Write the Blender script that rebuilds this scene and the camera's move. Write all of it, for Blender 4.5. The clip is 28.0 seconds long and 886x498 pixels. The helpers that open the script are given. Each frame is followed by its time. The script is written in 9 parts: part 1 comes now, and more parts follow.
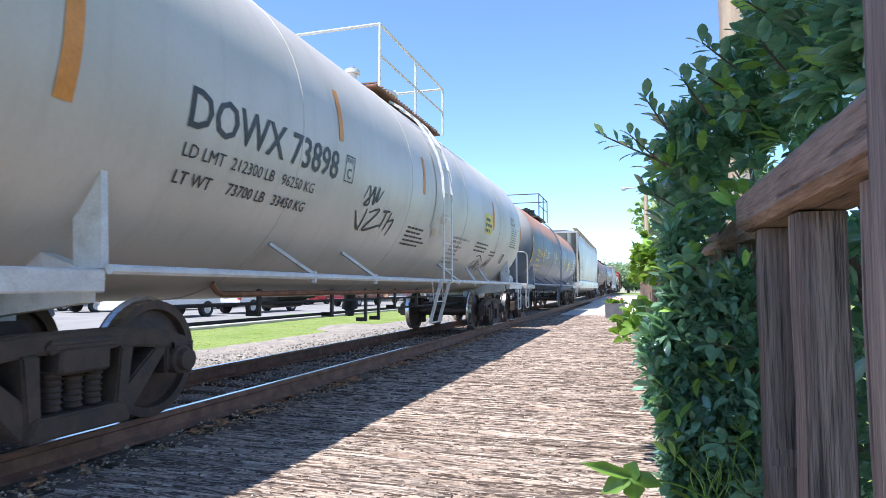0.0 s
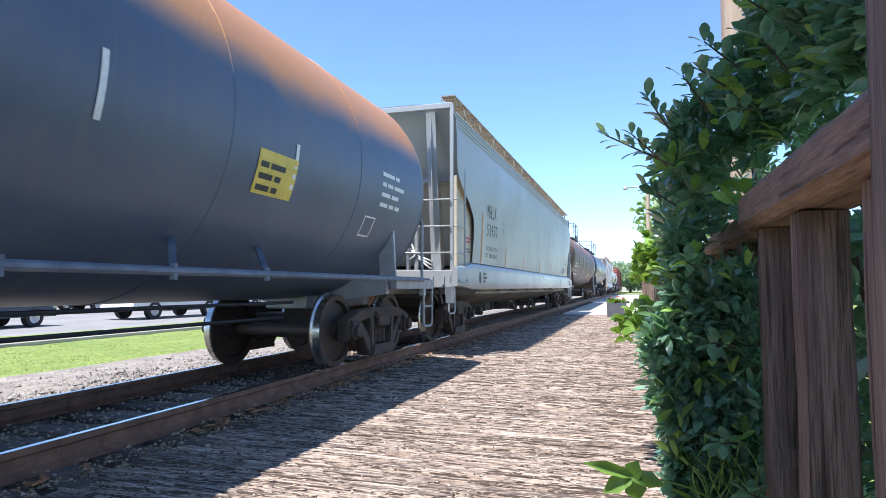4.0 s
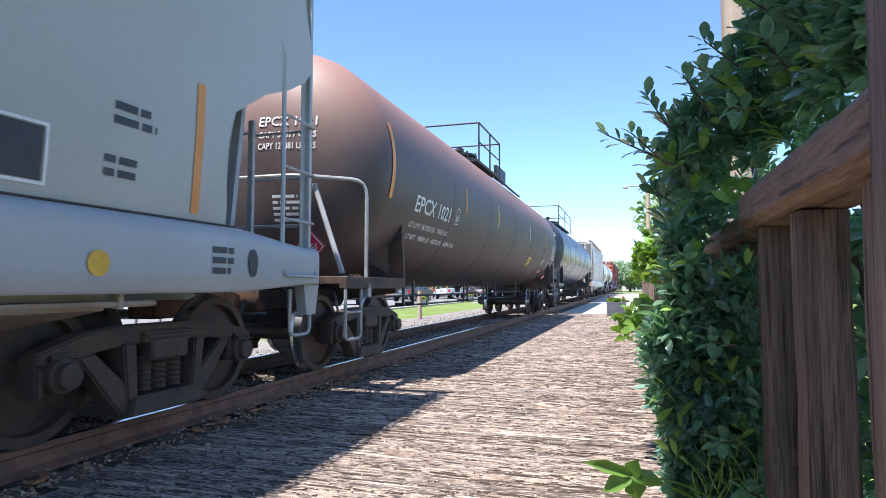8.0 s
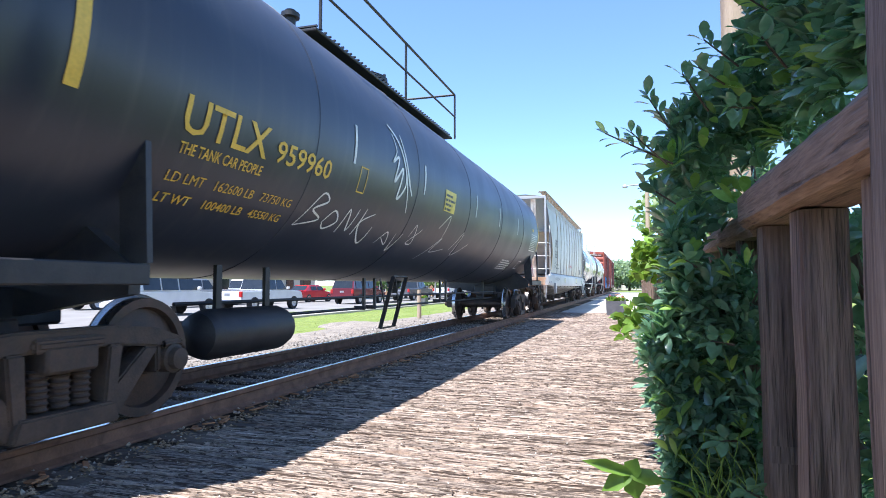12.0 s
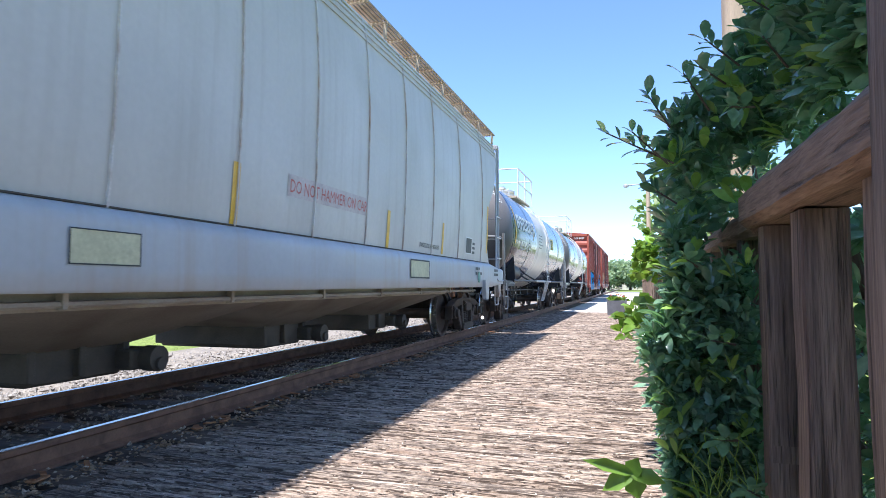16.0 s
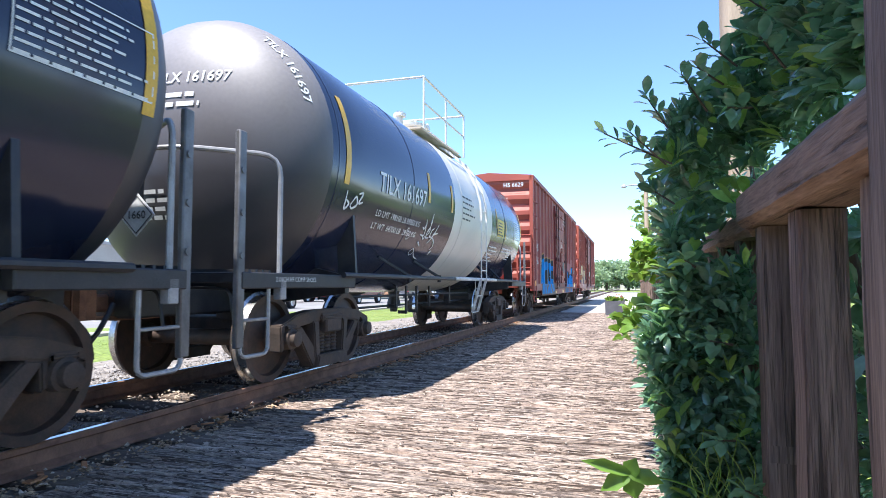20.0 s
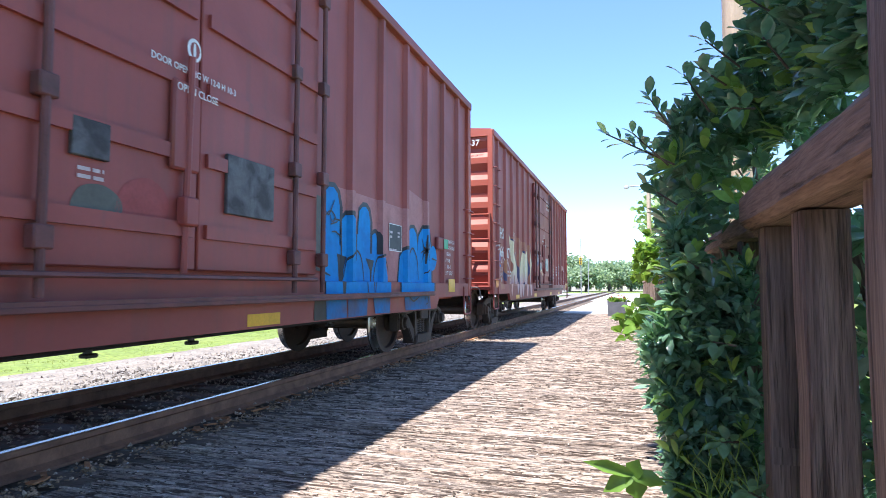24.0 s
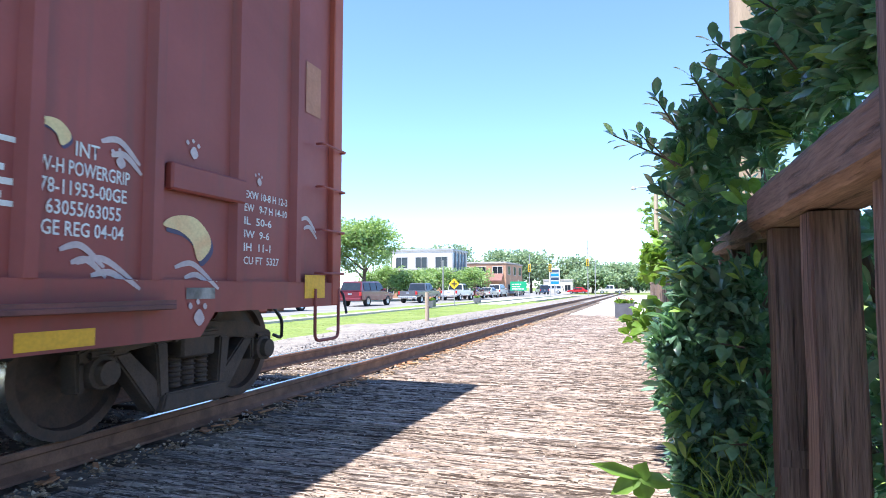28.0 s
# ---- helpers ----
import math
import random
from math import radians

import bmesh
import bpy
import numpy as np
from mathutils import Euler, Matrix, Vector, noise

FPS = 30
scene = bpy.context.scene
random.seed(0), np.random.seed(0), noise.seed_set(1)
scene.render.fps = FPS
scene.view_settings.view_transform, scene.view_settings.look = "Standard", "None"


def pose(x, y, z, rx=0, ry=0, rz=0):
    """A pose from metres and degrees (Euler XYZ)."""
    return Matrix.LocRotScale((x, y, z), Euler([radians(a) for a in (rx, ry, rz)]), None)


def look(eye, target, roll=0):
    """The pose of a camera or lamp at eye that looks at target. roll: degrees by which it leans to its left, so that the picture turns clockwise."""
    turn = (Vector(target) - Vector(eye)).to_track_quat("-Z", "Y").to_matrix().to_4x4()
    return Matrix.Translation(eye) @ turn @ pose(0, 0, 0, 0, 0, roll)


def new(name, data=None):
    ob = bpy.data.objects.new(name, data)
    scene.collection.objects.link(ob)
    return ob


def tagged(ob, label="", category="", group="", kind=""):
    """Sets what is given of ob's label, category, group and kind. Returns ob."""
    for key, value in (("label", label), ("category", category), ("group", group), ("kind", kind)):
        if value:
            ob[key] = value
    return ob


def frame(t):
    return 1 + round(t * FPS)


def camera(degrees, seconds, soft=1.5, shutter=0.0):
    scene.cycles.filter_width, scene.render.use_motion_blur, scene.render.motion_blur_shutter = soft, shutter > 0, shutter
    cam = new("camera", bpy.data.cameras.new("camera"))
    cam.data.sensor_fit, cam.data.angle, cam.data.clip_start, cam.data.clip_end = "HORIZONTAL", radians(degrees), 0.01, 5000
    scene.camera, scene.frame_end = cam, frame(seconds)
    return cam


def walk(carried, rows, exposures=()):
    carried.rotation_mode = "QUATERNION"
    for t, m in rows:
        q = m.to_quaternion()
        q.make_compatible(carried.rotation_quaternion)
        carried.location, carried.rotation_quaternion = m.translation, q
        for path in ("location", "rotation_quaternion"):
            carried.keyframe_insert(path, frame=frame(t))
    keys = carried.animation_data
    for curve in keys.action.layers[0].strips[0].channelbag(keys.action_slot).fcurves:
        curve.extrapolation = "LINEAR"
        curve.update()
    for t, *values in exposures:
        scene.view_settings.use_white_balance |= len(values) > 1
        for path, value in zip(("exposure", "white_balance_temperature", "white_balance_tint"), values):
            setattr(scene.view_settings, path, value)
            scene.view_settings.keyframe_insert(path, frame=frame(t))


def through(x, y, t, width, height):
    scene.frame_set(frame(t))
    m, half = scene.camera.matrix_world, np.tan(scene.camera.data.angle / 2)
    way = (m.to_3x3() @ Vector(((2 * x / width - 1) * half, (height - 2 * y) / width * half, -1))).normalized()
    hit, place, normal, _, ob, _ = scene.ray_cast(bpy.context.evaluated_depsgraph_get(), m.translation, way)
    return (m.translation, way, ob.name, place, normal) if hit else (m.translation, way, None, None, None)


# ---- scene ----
# ---------------------------------------------------------------- camera
cam = camera(71.7, 28.0, 0.7, 0.07)
LENS = 1085.0


def aim(right, down):
    """The camera on its rest; right, down: how far the track's vanishing point sits from the picture's centre."""
    tilt = math.atan(down / LENS)
    turn = math.atan(right / LENS * math.cos(tilt))
    return pose(0, 0, 1.19, 90 + math.degrees(tilt), 0, math.degrees(turn))


walk(cam, [(t, aim(336 + a, 64 + b)) for t, a, b in (
    (0, 0, 4.5), (1, 1.3, 4.2), (2, 2, 4.1), (3, 3, 3.7), (5.5, 3.3, 3.1), (8, 3, 1.8), (10.5, 1.6, 0.6),
    (12.5, 2.3, 0), (15, 3.1, -0.7), (16, 3.6, -0.6), (17, 4.6, -0.4), (17.5, 4.7, -0.4), (18, 3.6, -0.5),
    (19, 1.5, -0.2), (20, 0, 0), (21.5, 0.2, 0), (23.5, 3.2, 1.4), (25, 7.8, 2.1), (26, 10.9, 2.7), (27, 14.4, 3.7),
    (28, 17.4, 4.4))], [*[(t, e, 6150, 12) for t, e in ((0, 1.32), (6, 1.3), (9, 1.38), (11, 1.5), (13, 1.46), (16, 1.38), (17.5, 1.38), (20, 1.52), (24, 1.66), (28, 1.64))]])

# ---------------------------------------------------------------- light
SUN_FROM = Vector((-1.04, -1.62, 4.69)).normalized()
world = bpy.data.worlds.new("sky")
scene.world = world
world.use_nodes = True
wn = world.node_tree.nodes
sky = wn.new("ShaderNodeTexSky")
sky.sky_type = "NISHITA"
sky.sun_disc = False
sky.sun_elevation = math.asin(SUN_FROM.z)
sky.sun_rotation = math.atan2(SUN_FROM.x, SUN_FROM.y)
sky.altitude = 1500
sky.air_density, sky.dust_density, sky.ozone_density = 0.85, 0.0, 5.5
wn["Background"].inputs["Strength"].default_value = 0.146
world.node_tree.links.new(sky.outputs["Color"], wn["Background"].inputs["Color"])
sun = new("sun", bpy.data.lights.new("sun", "SUN"))
sun.data.energy, sun.data.angle, sun.data.color = 3.9, radians(0.6), (1.0, 0.955, 0.89)
sun.matrix_world = look(SUN_FROM * 60, (0, 0, 0))
# ---------------------------------------------------------------- materials
def rgb(c):
    return (*c, 1.0)


def material(name, a, b, rough=0.6, metal=0.0, scale=4.0, fine=60.0, bump=0.15, stretch=(1, 1, 1), spread=(0.35, 0.7),
             per_piece=0.0, coat=0.0, top=None, streak=None, rough2=0.15, vary=0.1, crack=None):
    """Paint, wood, stone or metal: two tones mixed at a large scale, grain at a fine one.
    top: (colour, height from, height to, raggedness): dust, rust, a sprayed fade or painted-in sunlight above a height.
    streak: (colour, amount): run-down marks.
    crack: (scale along x, y, z, share, darkness): dark checks that run along the grain."""
    m = bpy.data.materials.new(name)
    m.use_nodes = True
    n, ln = m.node_tree.nodes, m.node_tree.links.new
    bsdf = n["Principled BSDF"]
    co = n.new("ShaderNodeTexCoord")
    mp = n.new("ShaderNodeMapping")
    mp.inputs["Scale"].default_value = stretch
    ln(co.outputs["Object"], mp.inputs["Vector"])
    source = mp.outputs["Vector"]
    if per_piece:
        info = n.new("ShaderNodeObjectInfo")
        shift = n.new("ShaderNodeVectorMath")
        shift.operation = "ADD"
        big = n.new("ShaderNodeMath")
        big.operation = "MULTIPLY"
        big.inputs[1].default_value = 37.0
        ln(info.outputs["Random"], big.inputs[0])
        ln(source, shift.inputs[0])
        ln(big.outputs[0], shift.inputs[1])
        source = shift.outputs[0]

    def grain(size, detail=6.0, dist=0.0):
        t = n.new("ShaderNodeTexNoise")
        t.inputs["Scale"].default_value, t.inputs["Detail"].default_value = size, detail
        t.inputs["Distortion"].default_value = dist
        ln(source, t.inputs["Vector"])
        return t.outputs["Fac"]

    def ramp(value, lo, hi):
        r = n.new("ShaderNodeMapRange")
        r.inputs["From Min"].default_value, r.inputs["From Max"].default_value = lo, hi
        ln(value, r.inputs["Value"])
        return r.outputs["Result"]

    def blend(fac, c0, c1, how="MIX"):
        x = n.new("ShaderNodeMix")
        x.data_type, x.blend_type = "RGBA", how
        for value, k in ((fac, 0), (c0, 6), (c1, 7)):
            if isinstance(value, tuple):
                x.inputs[k].default_value = rgb(value)
            elif isinstance(value, float):
                x.inputs[k].default_value = value
            else:
                ln(value, x.inputs[k])
        return x.outputs[2]

    large, small = grain(scale, 5.0, 0.6), grain(fine, 4.0)
    colour = blend(ramp(large, *spread), tuple(a), tuple(b))
    shade = n.new("ShaderNodeMapRange")
    shade.inputs["To Min"].default_value, shade.inputs["To Max"].default_value = 1 - vary, 1 + vary * 0.9
    shade.inputs["From Min"].default_value, shade.inputs["From Max"].default_value = 0.3, 0.7
    ln(small, shade.inputs["Value"])
    colour = blend(1.0, colour, shade.outputs["Result"], "MULTIPLY")
    if per_piece:
        tone = n.new("ShaderNodeMapRange")
        tone.inputs["To Min"].default_value, tone.inputs["To Max"].default_value = 1 - per_piece, 1 + per_piece
        ln(info.outputs["Random"], tone.inputs["Value"])
        colour = blend(1.0, colour, tone.outputs["Result"], "MULTIPLY")
    checks = None
    if crack:
        cm = n.new("ShaderNodeVectorMath")
        cm.operation = "MULTIPLY"
        cm.inputs[1].default_value = crack[:3]
        ln(co.outputs["Object"], cm.inputs[0])
        cs = cm.outputs[0]
        if per_piece:
            move = n.new("ShaderNodeVectorMath")
            move.operation = "ADD"
            ln(cs, move.inputs[0])
            ln(big.outputs[0], move.inputs[1])
            cs = move.outputs[0]
        cn = n.new("ShaderNodeTexNoise")
        cn.inputs["Scale"].default_value, cn.inputs["Detail"].default_value, cn.inputs["Roughness"].default_value = 1.0, 5.0, 0.6
        ln(cs, cn.inputs["Vector"])
        checks = ramp(cn.outputs["Fac"], crack[3] - 0.05, crack[3] + 0.04)
        tone_c = n.new("ShaderNodeMapRange")
        tone_c.inputs["To Min"].default_value = crack[4]
        ln(checks, tone_c.inputs["Value"])
        colour = blend(1.0, colour, tone_c.outputs["Result"], "MULTIPLY")
    if streak:
        sm = n.new("ShaderNodeMapping")
        sm.inputs["Scale"].default_value = (2.5, 5.0, 0.22)
        ln(co.outputs["Object"], sm.inputs["Vector"])
        st = n.new("ShaderNodeTexNoise")
        st.inputs["Scale"].default_value, st.inputs["Detail"].default_value = 1.6, 5.0
        ln(sm.outputs["Vector"], st.inputs["Vector"])
        f = n.new("ShaderNodeMath")
        f.operation = "MULTIPLY"
        f.inputs[1].default_value = streak[1]
        ln(ramp(st.outputs["Fac"], 0.52, 0.72), f.inputs[0])
        colour = blend(f.outputs[0], colour, tuple(streak[0]))
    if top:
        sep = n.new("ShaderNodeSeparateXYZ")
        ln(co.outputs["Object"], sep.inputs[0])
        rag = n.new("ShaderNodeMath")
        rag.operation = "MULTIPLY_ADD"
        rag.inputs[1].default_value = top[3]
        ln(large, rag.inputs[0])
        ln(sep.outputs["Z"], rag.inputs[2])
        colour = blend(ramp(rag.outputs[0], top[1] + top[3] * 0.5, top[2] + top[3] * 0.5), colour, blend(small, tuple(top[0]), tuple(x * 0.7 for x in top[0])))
    ln(colour, bsdf.inputs["Base Color"])
    rr = n.new("ShaderNodeMapRange")
    rr.inputs["To Min"].default_value, rr.inputs["To Max"].default_value = max(0.02, rough - rough2), min(1, rough + rough2)
    ln(large, rr.inputs["Value"])
    ln(rr.outputs["Result"], bsdf.inputs["Roughness"])
    bsdf.inputs["Metallic"].default_value = metal
    bsdf.inputs["Coat Weight"].default_value = coat
    if bump:
        bp = n.new("ShaderNodeBump")
        bp.inputs["Strength"].default_value, bp.inputs["Distance"].default_value = bump, 0.01
        if checks:
            both = n.new("ShaderNodeMath")
            both.operation = "MULTIPLY_ADD"
            both.inputs[1].default_value = 1.6
            ln(checks, both.inputs[0])
            ln(small, both.inputs[2])
            ln(both.outputs[0], bp.inputs["Height"])
        else:
            ln(small, bp.inputs["Height"])
        ln(bp.outputs["Normal"], bsdf.inputs["Normal"])
    return m


def plain(name, a, rough=0.6, metal=0.0):
    return material(name, a, tuple(x * 0.85 for x in a), rough, metal, 6.0, 40.0, 0.05)


M = {
    "white_tank": material("white_tank_paint", (0.56, 0.50, 0.44), (0.47, 0.42, 0.36), 0.42, streak=((0.36, 0.315, 0.26), 0.25), scale=0.7, fine=30, vary=0.03, bump=0.03),
    "blue_tank": material("faded_blue_black_paint", (0.07, 0.095, 0.15), (0.11, 0.135, 0.185), 0.45, scale=0.8, fine=25, vary=0.03, bump=0.03,
                          top=((0.55, 0.25, 0.10), 0.32, 0.62, 0.5), streak=((0.13, 0.13, 0.14), 0.5)),
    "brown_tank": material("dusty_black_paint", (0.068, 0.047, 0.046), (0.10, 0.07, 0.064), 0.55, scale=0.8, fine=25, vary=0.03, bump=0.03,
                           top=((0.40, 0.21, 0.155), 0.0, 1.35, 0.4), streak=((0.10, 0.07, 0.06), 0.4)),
    "black_tank": material("black_tank_paint", (0.022, 0.027, 0.042), (0.036, 0.042, 0.062), 0.38, scale=0.8, fine=25, vary=0.03, bump=0.02,
                           top=((0.12, 0.115, 0.12), 0.7, 1.6, 0.4), streak=((0.07, 0.07, 0.075), 0.35)),
    "gloss_black": material("glossy_black_paint", (0.012, 0.017, 0.040), (0.02, 0.026, 0.055), 0.17, scale=0.8, fine=25, vary=0.03, bump=0.01, rough2=0.06),
    "white_band": material("clean_white_paint", (0.64, 0.595, 0.545), (0.54, 0.50, 0.455), 0.34, scale=0.8, fine=25, vary=0.03, bump=0.02, streak=((0.45, 0.43, 0.40), 0.12)),
    "hopper_blue": material("pale_blue_grey_paint", (0.405, 0.388, 0.345), (0.36, 0.345, 0.305), 0.4, scale=0.6, fine=20, vary=0.03, bump=0.03, streak=((0.36, 0.345, 0.31), 0.2)),
    "hopper_grey": material("warm_grey_paint", (0.57, 0.53, 0.49), (0.47, 0.44, 0.40), 0.45, scale=0.6, fine=20, vary=0.03, bump=0.04, streak=((0.38, 0.33, 0.28), 0.3)),
    "box_red": material("oxide_red_paint", (0.31, 0.066, 0.052), (0.22, 0.048, 0.042), 0.55, scale=0.7, fine=25, vary=0.03, bump=0.04, streak=((0.16, 0.06, 0.05), 0.5)),
    # End walls take a lighter, more orange red than the sides.
    "box_end": material("faded_red_paint", (0.40, 0.088, 0.05), (0.30, 0.062, 0.042), 0.6, scale=0.7, fine=25, vary=0.03, bump=0.04),
    "roof": material("galvanised_roof", (0.45, 0.40, 0.38), (0.33, 0.25, 0.22), 0.5, 0.3, scale=1.2),
    "truck": material("greasy_cast_steel", (0.060, 0.046, 0.038), (0.115, 0.078, 0.056), 0.75, 0.1, scale=5, fine=50, bump=0.4),
    "wheel": material("wheel_steel", (0.06, 0.045, 0.038), (0.12, 0.075, 0.055), 0.6, 0.35, scale=8, fine=60, bump=0.2),
    "tread": material("polished_tread", (0.55, 0.54, 0.52), (0.4, 0.38, 0.36), 0.28, 0.95, scale=8, bump=0.03),
    "black_steel": material("black_steel", (0.02, 0.02, 0.024), (0.045, 0.042, 0.042), 0.5, 0.1, scale=6),
    "grey_steel": material("grey_painted_steel", (0.40, 0.40, 0.39), (0.30, 0.29, 0.28), 0.5, 0.1, scale=6),
    "white_steel": material("white_painted_steel", (0.70, 0.69, 0.66), (0.55, 0.52, 0.48), 0.5, 0.0, scale=6),
    "rust_steel": material("rusted_steel", (0.28, 0.13, 0.065), (0.15, 0.07, 0.04), 0.8, 0.1, scale=7, bump=0.4),
    "yellow": plain("yellow_reflector", (0.75, 0.42, 0.02), 0.4),
    "orange": plain("orange_reflector", (0.70, 0.26, 0.04), 0.5),
    "letter_white": plain("white_stencil", (0.75, 0.75, 0.73), 0.5),
    "letter_black": plain("black_stencil", (0.03, 0.03, 0.035), 0.5),
    "letter_yellow": plain("yellow_stencil", (0.72, 0.45, 0.06), 0.5),
    "placard_red": plain("red_placard", (0.6, 0.03, 0.04), 0.4),
    "rail_head": material("polished_rail", (0.62, 0.61, 0.60), (0.5, 0.47, 0.45), 0.22, 1.0, scale=9, stretch=(1, 0.1, 1), bump=0.02),
    "rail": material("rusty_rail", (0.27, 0.14, 0.085), (0.16, 0.085, 0.055), 0.75, 0.1, scale=6, bump=0.3),
    "tie": material("creosote_tie", (0.10, 0.075, 0.06), (0.17, 0.13, 0.10), 0.85, scale=2, fine=30, stretch=(0.3, 4, 4), bump=0.5, per_piece=0.25, vary=0.38),
    "fence": material("weathered_fence_wood", (0.32, 0.225, 0.175), (0.17, 0.115, 0.092), 0.8, scale=5, fine=40, stretch=(4, 4, 0.2), bump=0.6, per_piece=0.12, vary=0.3, crack=(48.0, 48.0, 1.3, 0.40, 0.35)),
    "fence_rail": material("weathered_rail_wood", (0.36, 0.235, 0.165), (0.22, 0.14, 0.105), 0.8, scale=5, fine=40, stretch=(4, 0.25, 4), bump=0.6, per_piece=0.1, vary=0.3, crack=(40.0, 2.0, 40.0, 0.38, 0.4)),
    "stone": material("ballast_stone", (0.36, 0.33, 0.30), (0.15, 0.13, 0.115), 0.85, scale=9, fine=60, bump=0.4, spread=(0.25, 0.75), vary=0.38),
    "stone_tan": material("dusty_tan_stone", (0.55, 0.45, 0.34), (0.27, 0.20, 0.15), 0.9, scale=9, fine=60, bump=0.4, spread=(0.25, 0.75), vary=0.38),
    "dirt": material("ballast_dirt", (0.20, 0.172, 0.142), (0.30, 0.262, 0.218), 0.95, scale=2.5, fine=25, bump=0.8, vary=0.38),
    "soil": material("short_grass", (0.14, 0.20, 0.03), (0.20, 0.245, 0.055), 0.95, scale=0.5, fine=14, bump=0.8, spread=(0.3, 0.7), vary=0.38),
    "asphalt": material("asphalt", (0.20, 0.19, 0.18), (0.26, 0.25, 0.235), 0.9, scale=0.5, fine=60, bump=0.3),
    "concrete": material("concrete", (0.52, 0.49, 0.44), (0.42, 0.39, 0.35), 0.85, scale=1.5, fine=40, bump=0.3),
    "plate_grey": material("galvanised_plate", (0.30, 0.29, 0.28), (0.09, 0.08, 0.08), 0.5, 0.3, scale=5, spread=(0.4, 0.6)),
    "dark_gap": material("dark_gap_dirt", (0.05, 0.042, 0.036), (0.09, 0.075, 0.062), 0.95, scale=3, bump=0.4),
}
# ---------------------------------------------------------------- mesh helpers
def part(name, bm, mat, parent, label="", smooth=False, at=None):
    """Link a bmesh as one mesh object under a thing or a part. mat: a key of M, a material, or a list of them."""
    me = bpy.data.meshes.new(name)
    bmesh.ops.recalc_face_normals(bm, faces=bm.faces)
    bm.to_mesh(me)
    bm.free()
    for m in mat if isinstance(mat, list) else [mat]:
        me.materials.append(M[m] if isinstance(m, str) else m)
    if smooth:
        me.shade_smooth()
        if smooth != "all":
            me.set_sharp_from_angle(angle=radians(38))
    ob = new(name, me)
    ob.parent = parent
    if at:
        ob.location = at
    if label:
        ob["label"] = label
    return ob


def again(ob, parent, at=(0, 0, 0), turn=0.0):
    """The same part once more, on the same mesh."""
    o = new(ob.name.split(".")[0], ob.data)
    o.parent, o.location, o.rotation_euler = parent, at, (0, 0, turn)
    if "label" in ob:
        o["label"] = ob["label"]
    return o


def thing(name, at=(0, 0, 0), turn=0.0, **tags):
    ob = new(name)
    ob.empty_display_size = 0.2
    ob.location, ob.rotation_euler = at, (0, 0, radians(turn))
    return tagged(ob, **tags)


def box(bm, x0, x1, y0, y1, z0, z1, bevel=0.0, slot=0):
    v = bmesh.ops.create_cube(bm, size=1.0, matrix=Matrix.Translation(((x0 + x1) / 2, (y0 + y1) / 2, (z0 + z1) / 2)) @ Matrix.Diagonal((abs(x1 - x0), abs(y1 - y0), abs(z1 - z0), 1)))["verts"]
    faces = {f for a in v for f in a.link_faces}
    for f in faces:
        f.material_index = slot
    if bevel:
        bmesh.ops.bevel(bm, geom=list({e for f in faces for e in f.edges}), offset=bevel, segments=1, affect="EDGES")
    return bm


def beam(bm, p, q, w, h, slot=0):
    """A straight bar of section w x h from p to q."""
    p, q = Vector(p), Vector(q)
    d = q - p
    r = d.to_track_quat("Z", "Y" if abs(d.normalized().y) < 0.9 else "X").to_matrix().to_4x4()
    v = bmesh.ops.create_cube(bm, size=1.0, matrix=Matrix.Translation((p + q) / 2) @ r @ Matrix.Diagonal((w, h, d.length, 1)))["verts"]
    for f in {f for a in v for f in a.link_faces}:
        f.material_index = slot
    return bm


def rod(bm, p, q, r, seg=8, r2=None, slot=0):
    p, q = Vector(p), Vector(q)
    d = q - p
    m = Matrix.Translation((p + q) / 2) @ d.to_track_quat("Z", "Y").to_matrix().to_4x4()
    v = bmesh.ops.create_cone(bm, cap_ends=True, segments=seg, radius1=r, radius2=r if r2 is None else r2, depth=d.length, matrix=m)["verts"]
    for f in {f for a in v for f in a.link_faces}:
        f.material_index = slot
    return bm


def pipe(bm, pts, r, seg=6, bend=0.08):
    """A bent pipe through the points, its corners rounded."""
    pts = [Vector(p) for p in pts]
    path = [pts[0]]
    for a, b, c in zip(pts, pts[1:], pts[2:]):
        k = min(bend, (b - a).length / 2.2, (c - b).length / 2.2)
        u, w = b + (a - b).normalized() * k, b + (c - b).normalized() * k
        path += [u, u * 0.5625 + b * 0.375 + w * 0.0625, (u + w + b * 2) / 4, w * 0.5625 + b * 0.375 + u * 0.0625, w]
    path.append(pts[-1])
    rings = []
    for i, p in enumerate(path):
        d = (path[min(i + 1, len(path) - 1)] - path[max(i - 1, 0)]).normalized()
        side = d.cross(Vector((0.31, 0.17, 0.93)) if abs(d.z) < 0.9 else Vector((1, 0, 0))).normalized()
        up = side.cross(d)
        rings.append([bm.verts.new(p + (side * math.cos(t) + up * math.sin(t)) * r) for t in (math.tau * k / seg for k in range(seg))])
    for a, b in zip(rings, rings[1:]):
        for k in range(seg):
            bm.faces.new((a[k], a[(k + 1) % seg], b[(k + 1) % seg], b[k]))
    bm.faces.new(rings[0][::-1])
    bm.faces.new(rings[-1])
    return bm


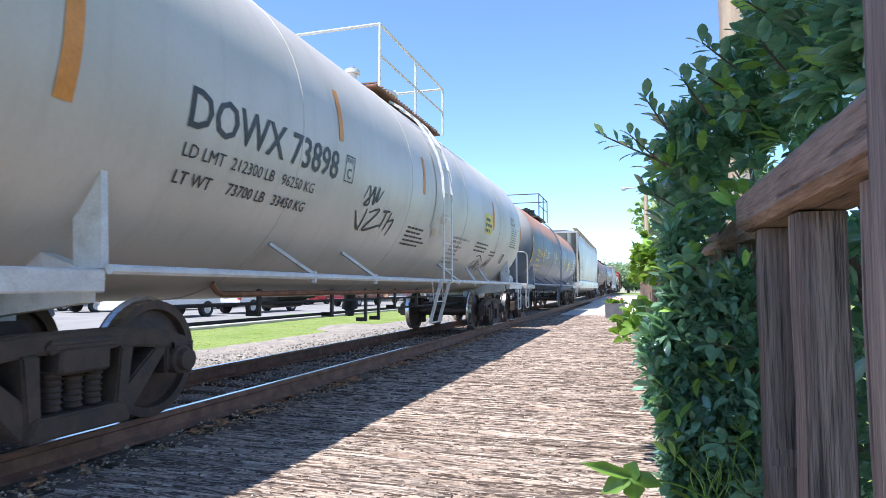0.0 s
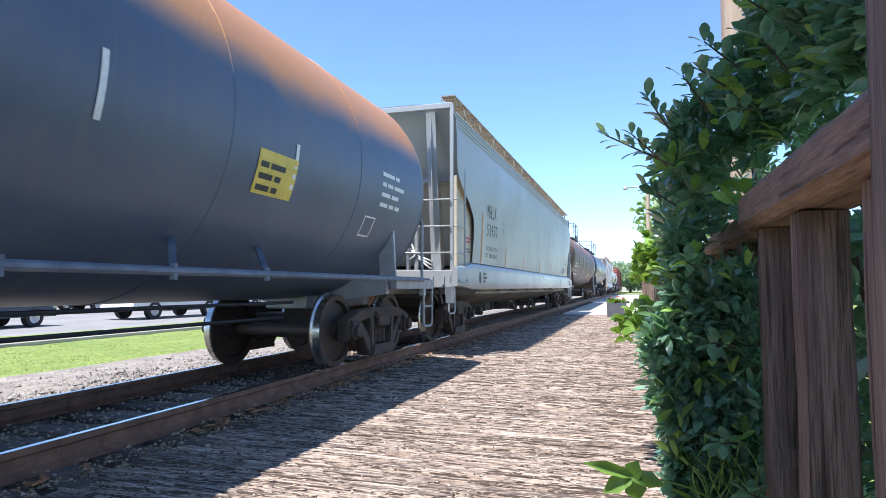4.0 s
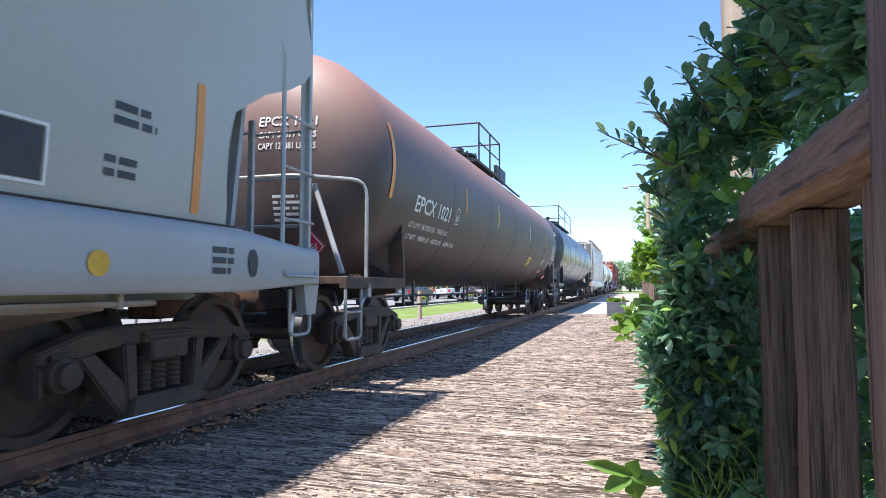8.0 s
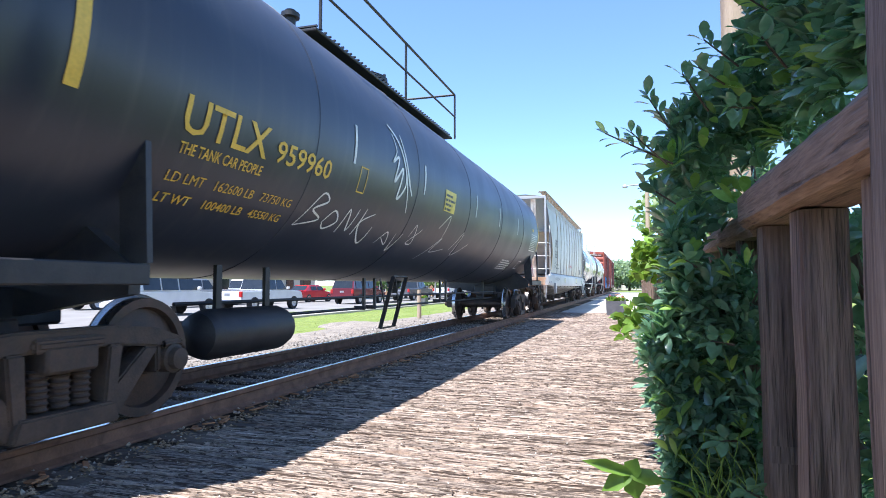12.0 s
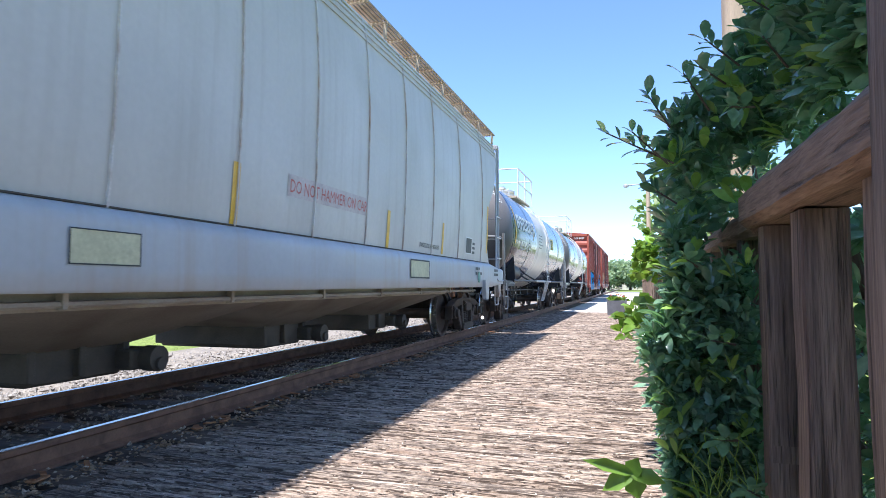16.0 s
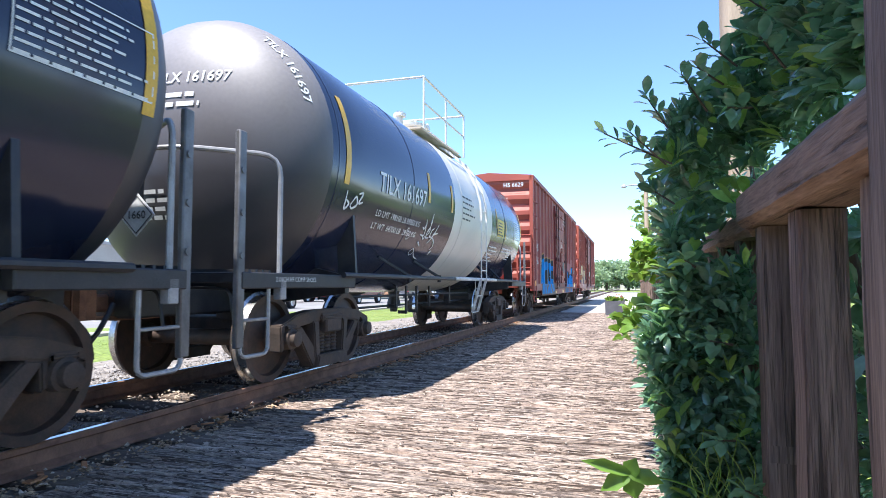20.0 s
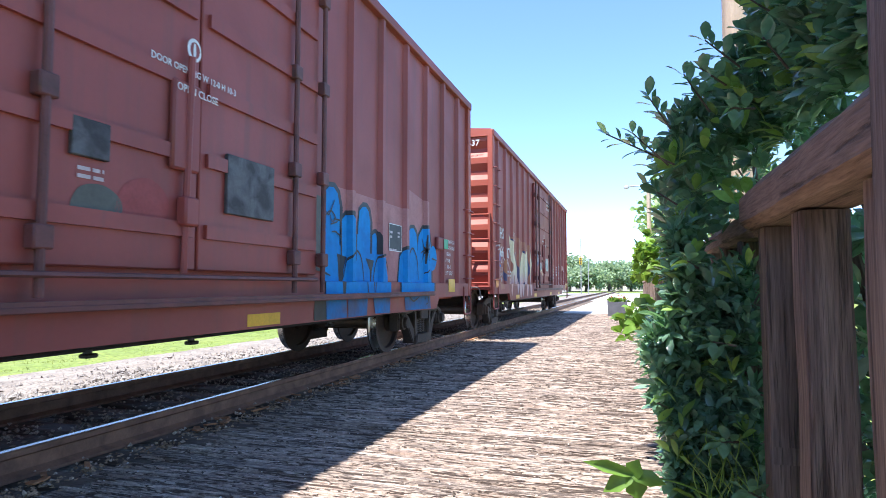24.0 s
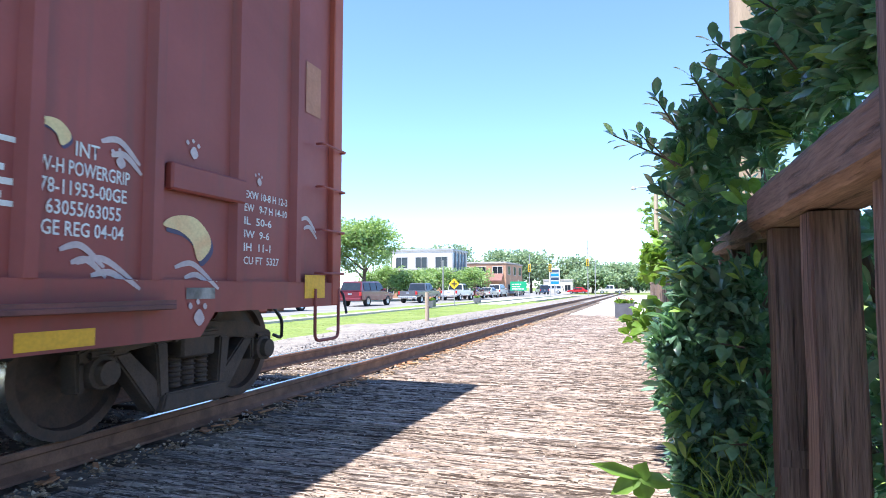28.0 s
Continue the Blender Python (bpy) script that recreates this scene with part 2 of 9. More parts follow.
def prism(bm, outline, x0, x1, axis="x", slot=0):
    """A plate: an outline of (a, b) pairs, extruded from x0 to x1 along the axis."""
    def at(a, b, c):
        return (c, a, b) if axis == "x" else (a, c, b) if axis == "y" else (a, b, c)
    lo = [bm.verts.new(at(a, b, x0)) for a, b in outline]
    hi = [bm.verts.new(at(a, b, x1)) for a, b in outline]
    faces = [bm.faces.new(lo[::-1]), bm.faces.new(hi)]
    for i in range(len(lo)):
        j = (i + 1) % len(lo)
        faces.append(bm.faces.new((lo[i], lo[j], hi[j], hi[i])))
    for f in faces:
        f.material_index = slot
    return bm


def turned(bm, profile, seg=32, axis="y", centre=(0, 0, 0), slots=None):
    """A lathed body: (along, radius) pairs about an axis."""
    rings = []
    for s, r in profile:
        ring = []
        for k in range(seg):
            t = math.tau * k / seg
            c, d = r * math.cos(t), r * math.sin(t)
            p = {"y": (c, s, d), "x": (s, c, d), "z": (c, d, s)}[axis]
            ring.append(bm.verts.new(Vector(p) + Vector(centre)))
        rings.append(ring)
    for i, (a, b) in enumerate(zip(rings, rings[1:])):
        for k in range(seg):
            f = bm.faces.new((a[k], a[(k + 1) % seg], b[(k + 1) % seg], b[k]))
            f.material_index = slots[i] if slots else 0
    bm.faces.new(rings[0])
    bm.faces.new(rings[-1][::-1])
    return bm


def words(text, size, align="LEFT", squeeze=1.0):
    """Letters as a flat bmesh in x, y, their foot on y = 0."""
    cu = bpy.data.curves.new("letters", "FONT")
    cu.body, cu.size, cu.align_x, cu.resolution_u = text, size, align, 2
    cu.offset = 0.0 if "M" in text else 0.011 * size
    ob = bpy.data.objects.new("letters", cu)
    me = bpy.data.meshes.new_from_object(ob)
    bm = bmesh.new()
    bm.from_mesh(me)
    bpy.data.objects.remove(ob)
    bpy.data.curves.remove(cu)
    bpy.data.meshes.remove(me)
    for v in bm.verts:
        v.co.x *= squeeze
    return bm


def bars(rows, width, height, gap=0.5, seed=0):
    """Lines of unreadable small print: short bars, broken like words."""
    bm, rnd = bmesh.new(), random.Random(seed)
    step = height / rows
    for i in range(rows):
        x, end = 0.0, width * rnd.uniform(0.6, 1.0)
        while x < end:
            w = min(end - x, step * rnd.uniform(0.8, 3.0))
            y = height - (i + 1) * step
            bm.faces.new([bm.verts.new(p) for p in ((x, y, 0), (x + w, y, 0), (x + w, y + step * gap, 0), (x, y + step * gap, 0))])
            x += w + step * 0.35
    return bm


def on_tank(bm, y, z, radius, centre, proud=0.006):
    """Bend a flat bmesh onto the tank's side (towards +x): its x runs along +y from y, its foot stands at height z."""
    zs = [v.co.y for v in bm.verts]
    for k in range(1, int((max(zs) - min(zs)) / 0.1) + 1):
        g = bm.verts[:] + bm.edges[:] + bm.faces[:]
        bmesh.ops.bisect_plane(bm, geom=g, plane_co=(0, min(zs) + 0.1 * k, 0), plane_no=(0, 1, 0))
    a0 = math.asin(max(-0.98, min(0.98, (z - centre) / radius)))
    for v in bm.verts:
        a = a0 + v.co.y / radius
        v.co = ((radius + proud) * math.cos(a), y + v.co.x, centre + (radius + proud) * math.sin(a))
    return bm


def on_wall(bm, y, z, x):
    for v in bm.verts:
        v.co = (x, y + v.co.x, z + v.co.y)
    return bm


def on_end(bm, x, z, y):
    """Stand a flat bmesh on a wall that faces -y."""
    for v in bm.verts:
        v.co = (x + v.co.x, y, z + v.co.y)
    return bm


def sheet(w, h):
    bm = bmesh.new()
    bm.faces.new([bm.verts.new(p) for p in ((0, 0, 0), (w, 0, 0), (w, h, 0), (0, h, 0))])
    return bm


def outline_box(w, h, t):
    bm = bmesh.new()
    for x0, x1, y0, y1 in ((0, w, 0, t), (0, w, h - t, h), (0, t, t, h - t), (w - t, w, t, h - t)):
        bm.faces.new([bm.verts.new(p) for p in ((x0, y0, 0), (x1, y0, 0), (x1, y1, 0), (x0, y1, 0))])
    return bm


def fit(text, width, cap):
    """Letters squeezed into a given width, with capitals of a given height."""
    bm = words(text, 1.0)
    xs, ys = [v.co.x for v in bm.verts], [v.co.y for v in bm.verts]
    a, b = width / (max(xs) - min(xs)), cap / (max(ys) - min(0, min(ys)))
    x0 = min(xs)
    for v in bm.verts:
        v.co.x, v.co.y = (v.co.x - x0) * a, v.co.y * b
    return bm
# ---------------------------------------------------------------- ground, track, platform
def strewn(name, mat, count, place, size, seed, flat=0.75):
    """Many small stones as one mesh. place(rng, n) gives their feet, n x 3."""
    rng = np.random.default_rng(seed)
    base = np.array([(1, 0, 0), (-1, 0, 0), (0, 1, 0), (0, -1, 0), (0, 0, 1), (0, 0, -1)], float)
    tri = np.array([(0, 2, 4), (2, 1, 4), (1, 3, 4), (3, 0, 4), (2, 0, 5), (1, 2, 5), (3, 1, 5), (0, 3, 5)])
    p = place(rng, count)
    s = rng.uniform(size[0], size[1], (count, 1, 1)) * rng.uniform(0.6, 1.2, (count, 6, 3)) * np.array([1, 1, flat])
    a = rng.uniform(0, math.tau, count)
    ca, sa = np.cos(a)[:, None], np.sin(a)[:, None]
    v = base[None] * s + rng.uniform(-0.35, 0.35, (count, 6, 3)) * s
    x, y = v[..., 0] * ca - v[..., 1] * sa, v[..., 0] * sa + v[..., 1] * ca
    v = np.stack([x, y, v[..., 2]], -1) + p[:, None]
    me = bpy.data.meshes.new(name)
    f = (tri[None] + 6 * np.arange(count)[:, None, None]).reshape(-1, 3)
    me.from_pydata(v.reshape(-1, 3).tolist(), [], f.tolist())
    me.materials.append(M[mat])
    return new(name, me)


def ground_sheet(name, mat, x0, x1, y0, y1, z, nx=1, ny=1, wave=0.0, seed=0.0):
    bm = bmesh.new()
    grid = [[bm.verts.new((x0 + (x1 - x0) * i / nx, y0 + (y1 - y0) * j / ny,
                           z + wave * noise.noise((i * 3.1 + seed, j * 1.7, seed)))) for i in range(nx + 1)] for j in range(ny + 1)]
    for j in range(ny):
        for i in range(nx):
            bm.faces.new((grid[j][i], grid[j][i + 1], grid[j + 1][i + 1], grid[j + 1][i]))
    return part(name, bm, mat, None)


tagged(ground_sheet("ground", "soil", -900, 900, -300, 2500, -0.28, 1, 1), "short green grass reaching into the distance", "ground", kind="structure")
tagged(ground_sheet("track_bed", "dirt", -8.3, -2.9, -12, 120, -0.05, 30, 260, 0.035, 2.0), "dusty ballast bed under the track", "track bed", kind="structure")
tagged(ground_sheet("verge", "soil", -16.5, -8.0, -30, 60, -0.17, 24, 180, 0.05, 5.0), "sunlit short grass verge beside the track", "grass", kind="structure")
tagged(ground_sheet("street", "asphalt", -60, -15.2, -60, 240, -0.20, 1, 1), "pale worn asphalt street", "street", kind="structure")
tagged(ground_sheet("crossing_road", "asphalt", -200, 200, 96, 122, -0.16, 1, 1), "pale asphalt road across the track", "road", kind="structure")
tagged(ground_sheet("gravel_yard", "concrete", -3.6, 6.0, 26.9, 96, -0.02, 1, 1), "bleached pale gravel beyond the platform", "gravel", kind="structure")

RAIL = [(-0.07, 0), (0.07, 0), (0.07, 0.02), (0.014, 0.045), (0.014, 0.125), (0.036, 0.14), (0.036, 0.172), (0.026, 0.18), (-0.026, 0.18), (-0.036, 0.172), (-0.036, 0.14), (-0.014, 0.125), (-0.014, 0.045), (-0.07, 0.02)]
for k in (-1, 1):
    bm = bmesh.new()
    X = -4.45 + k * 0.755
    prism(bm, [(X + a, b) for a, b in RAIL], -14, 400, "y")
    r = tagged(part("rail", bm, "rail", None), "rusty steel rail with a polished top", "rail", "rails", "structure")
    bm = bmesh.new()
    box(bm, X - 0.024, X + 0.024, -14, 400, 0.1795, 0.182)
    part("running_surface", bm, "rail_head", r, "shiny worn running surface")

bm = bmesh.new()
box(bm, -1.3, 1.3, -0.11, 0.11, -0.2, -0.005, 0.012)
tie = tagged(part("tie", bm, "tie", None), "dark weathered wooden railway tie", "railway tie", "ties under the rails", "structure")
tie.location = (-4.45, -6, 0)
for k in range(1, 110):
    t = again(tie, None, (-4.45 + 0.03 * math.sin(k * 7.3), -6 + k * 0.53, 0.004 * math.sin(k * 3.1)), 0.01 * math.sin(k * 5.7))
    tagged(t, "dark weathered wooden railway tie", "railway tie", "ties under the rails", "structure")


def between(rng, n):
    x = np.where(rng.random(n) < 0.9, rng.uniform(-5.1, -3.78, n), rng.uniform(-3.63, -3.28, n))
    y = -2 + 34 * rng.random(n) ** 1.4
    return np.stack([x, y, rng.normal(0.0, 0.018, n)], -1)


def shoulder(rng, n):
    x = -5.3 - 2.9 * rng.random(n) ** 1.3
    y = -1 + 36 * rng.random(n) ** 1.35
    return np.stack([x, y, -0.03 - 0.03 * (-5.3 - x) + rng.normal(0, 0.02, n)], -1)


tagged(strewn("track_ballast", "stone_tan", 9000, between, (0.008, 0.024), 3), "grey crushed-stone ballast between the rails", "ballast", kind="stuff")
tagged(strewn("shoulder_ballast", "stone", 46000, shoulder, (0.022, 0.055), 4), "pale crushed-stone ballast on the track shoulder", "ballast", kind="stuff")
# ---------------------------------------------------------------- the train: cars in their own space, the track's centre on x = 0,
# rail heads on z = 0, the leading end towards -y, the side that is seen towards +x
TRACK_X, RAIL_TOP = -4.45, 0.18
CARS, WHEELS = [], []


def car(name, place, **tags):
    ob = thing(name, (TRACK_X, place, RAIL_TOP), **tags)
    CARS.append((ob, place))
    return ob


def side_frame_mesh():
    bm = bmesh.new()
    x0, x1 = -0.075, 0.075
    prism(bm, [(-1.06, 0.50), (-1.06, 0.60), (-0.74, 0.70), (-0.38, 0.735), (0.38, 0.735), (0.74, 0.70), (1.06, 0.60), (1.06, 0.50), (0.66, 0.57), (0.36, 0.60), (-0.36, 0.60), (-0.66, 0.57)], x0, x1)
    for s in (-1, 1):
        prism(bm, [(s * 0.78, 0.56), (s * 0.64, 0.57), (s * 0.26, 0.24), (s * 0.30, 0.11), (s * 0.40, 0.11)], x0, x1)
        prism(bm, [(s * 0.42, 0.61), (s * 0.30, 0.61), (s * 0.27, 0.20), (s * 0.37, 0.20)], x0 - 0.03, x1 + 0.02)
        prism(bm, [(s * 1.06, 0.54), (s * 1.00, 0.56), (s * 0.99, 0.34), (s * 1.05, 0.33)], x0, x1)
        prism(bm, [(s * 0.80, 0.56), (s * 0.74, 0.57), (s * 0.75, 0.36), (s * 0.80, 0.38)], x0, x1)
        box(bm, x0 - 0.02, x1 + 0.03, s * 0.89 - 0.10, s * 0.89 + 0.10, 0.535, 0.60, 0.015)
    prism(bm, [(-0.38, 0.10), (0.38, 0.10), (0.34, 0.235), (-0.34, 0.235)], x0 - 0.05, x1 + 0.05)
    box(bm, x0 - 0.04, x1 + 0.05, -0.26, 0.26, 0.60, 0.69, 0.02)
    bmesh.ops.recalc_face_normals(bm, faces=bm.faces)
    sharp = [e for e in bm.edges if len(e.link_faces) == 2 and e.calc_face_angle() > 0.7 and e.calc_length() > 0.05]
    bmesh.ops.bevel(bm, geom=sharp, offset=0.014, segments=2, affect="EDGES")
    return bm


def wheelset_mesh():
    half = [(-1.10, 0.07), (-0.90, 0.075), (-0.88, 0.125), (-0.82, 0.13), (-0.775, 0.37), (-0.825, 0.385), (-0.825, 0.452), (-0.735, 0.459),
            (-0.715, 0.487), (-0.692, 0.482), (-0.69, 0.385), (-0.735, 0.37), (-0.72, 0.14), (-0.68, 0.125), (-0.66, 0.085)]
    prof = half + [(-s, r) for s, r in half[::-1]]
    k = len(half)
    slot = [1 if i in (6, 7) or (2 * k - 2 - i) in (6, 7) else 0 for i in range(2 * k - 1)]
    return turned(bmesh.new(), prof, 40, "x", slots=slot)


def spring_mesh():
    prof = []
    for i in range(7):
        z = 0.245 + i * 0.038
        prof += [(z, 0.058), (z + 0.012, 0.072), (z + 0.024, 0.058)]
    return turned(bmesh.new(), prof, 10, "z")


def bolster_mesh():
    bm = bmesh.new()
    box(bm, -1.12, 1.12, -0.19, 0.19, 0.47, 0.64, 0.02)
    box(bm, -0.35, 0.35, -0.24, 0.24, 0.60, 0.78, 0.02)
    for s in (-1, 1):
        beam(bm, (-0.7, s * 0.42, 0.40), (0.7, s * 0.42, 0.40), 0.09, 0.16)
        for x in (-0.74, 0.74):
            box(bm, x - 0.06, x + 0.06, s * 0.42 - 0.03, s * 0.42 + 0.05, 0.28, 0.60, 0.015)
    return bm


TRUCK_MESH = {}


def truck(owner, y):
    """A two-axle bogie under a car: bolster, side frames, springs, bearing caps and turning wheelsets."""
    if not TRUCK_MESH:
        for key, bm, mat in (("truck", bolster_mesh(), "truck"), ("side_frame", side_frame_mesh(), "truck"), ("wheelset", wheelset_mesh(), ["wheel", "tread"]),
                             ("spring", spring_mesh(), "truck"),
                             ("bearing_cap", turned(bmesh.new(), [(0, 0.11), (0.10, 0.11), (0.11, 0.085), (0.16, 0.08), (0.17, 0.05)], 16, "x"), "truck")):
            ob = part(key, bm, mat, None, smooth=True)
            TRUCK_MESH[key] = ob.data
            bpy.data.objects.remove(ob)

    def use(key, parent, at=(0, 0, 0), turn=0.0):
        o = new(key, TRUCK_MESH[key])
        o.parent, o.location, o.rotation_euler = parent, at, (0, 0, turn)
        return o

    t = use("truck", owner, (0, y, 0))
    for s in (-1, 1):
        use("side_frame", t, (s * 0.99, 0, 0))
        for w in (-0.15, 0.0, 0.15):
            use("spring", t, (s * 0.99, w, 0))
        for w in (-0.89, 0.89):
            use("bearing_cap", t, (s * 1.0, w, 0.457), 0 if s > 0 else math.pi)
    for w in (-0.89, 0.89):
        WHEELS.append((use("wheelset", t, (0, w, 0.457)), w))
    return t


def coupler(owner, y, s, mat="rust_steel"):
    """Draft gear, knuckle coupler, uncoupling lever and air hose at an end; s: -1 leading, 1 trailing; y: pulling face."""
    bm = bmesh.new()
    box(bm, -0.16, 0.16, y - s * 1.0, y - s * 0.42, 0.70, 1.02, 0.02)
    box(bm, -0.07, 0.07, y - s * 0.45, y - s * 0.2, 0.78, 0.93, 0.02)
    prism(bm, [(-0.13, y - s * 0.22), (0.15, y - s * 0.22), (0.19, y - s * 0.02), (0.10, y + s * 0.05), (0.04, y - s * 0.05), (-0.10, y - s * 0.03), (-0.16, y + s * 0.03), (-0.18, y - s * 0.1)], 0.72, 0.98, "z")
    c = part("coupler", bm, mat, owner, "rusty knuckle coupler", True)
    bm = bmesh.new()
    pipe(bm, [(0.2, y - s * 0.35, 0.85), (0.25, y - s * 0.15, 0.62), (0.15, y + s * 0.0, 0.38), (0.02, y + s * 0.02, 0.42)], 0.022)
    part("air_hose", bm, "black_steel", c, "black rubber air hose", True)
    bm = bmesh.new()
    pipe(bm, [(0.05, y - s * 0.15, 1.02), (0.4, y - s * 0.45, 1.0), (1.25, y - s * 0.5, 0.98), (1.3, y - s * 0.5, 0.72)], 0.014)
    part("uncoupling_lever", bm, "black_steel", c, smooth=True)
    return c


def ladder(owner, x, y0, y1, z0, z1, step=0.38, mat="white_steel", lean=0.0, r=0.018, name="ladder", flat=True):
    """Two stiles and rungs in a plane that faces +x; lean: how far the foot stands out."""
    bm = bmesh.new()
    for y in (y0, y1):
        beam(bm, (x + lean, y, z0), (x, y, z1), 0.018, 0.05) if flat else rod(bm, (x + lean, y, z0), (x, y, z1), r)
    n = max(1, round((z1 - z0) / step))
    for i in range(n + 1):
        k = i / n
        rod(bm, (x + lean * (1 - k), y0, z0 + (z1 - z0) * k), (x + lean * (1 - k), y1, z0 + (z1 - z0) * k), 0.012, 6)
    return part(name, bm, mat, owner, smooth=True)


def brake_wheel(owner, x, y, z, mat="black_steel", r=0.27):
    bm = bmesh.new()
    n = 24
    for k in range(n):
        a, b = math.tau * k / n, math.tau * (k + 1) / n
        rod(bm, (x + r * math.cos(a), y, z + r * math.sin(a)), (x + r * math.cos(b), y, z + r * math.sin(b)), 0.018, 6)
    for k in range(5):
        a = math.tau * k / 5
        rod(bm, (x, y, z), (x + r * math.cos(a), y, z + r * math.sin(a)), 0.012, 6)
    rod(bm, (x, y - 0.04, z), (x, y + 0.14, z), 0.04)
    box(bm, x - 0.13, x + 0.13, y + 0.1, y + 0.26, z - 0.28, z + 0.18, 0.02)
    return part("brake_wheel", bm, mat, owner, smooth=True)


def text_on(owner, bm, mat, where, name="lettering", label=""):
    return part(name, where(bm), mat, owner, label)


def placard(owner, x, y, z, facing, ground="letter_white", rim="letter_black", text="", size=0.27, red=False):
    """A diamond hazard placard; facing: 'x' or '-y'."""
    base = bmesh.new()
    d = size / math.sqrt(2) * 1.0
    prism(base, [(0, -d), (d, 0), (0, d), (-d, 0)], -0.004, 0.004, "y" if facing == "-y" else "x")
    for v in base.verts:
        v.co += Vector((x, y, z))
    p = part("placard", base, "placard_red" if red else ground, owner, "diamond-shaped hazard placard")
    if text:
        bm = words(text, 0.10, "CENTER")
        on_end(bm, x, z - 0.035, y - 0.007) if facing == "-y" else on_wall(bm, y, z - 0.035, x + 0.007)
        part("number", bm, "letter_white" if red else rim, p)
    bm = bmesh.new()
    k = d * 0.86
    q = [(0, -k), (k, 0), (0, k), (-k, 0)]
    for (a, b), (c, e) in zip(q, q[1:] + q[:1]):
        if facing == "-y":
            rod(bm, (x + a, y - 0.005, z + b), (x + c, y - 0.005, z + e), 0.005, 4)
        else:
            rod(bm, (x + 0.005, y + a, z + b), (x + 0.005, y + c, z + e), 0.005, 4)
    part("border", bm, "letter_white" if red else rim, p)
    return p


def scribble(owner, strokes, width, mat, where, name="graffiti", label=""):
    """Sprayed lines: each stroke a list of (along, up) points, drawn as a flat ribbon."""
    bm = bmesh.new()
    for s in strokes:
        pts = [Vector((a, b, 0)) for a, b in s]
        path = []
        for i in range(len(pts) - 1):
            p0, p1, p2, p3 = pts[max(i - 1, 0)], pts[i], pts[i + 1], pts[min(i + 2, len(pts) - 1)]
            for k in range(6):
                t = k / 6
                path.append(0.5 * (2 * p1 + (p2 - p0) * t + (2 * p0 - 5 * p1 + 4 * p2 - p3) * t * t + (3 * p1 - p0 - 3 * p2 + p3) * t ** 3))
        path.append(pts[-1])
        last = None
        for i, p in enumerate(path):
            d = (path[min(i + 1, len(path) - 1)] - path[max(i - 1, 0)]).normalized()
            n = Vector((-d.y, d.x, 0)) * width * (0.35 + 0.65 * math.sin(math.pi * min(1, (i + 1.5) / len(path) * 0.9)))
            pair = (bm.verts.new(p + n), bm.verts.new(p - n))
            if last:
                bm.faces.new((last[0], last[1], pair[1], pair[0]))
            last = pair
    return part(name, where(bm), mat, owner, label)


def tank_shell(owner, r, zc, half, mats, cuts=(), seams=(), depth=None):
    """The barrel with dished ends. cuts: (y, slot) pairs: from y on the paint of that slot."""
    depth = depth or r * 0.5
    bm = bmesh.new()
    ys = sorted({-half, half, *[c for c, _ in cuts], *[-half + (2 * half) * k / 12 for k in range(13)]})
    prof = []
    for k in range(10, 0, -1):
        a = math.pi / 2 * k / 10.0
        prof.append((-half - depth * math.sin(a), max(0.02, r * math.cos(a))))
    prof += [(y, r) for y in ys]
    prof += [(-s, q) for s, q in prof[:10][::-1]]
    slots = []
    for (a, _), (b, _) in zip(prof, prof[1:]):
        k = 0
        for y, s in cuts:
            if (a + b) / 2 > y:
                k = s
        slots.append(k)
    turned(bm, prof, 64, "y", slots=slots)
    # the mesh keeps its own middle on the barrel's axis, so that dust and painted-in sunlight go by height
    shell = part("tank", bm, mats, owner, smooth=True, at=(0, 0, zc))
    for y in seams:
        bm = bmesh.new()
        turned(bm, [(y - 0.025, r - 0.01), (y - 0.012, r + 0.006), (y + 0.012, r + 0.006), (y + 0.025, r - 0.01)], 64, "y")
        k = 0
        for c, s in cuts:
            if y > c:
                k = s
        part("weld_seam", bm, mats[k] if isinstance(mats, list) else mats, shell, smooth=True)
    return shell


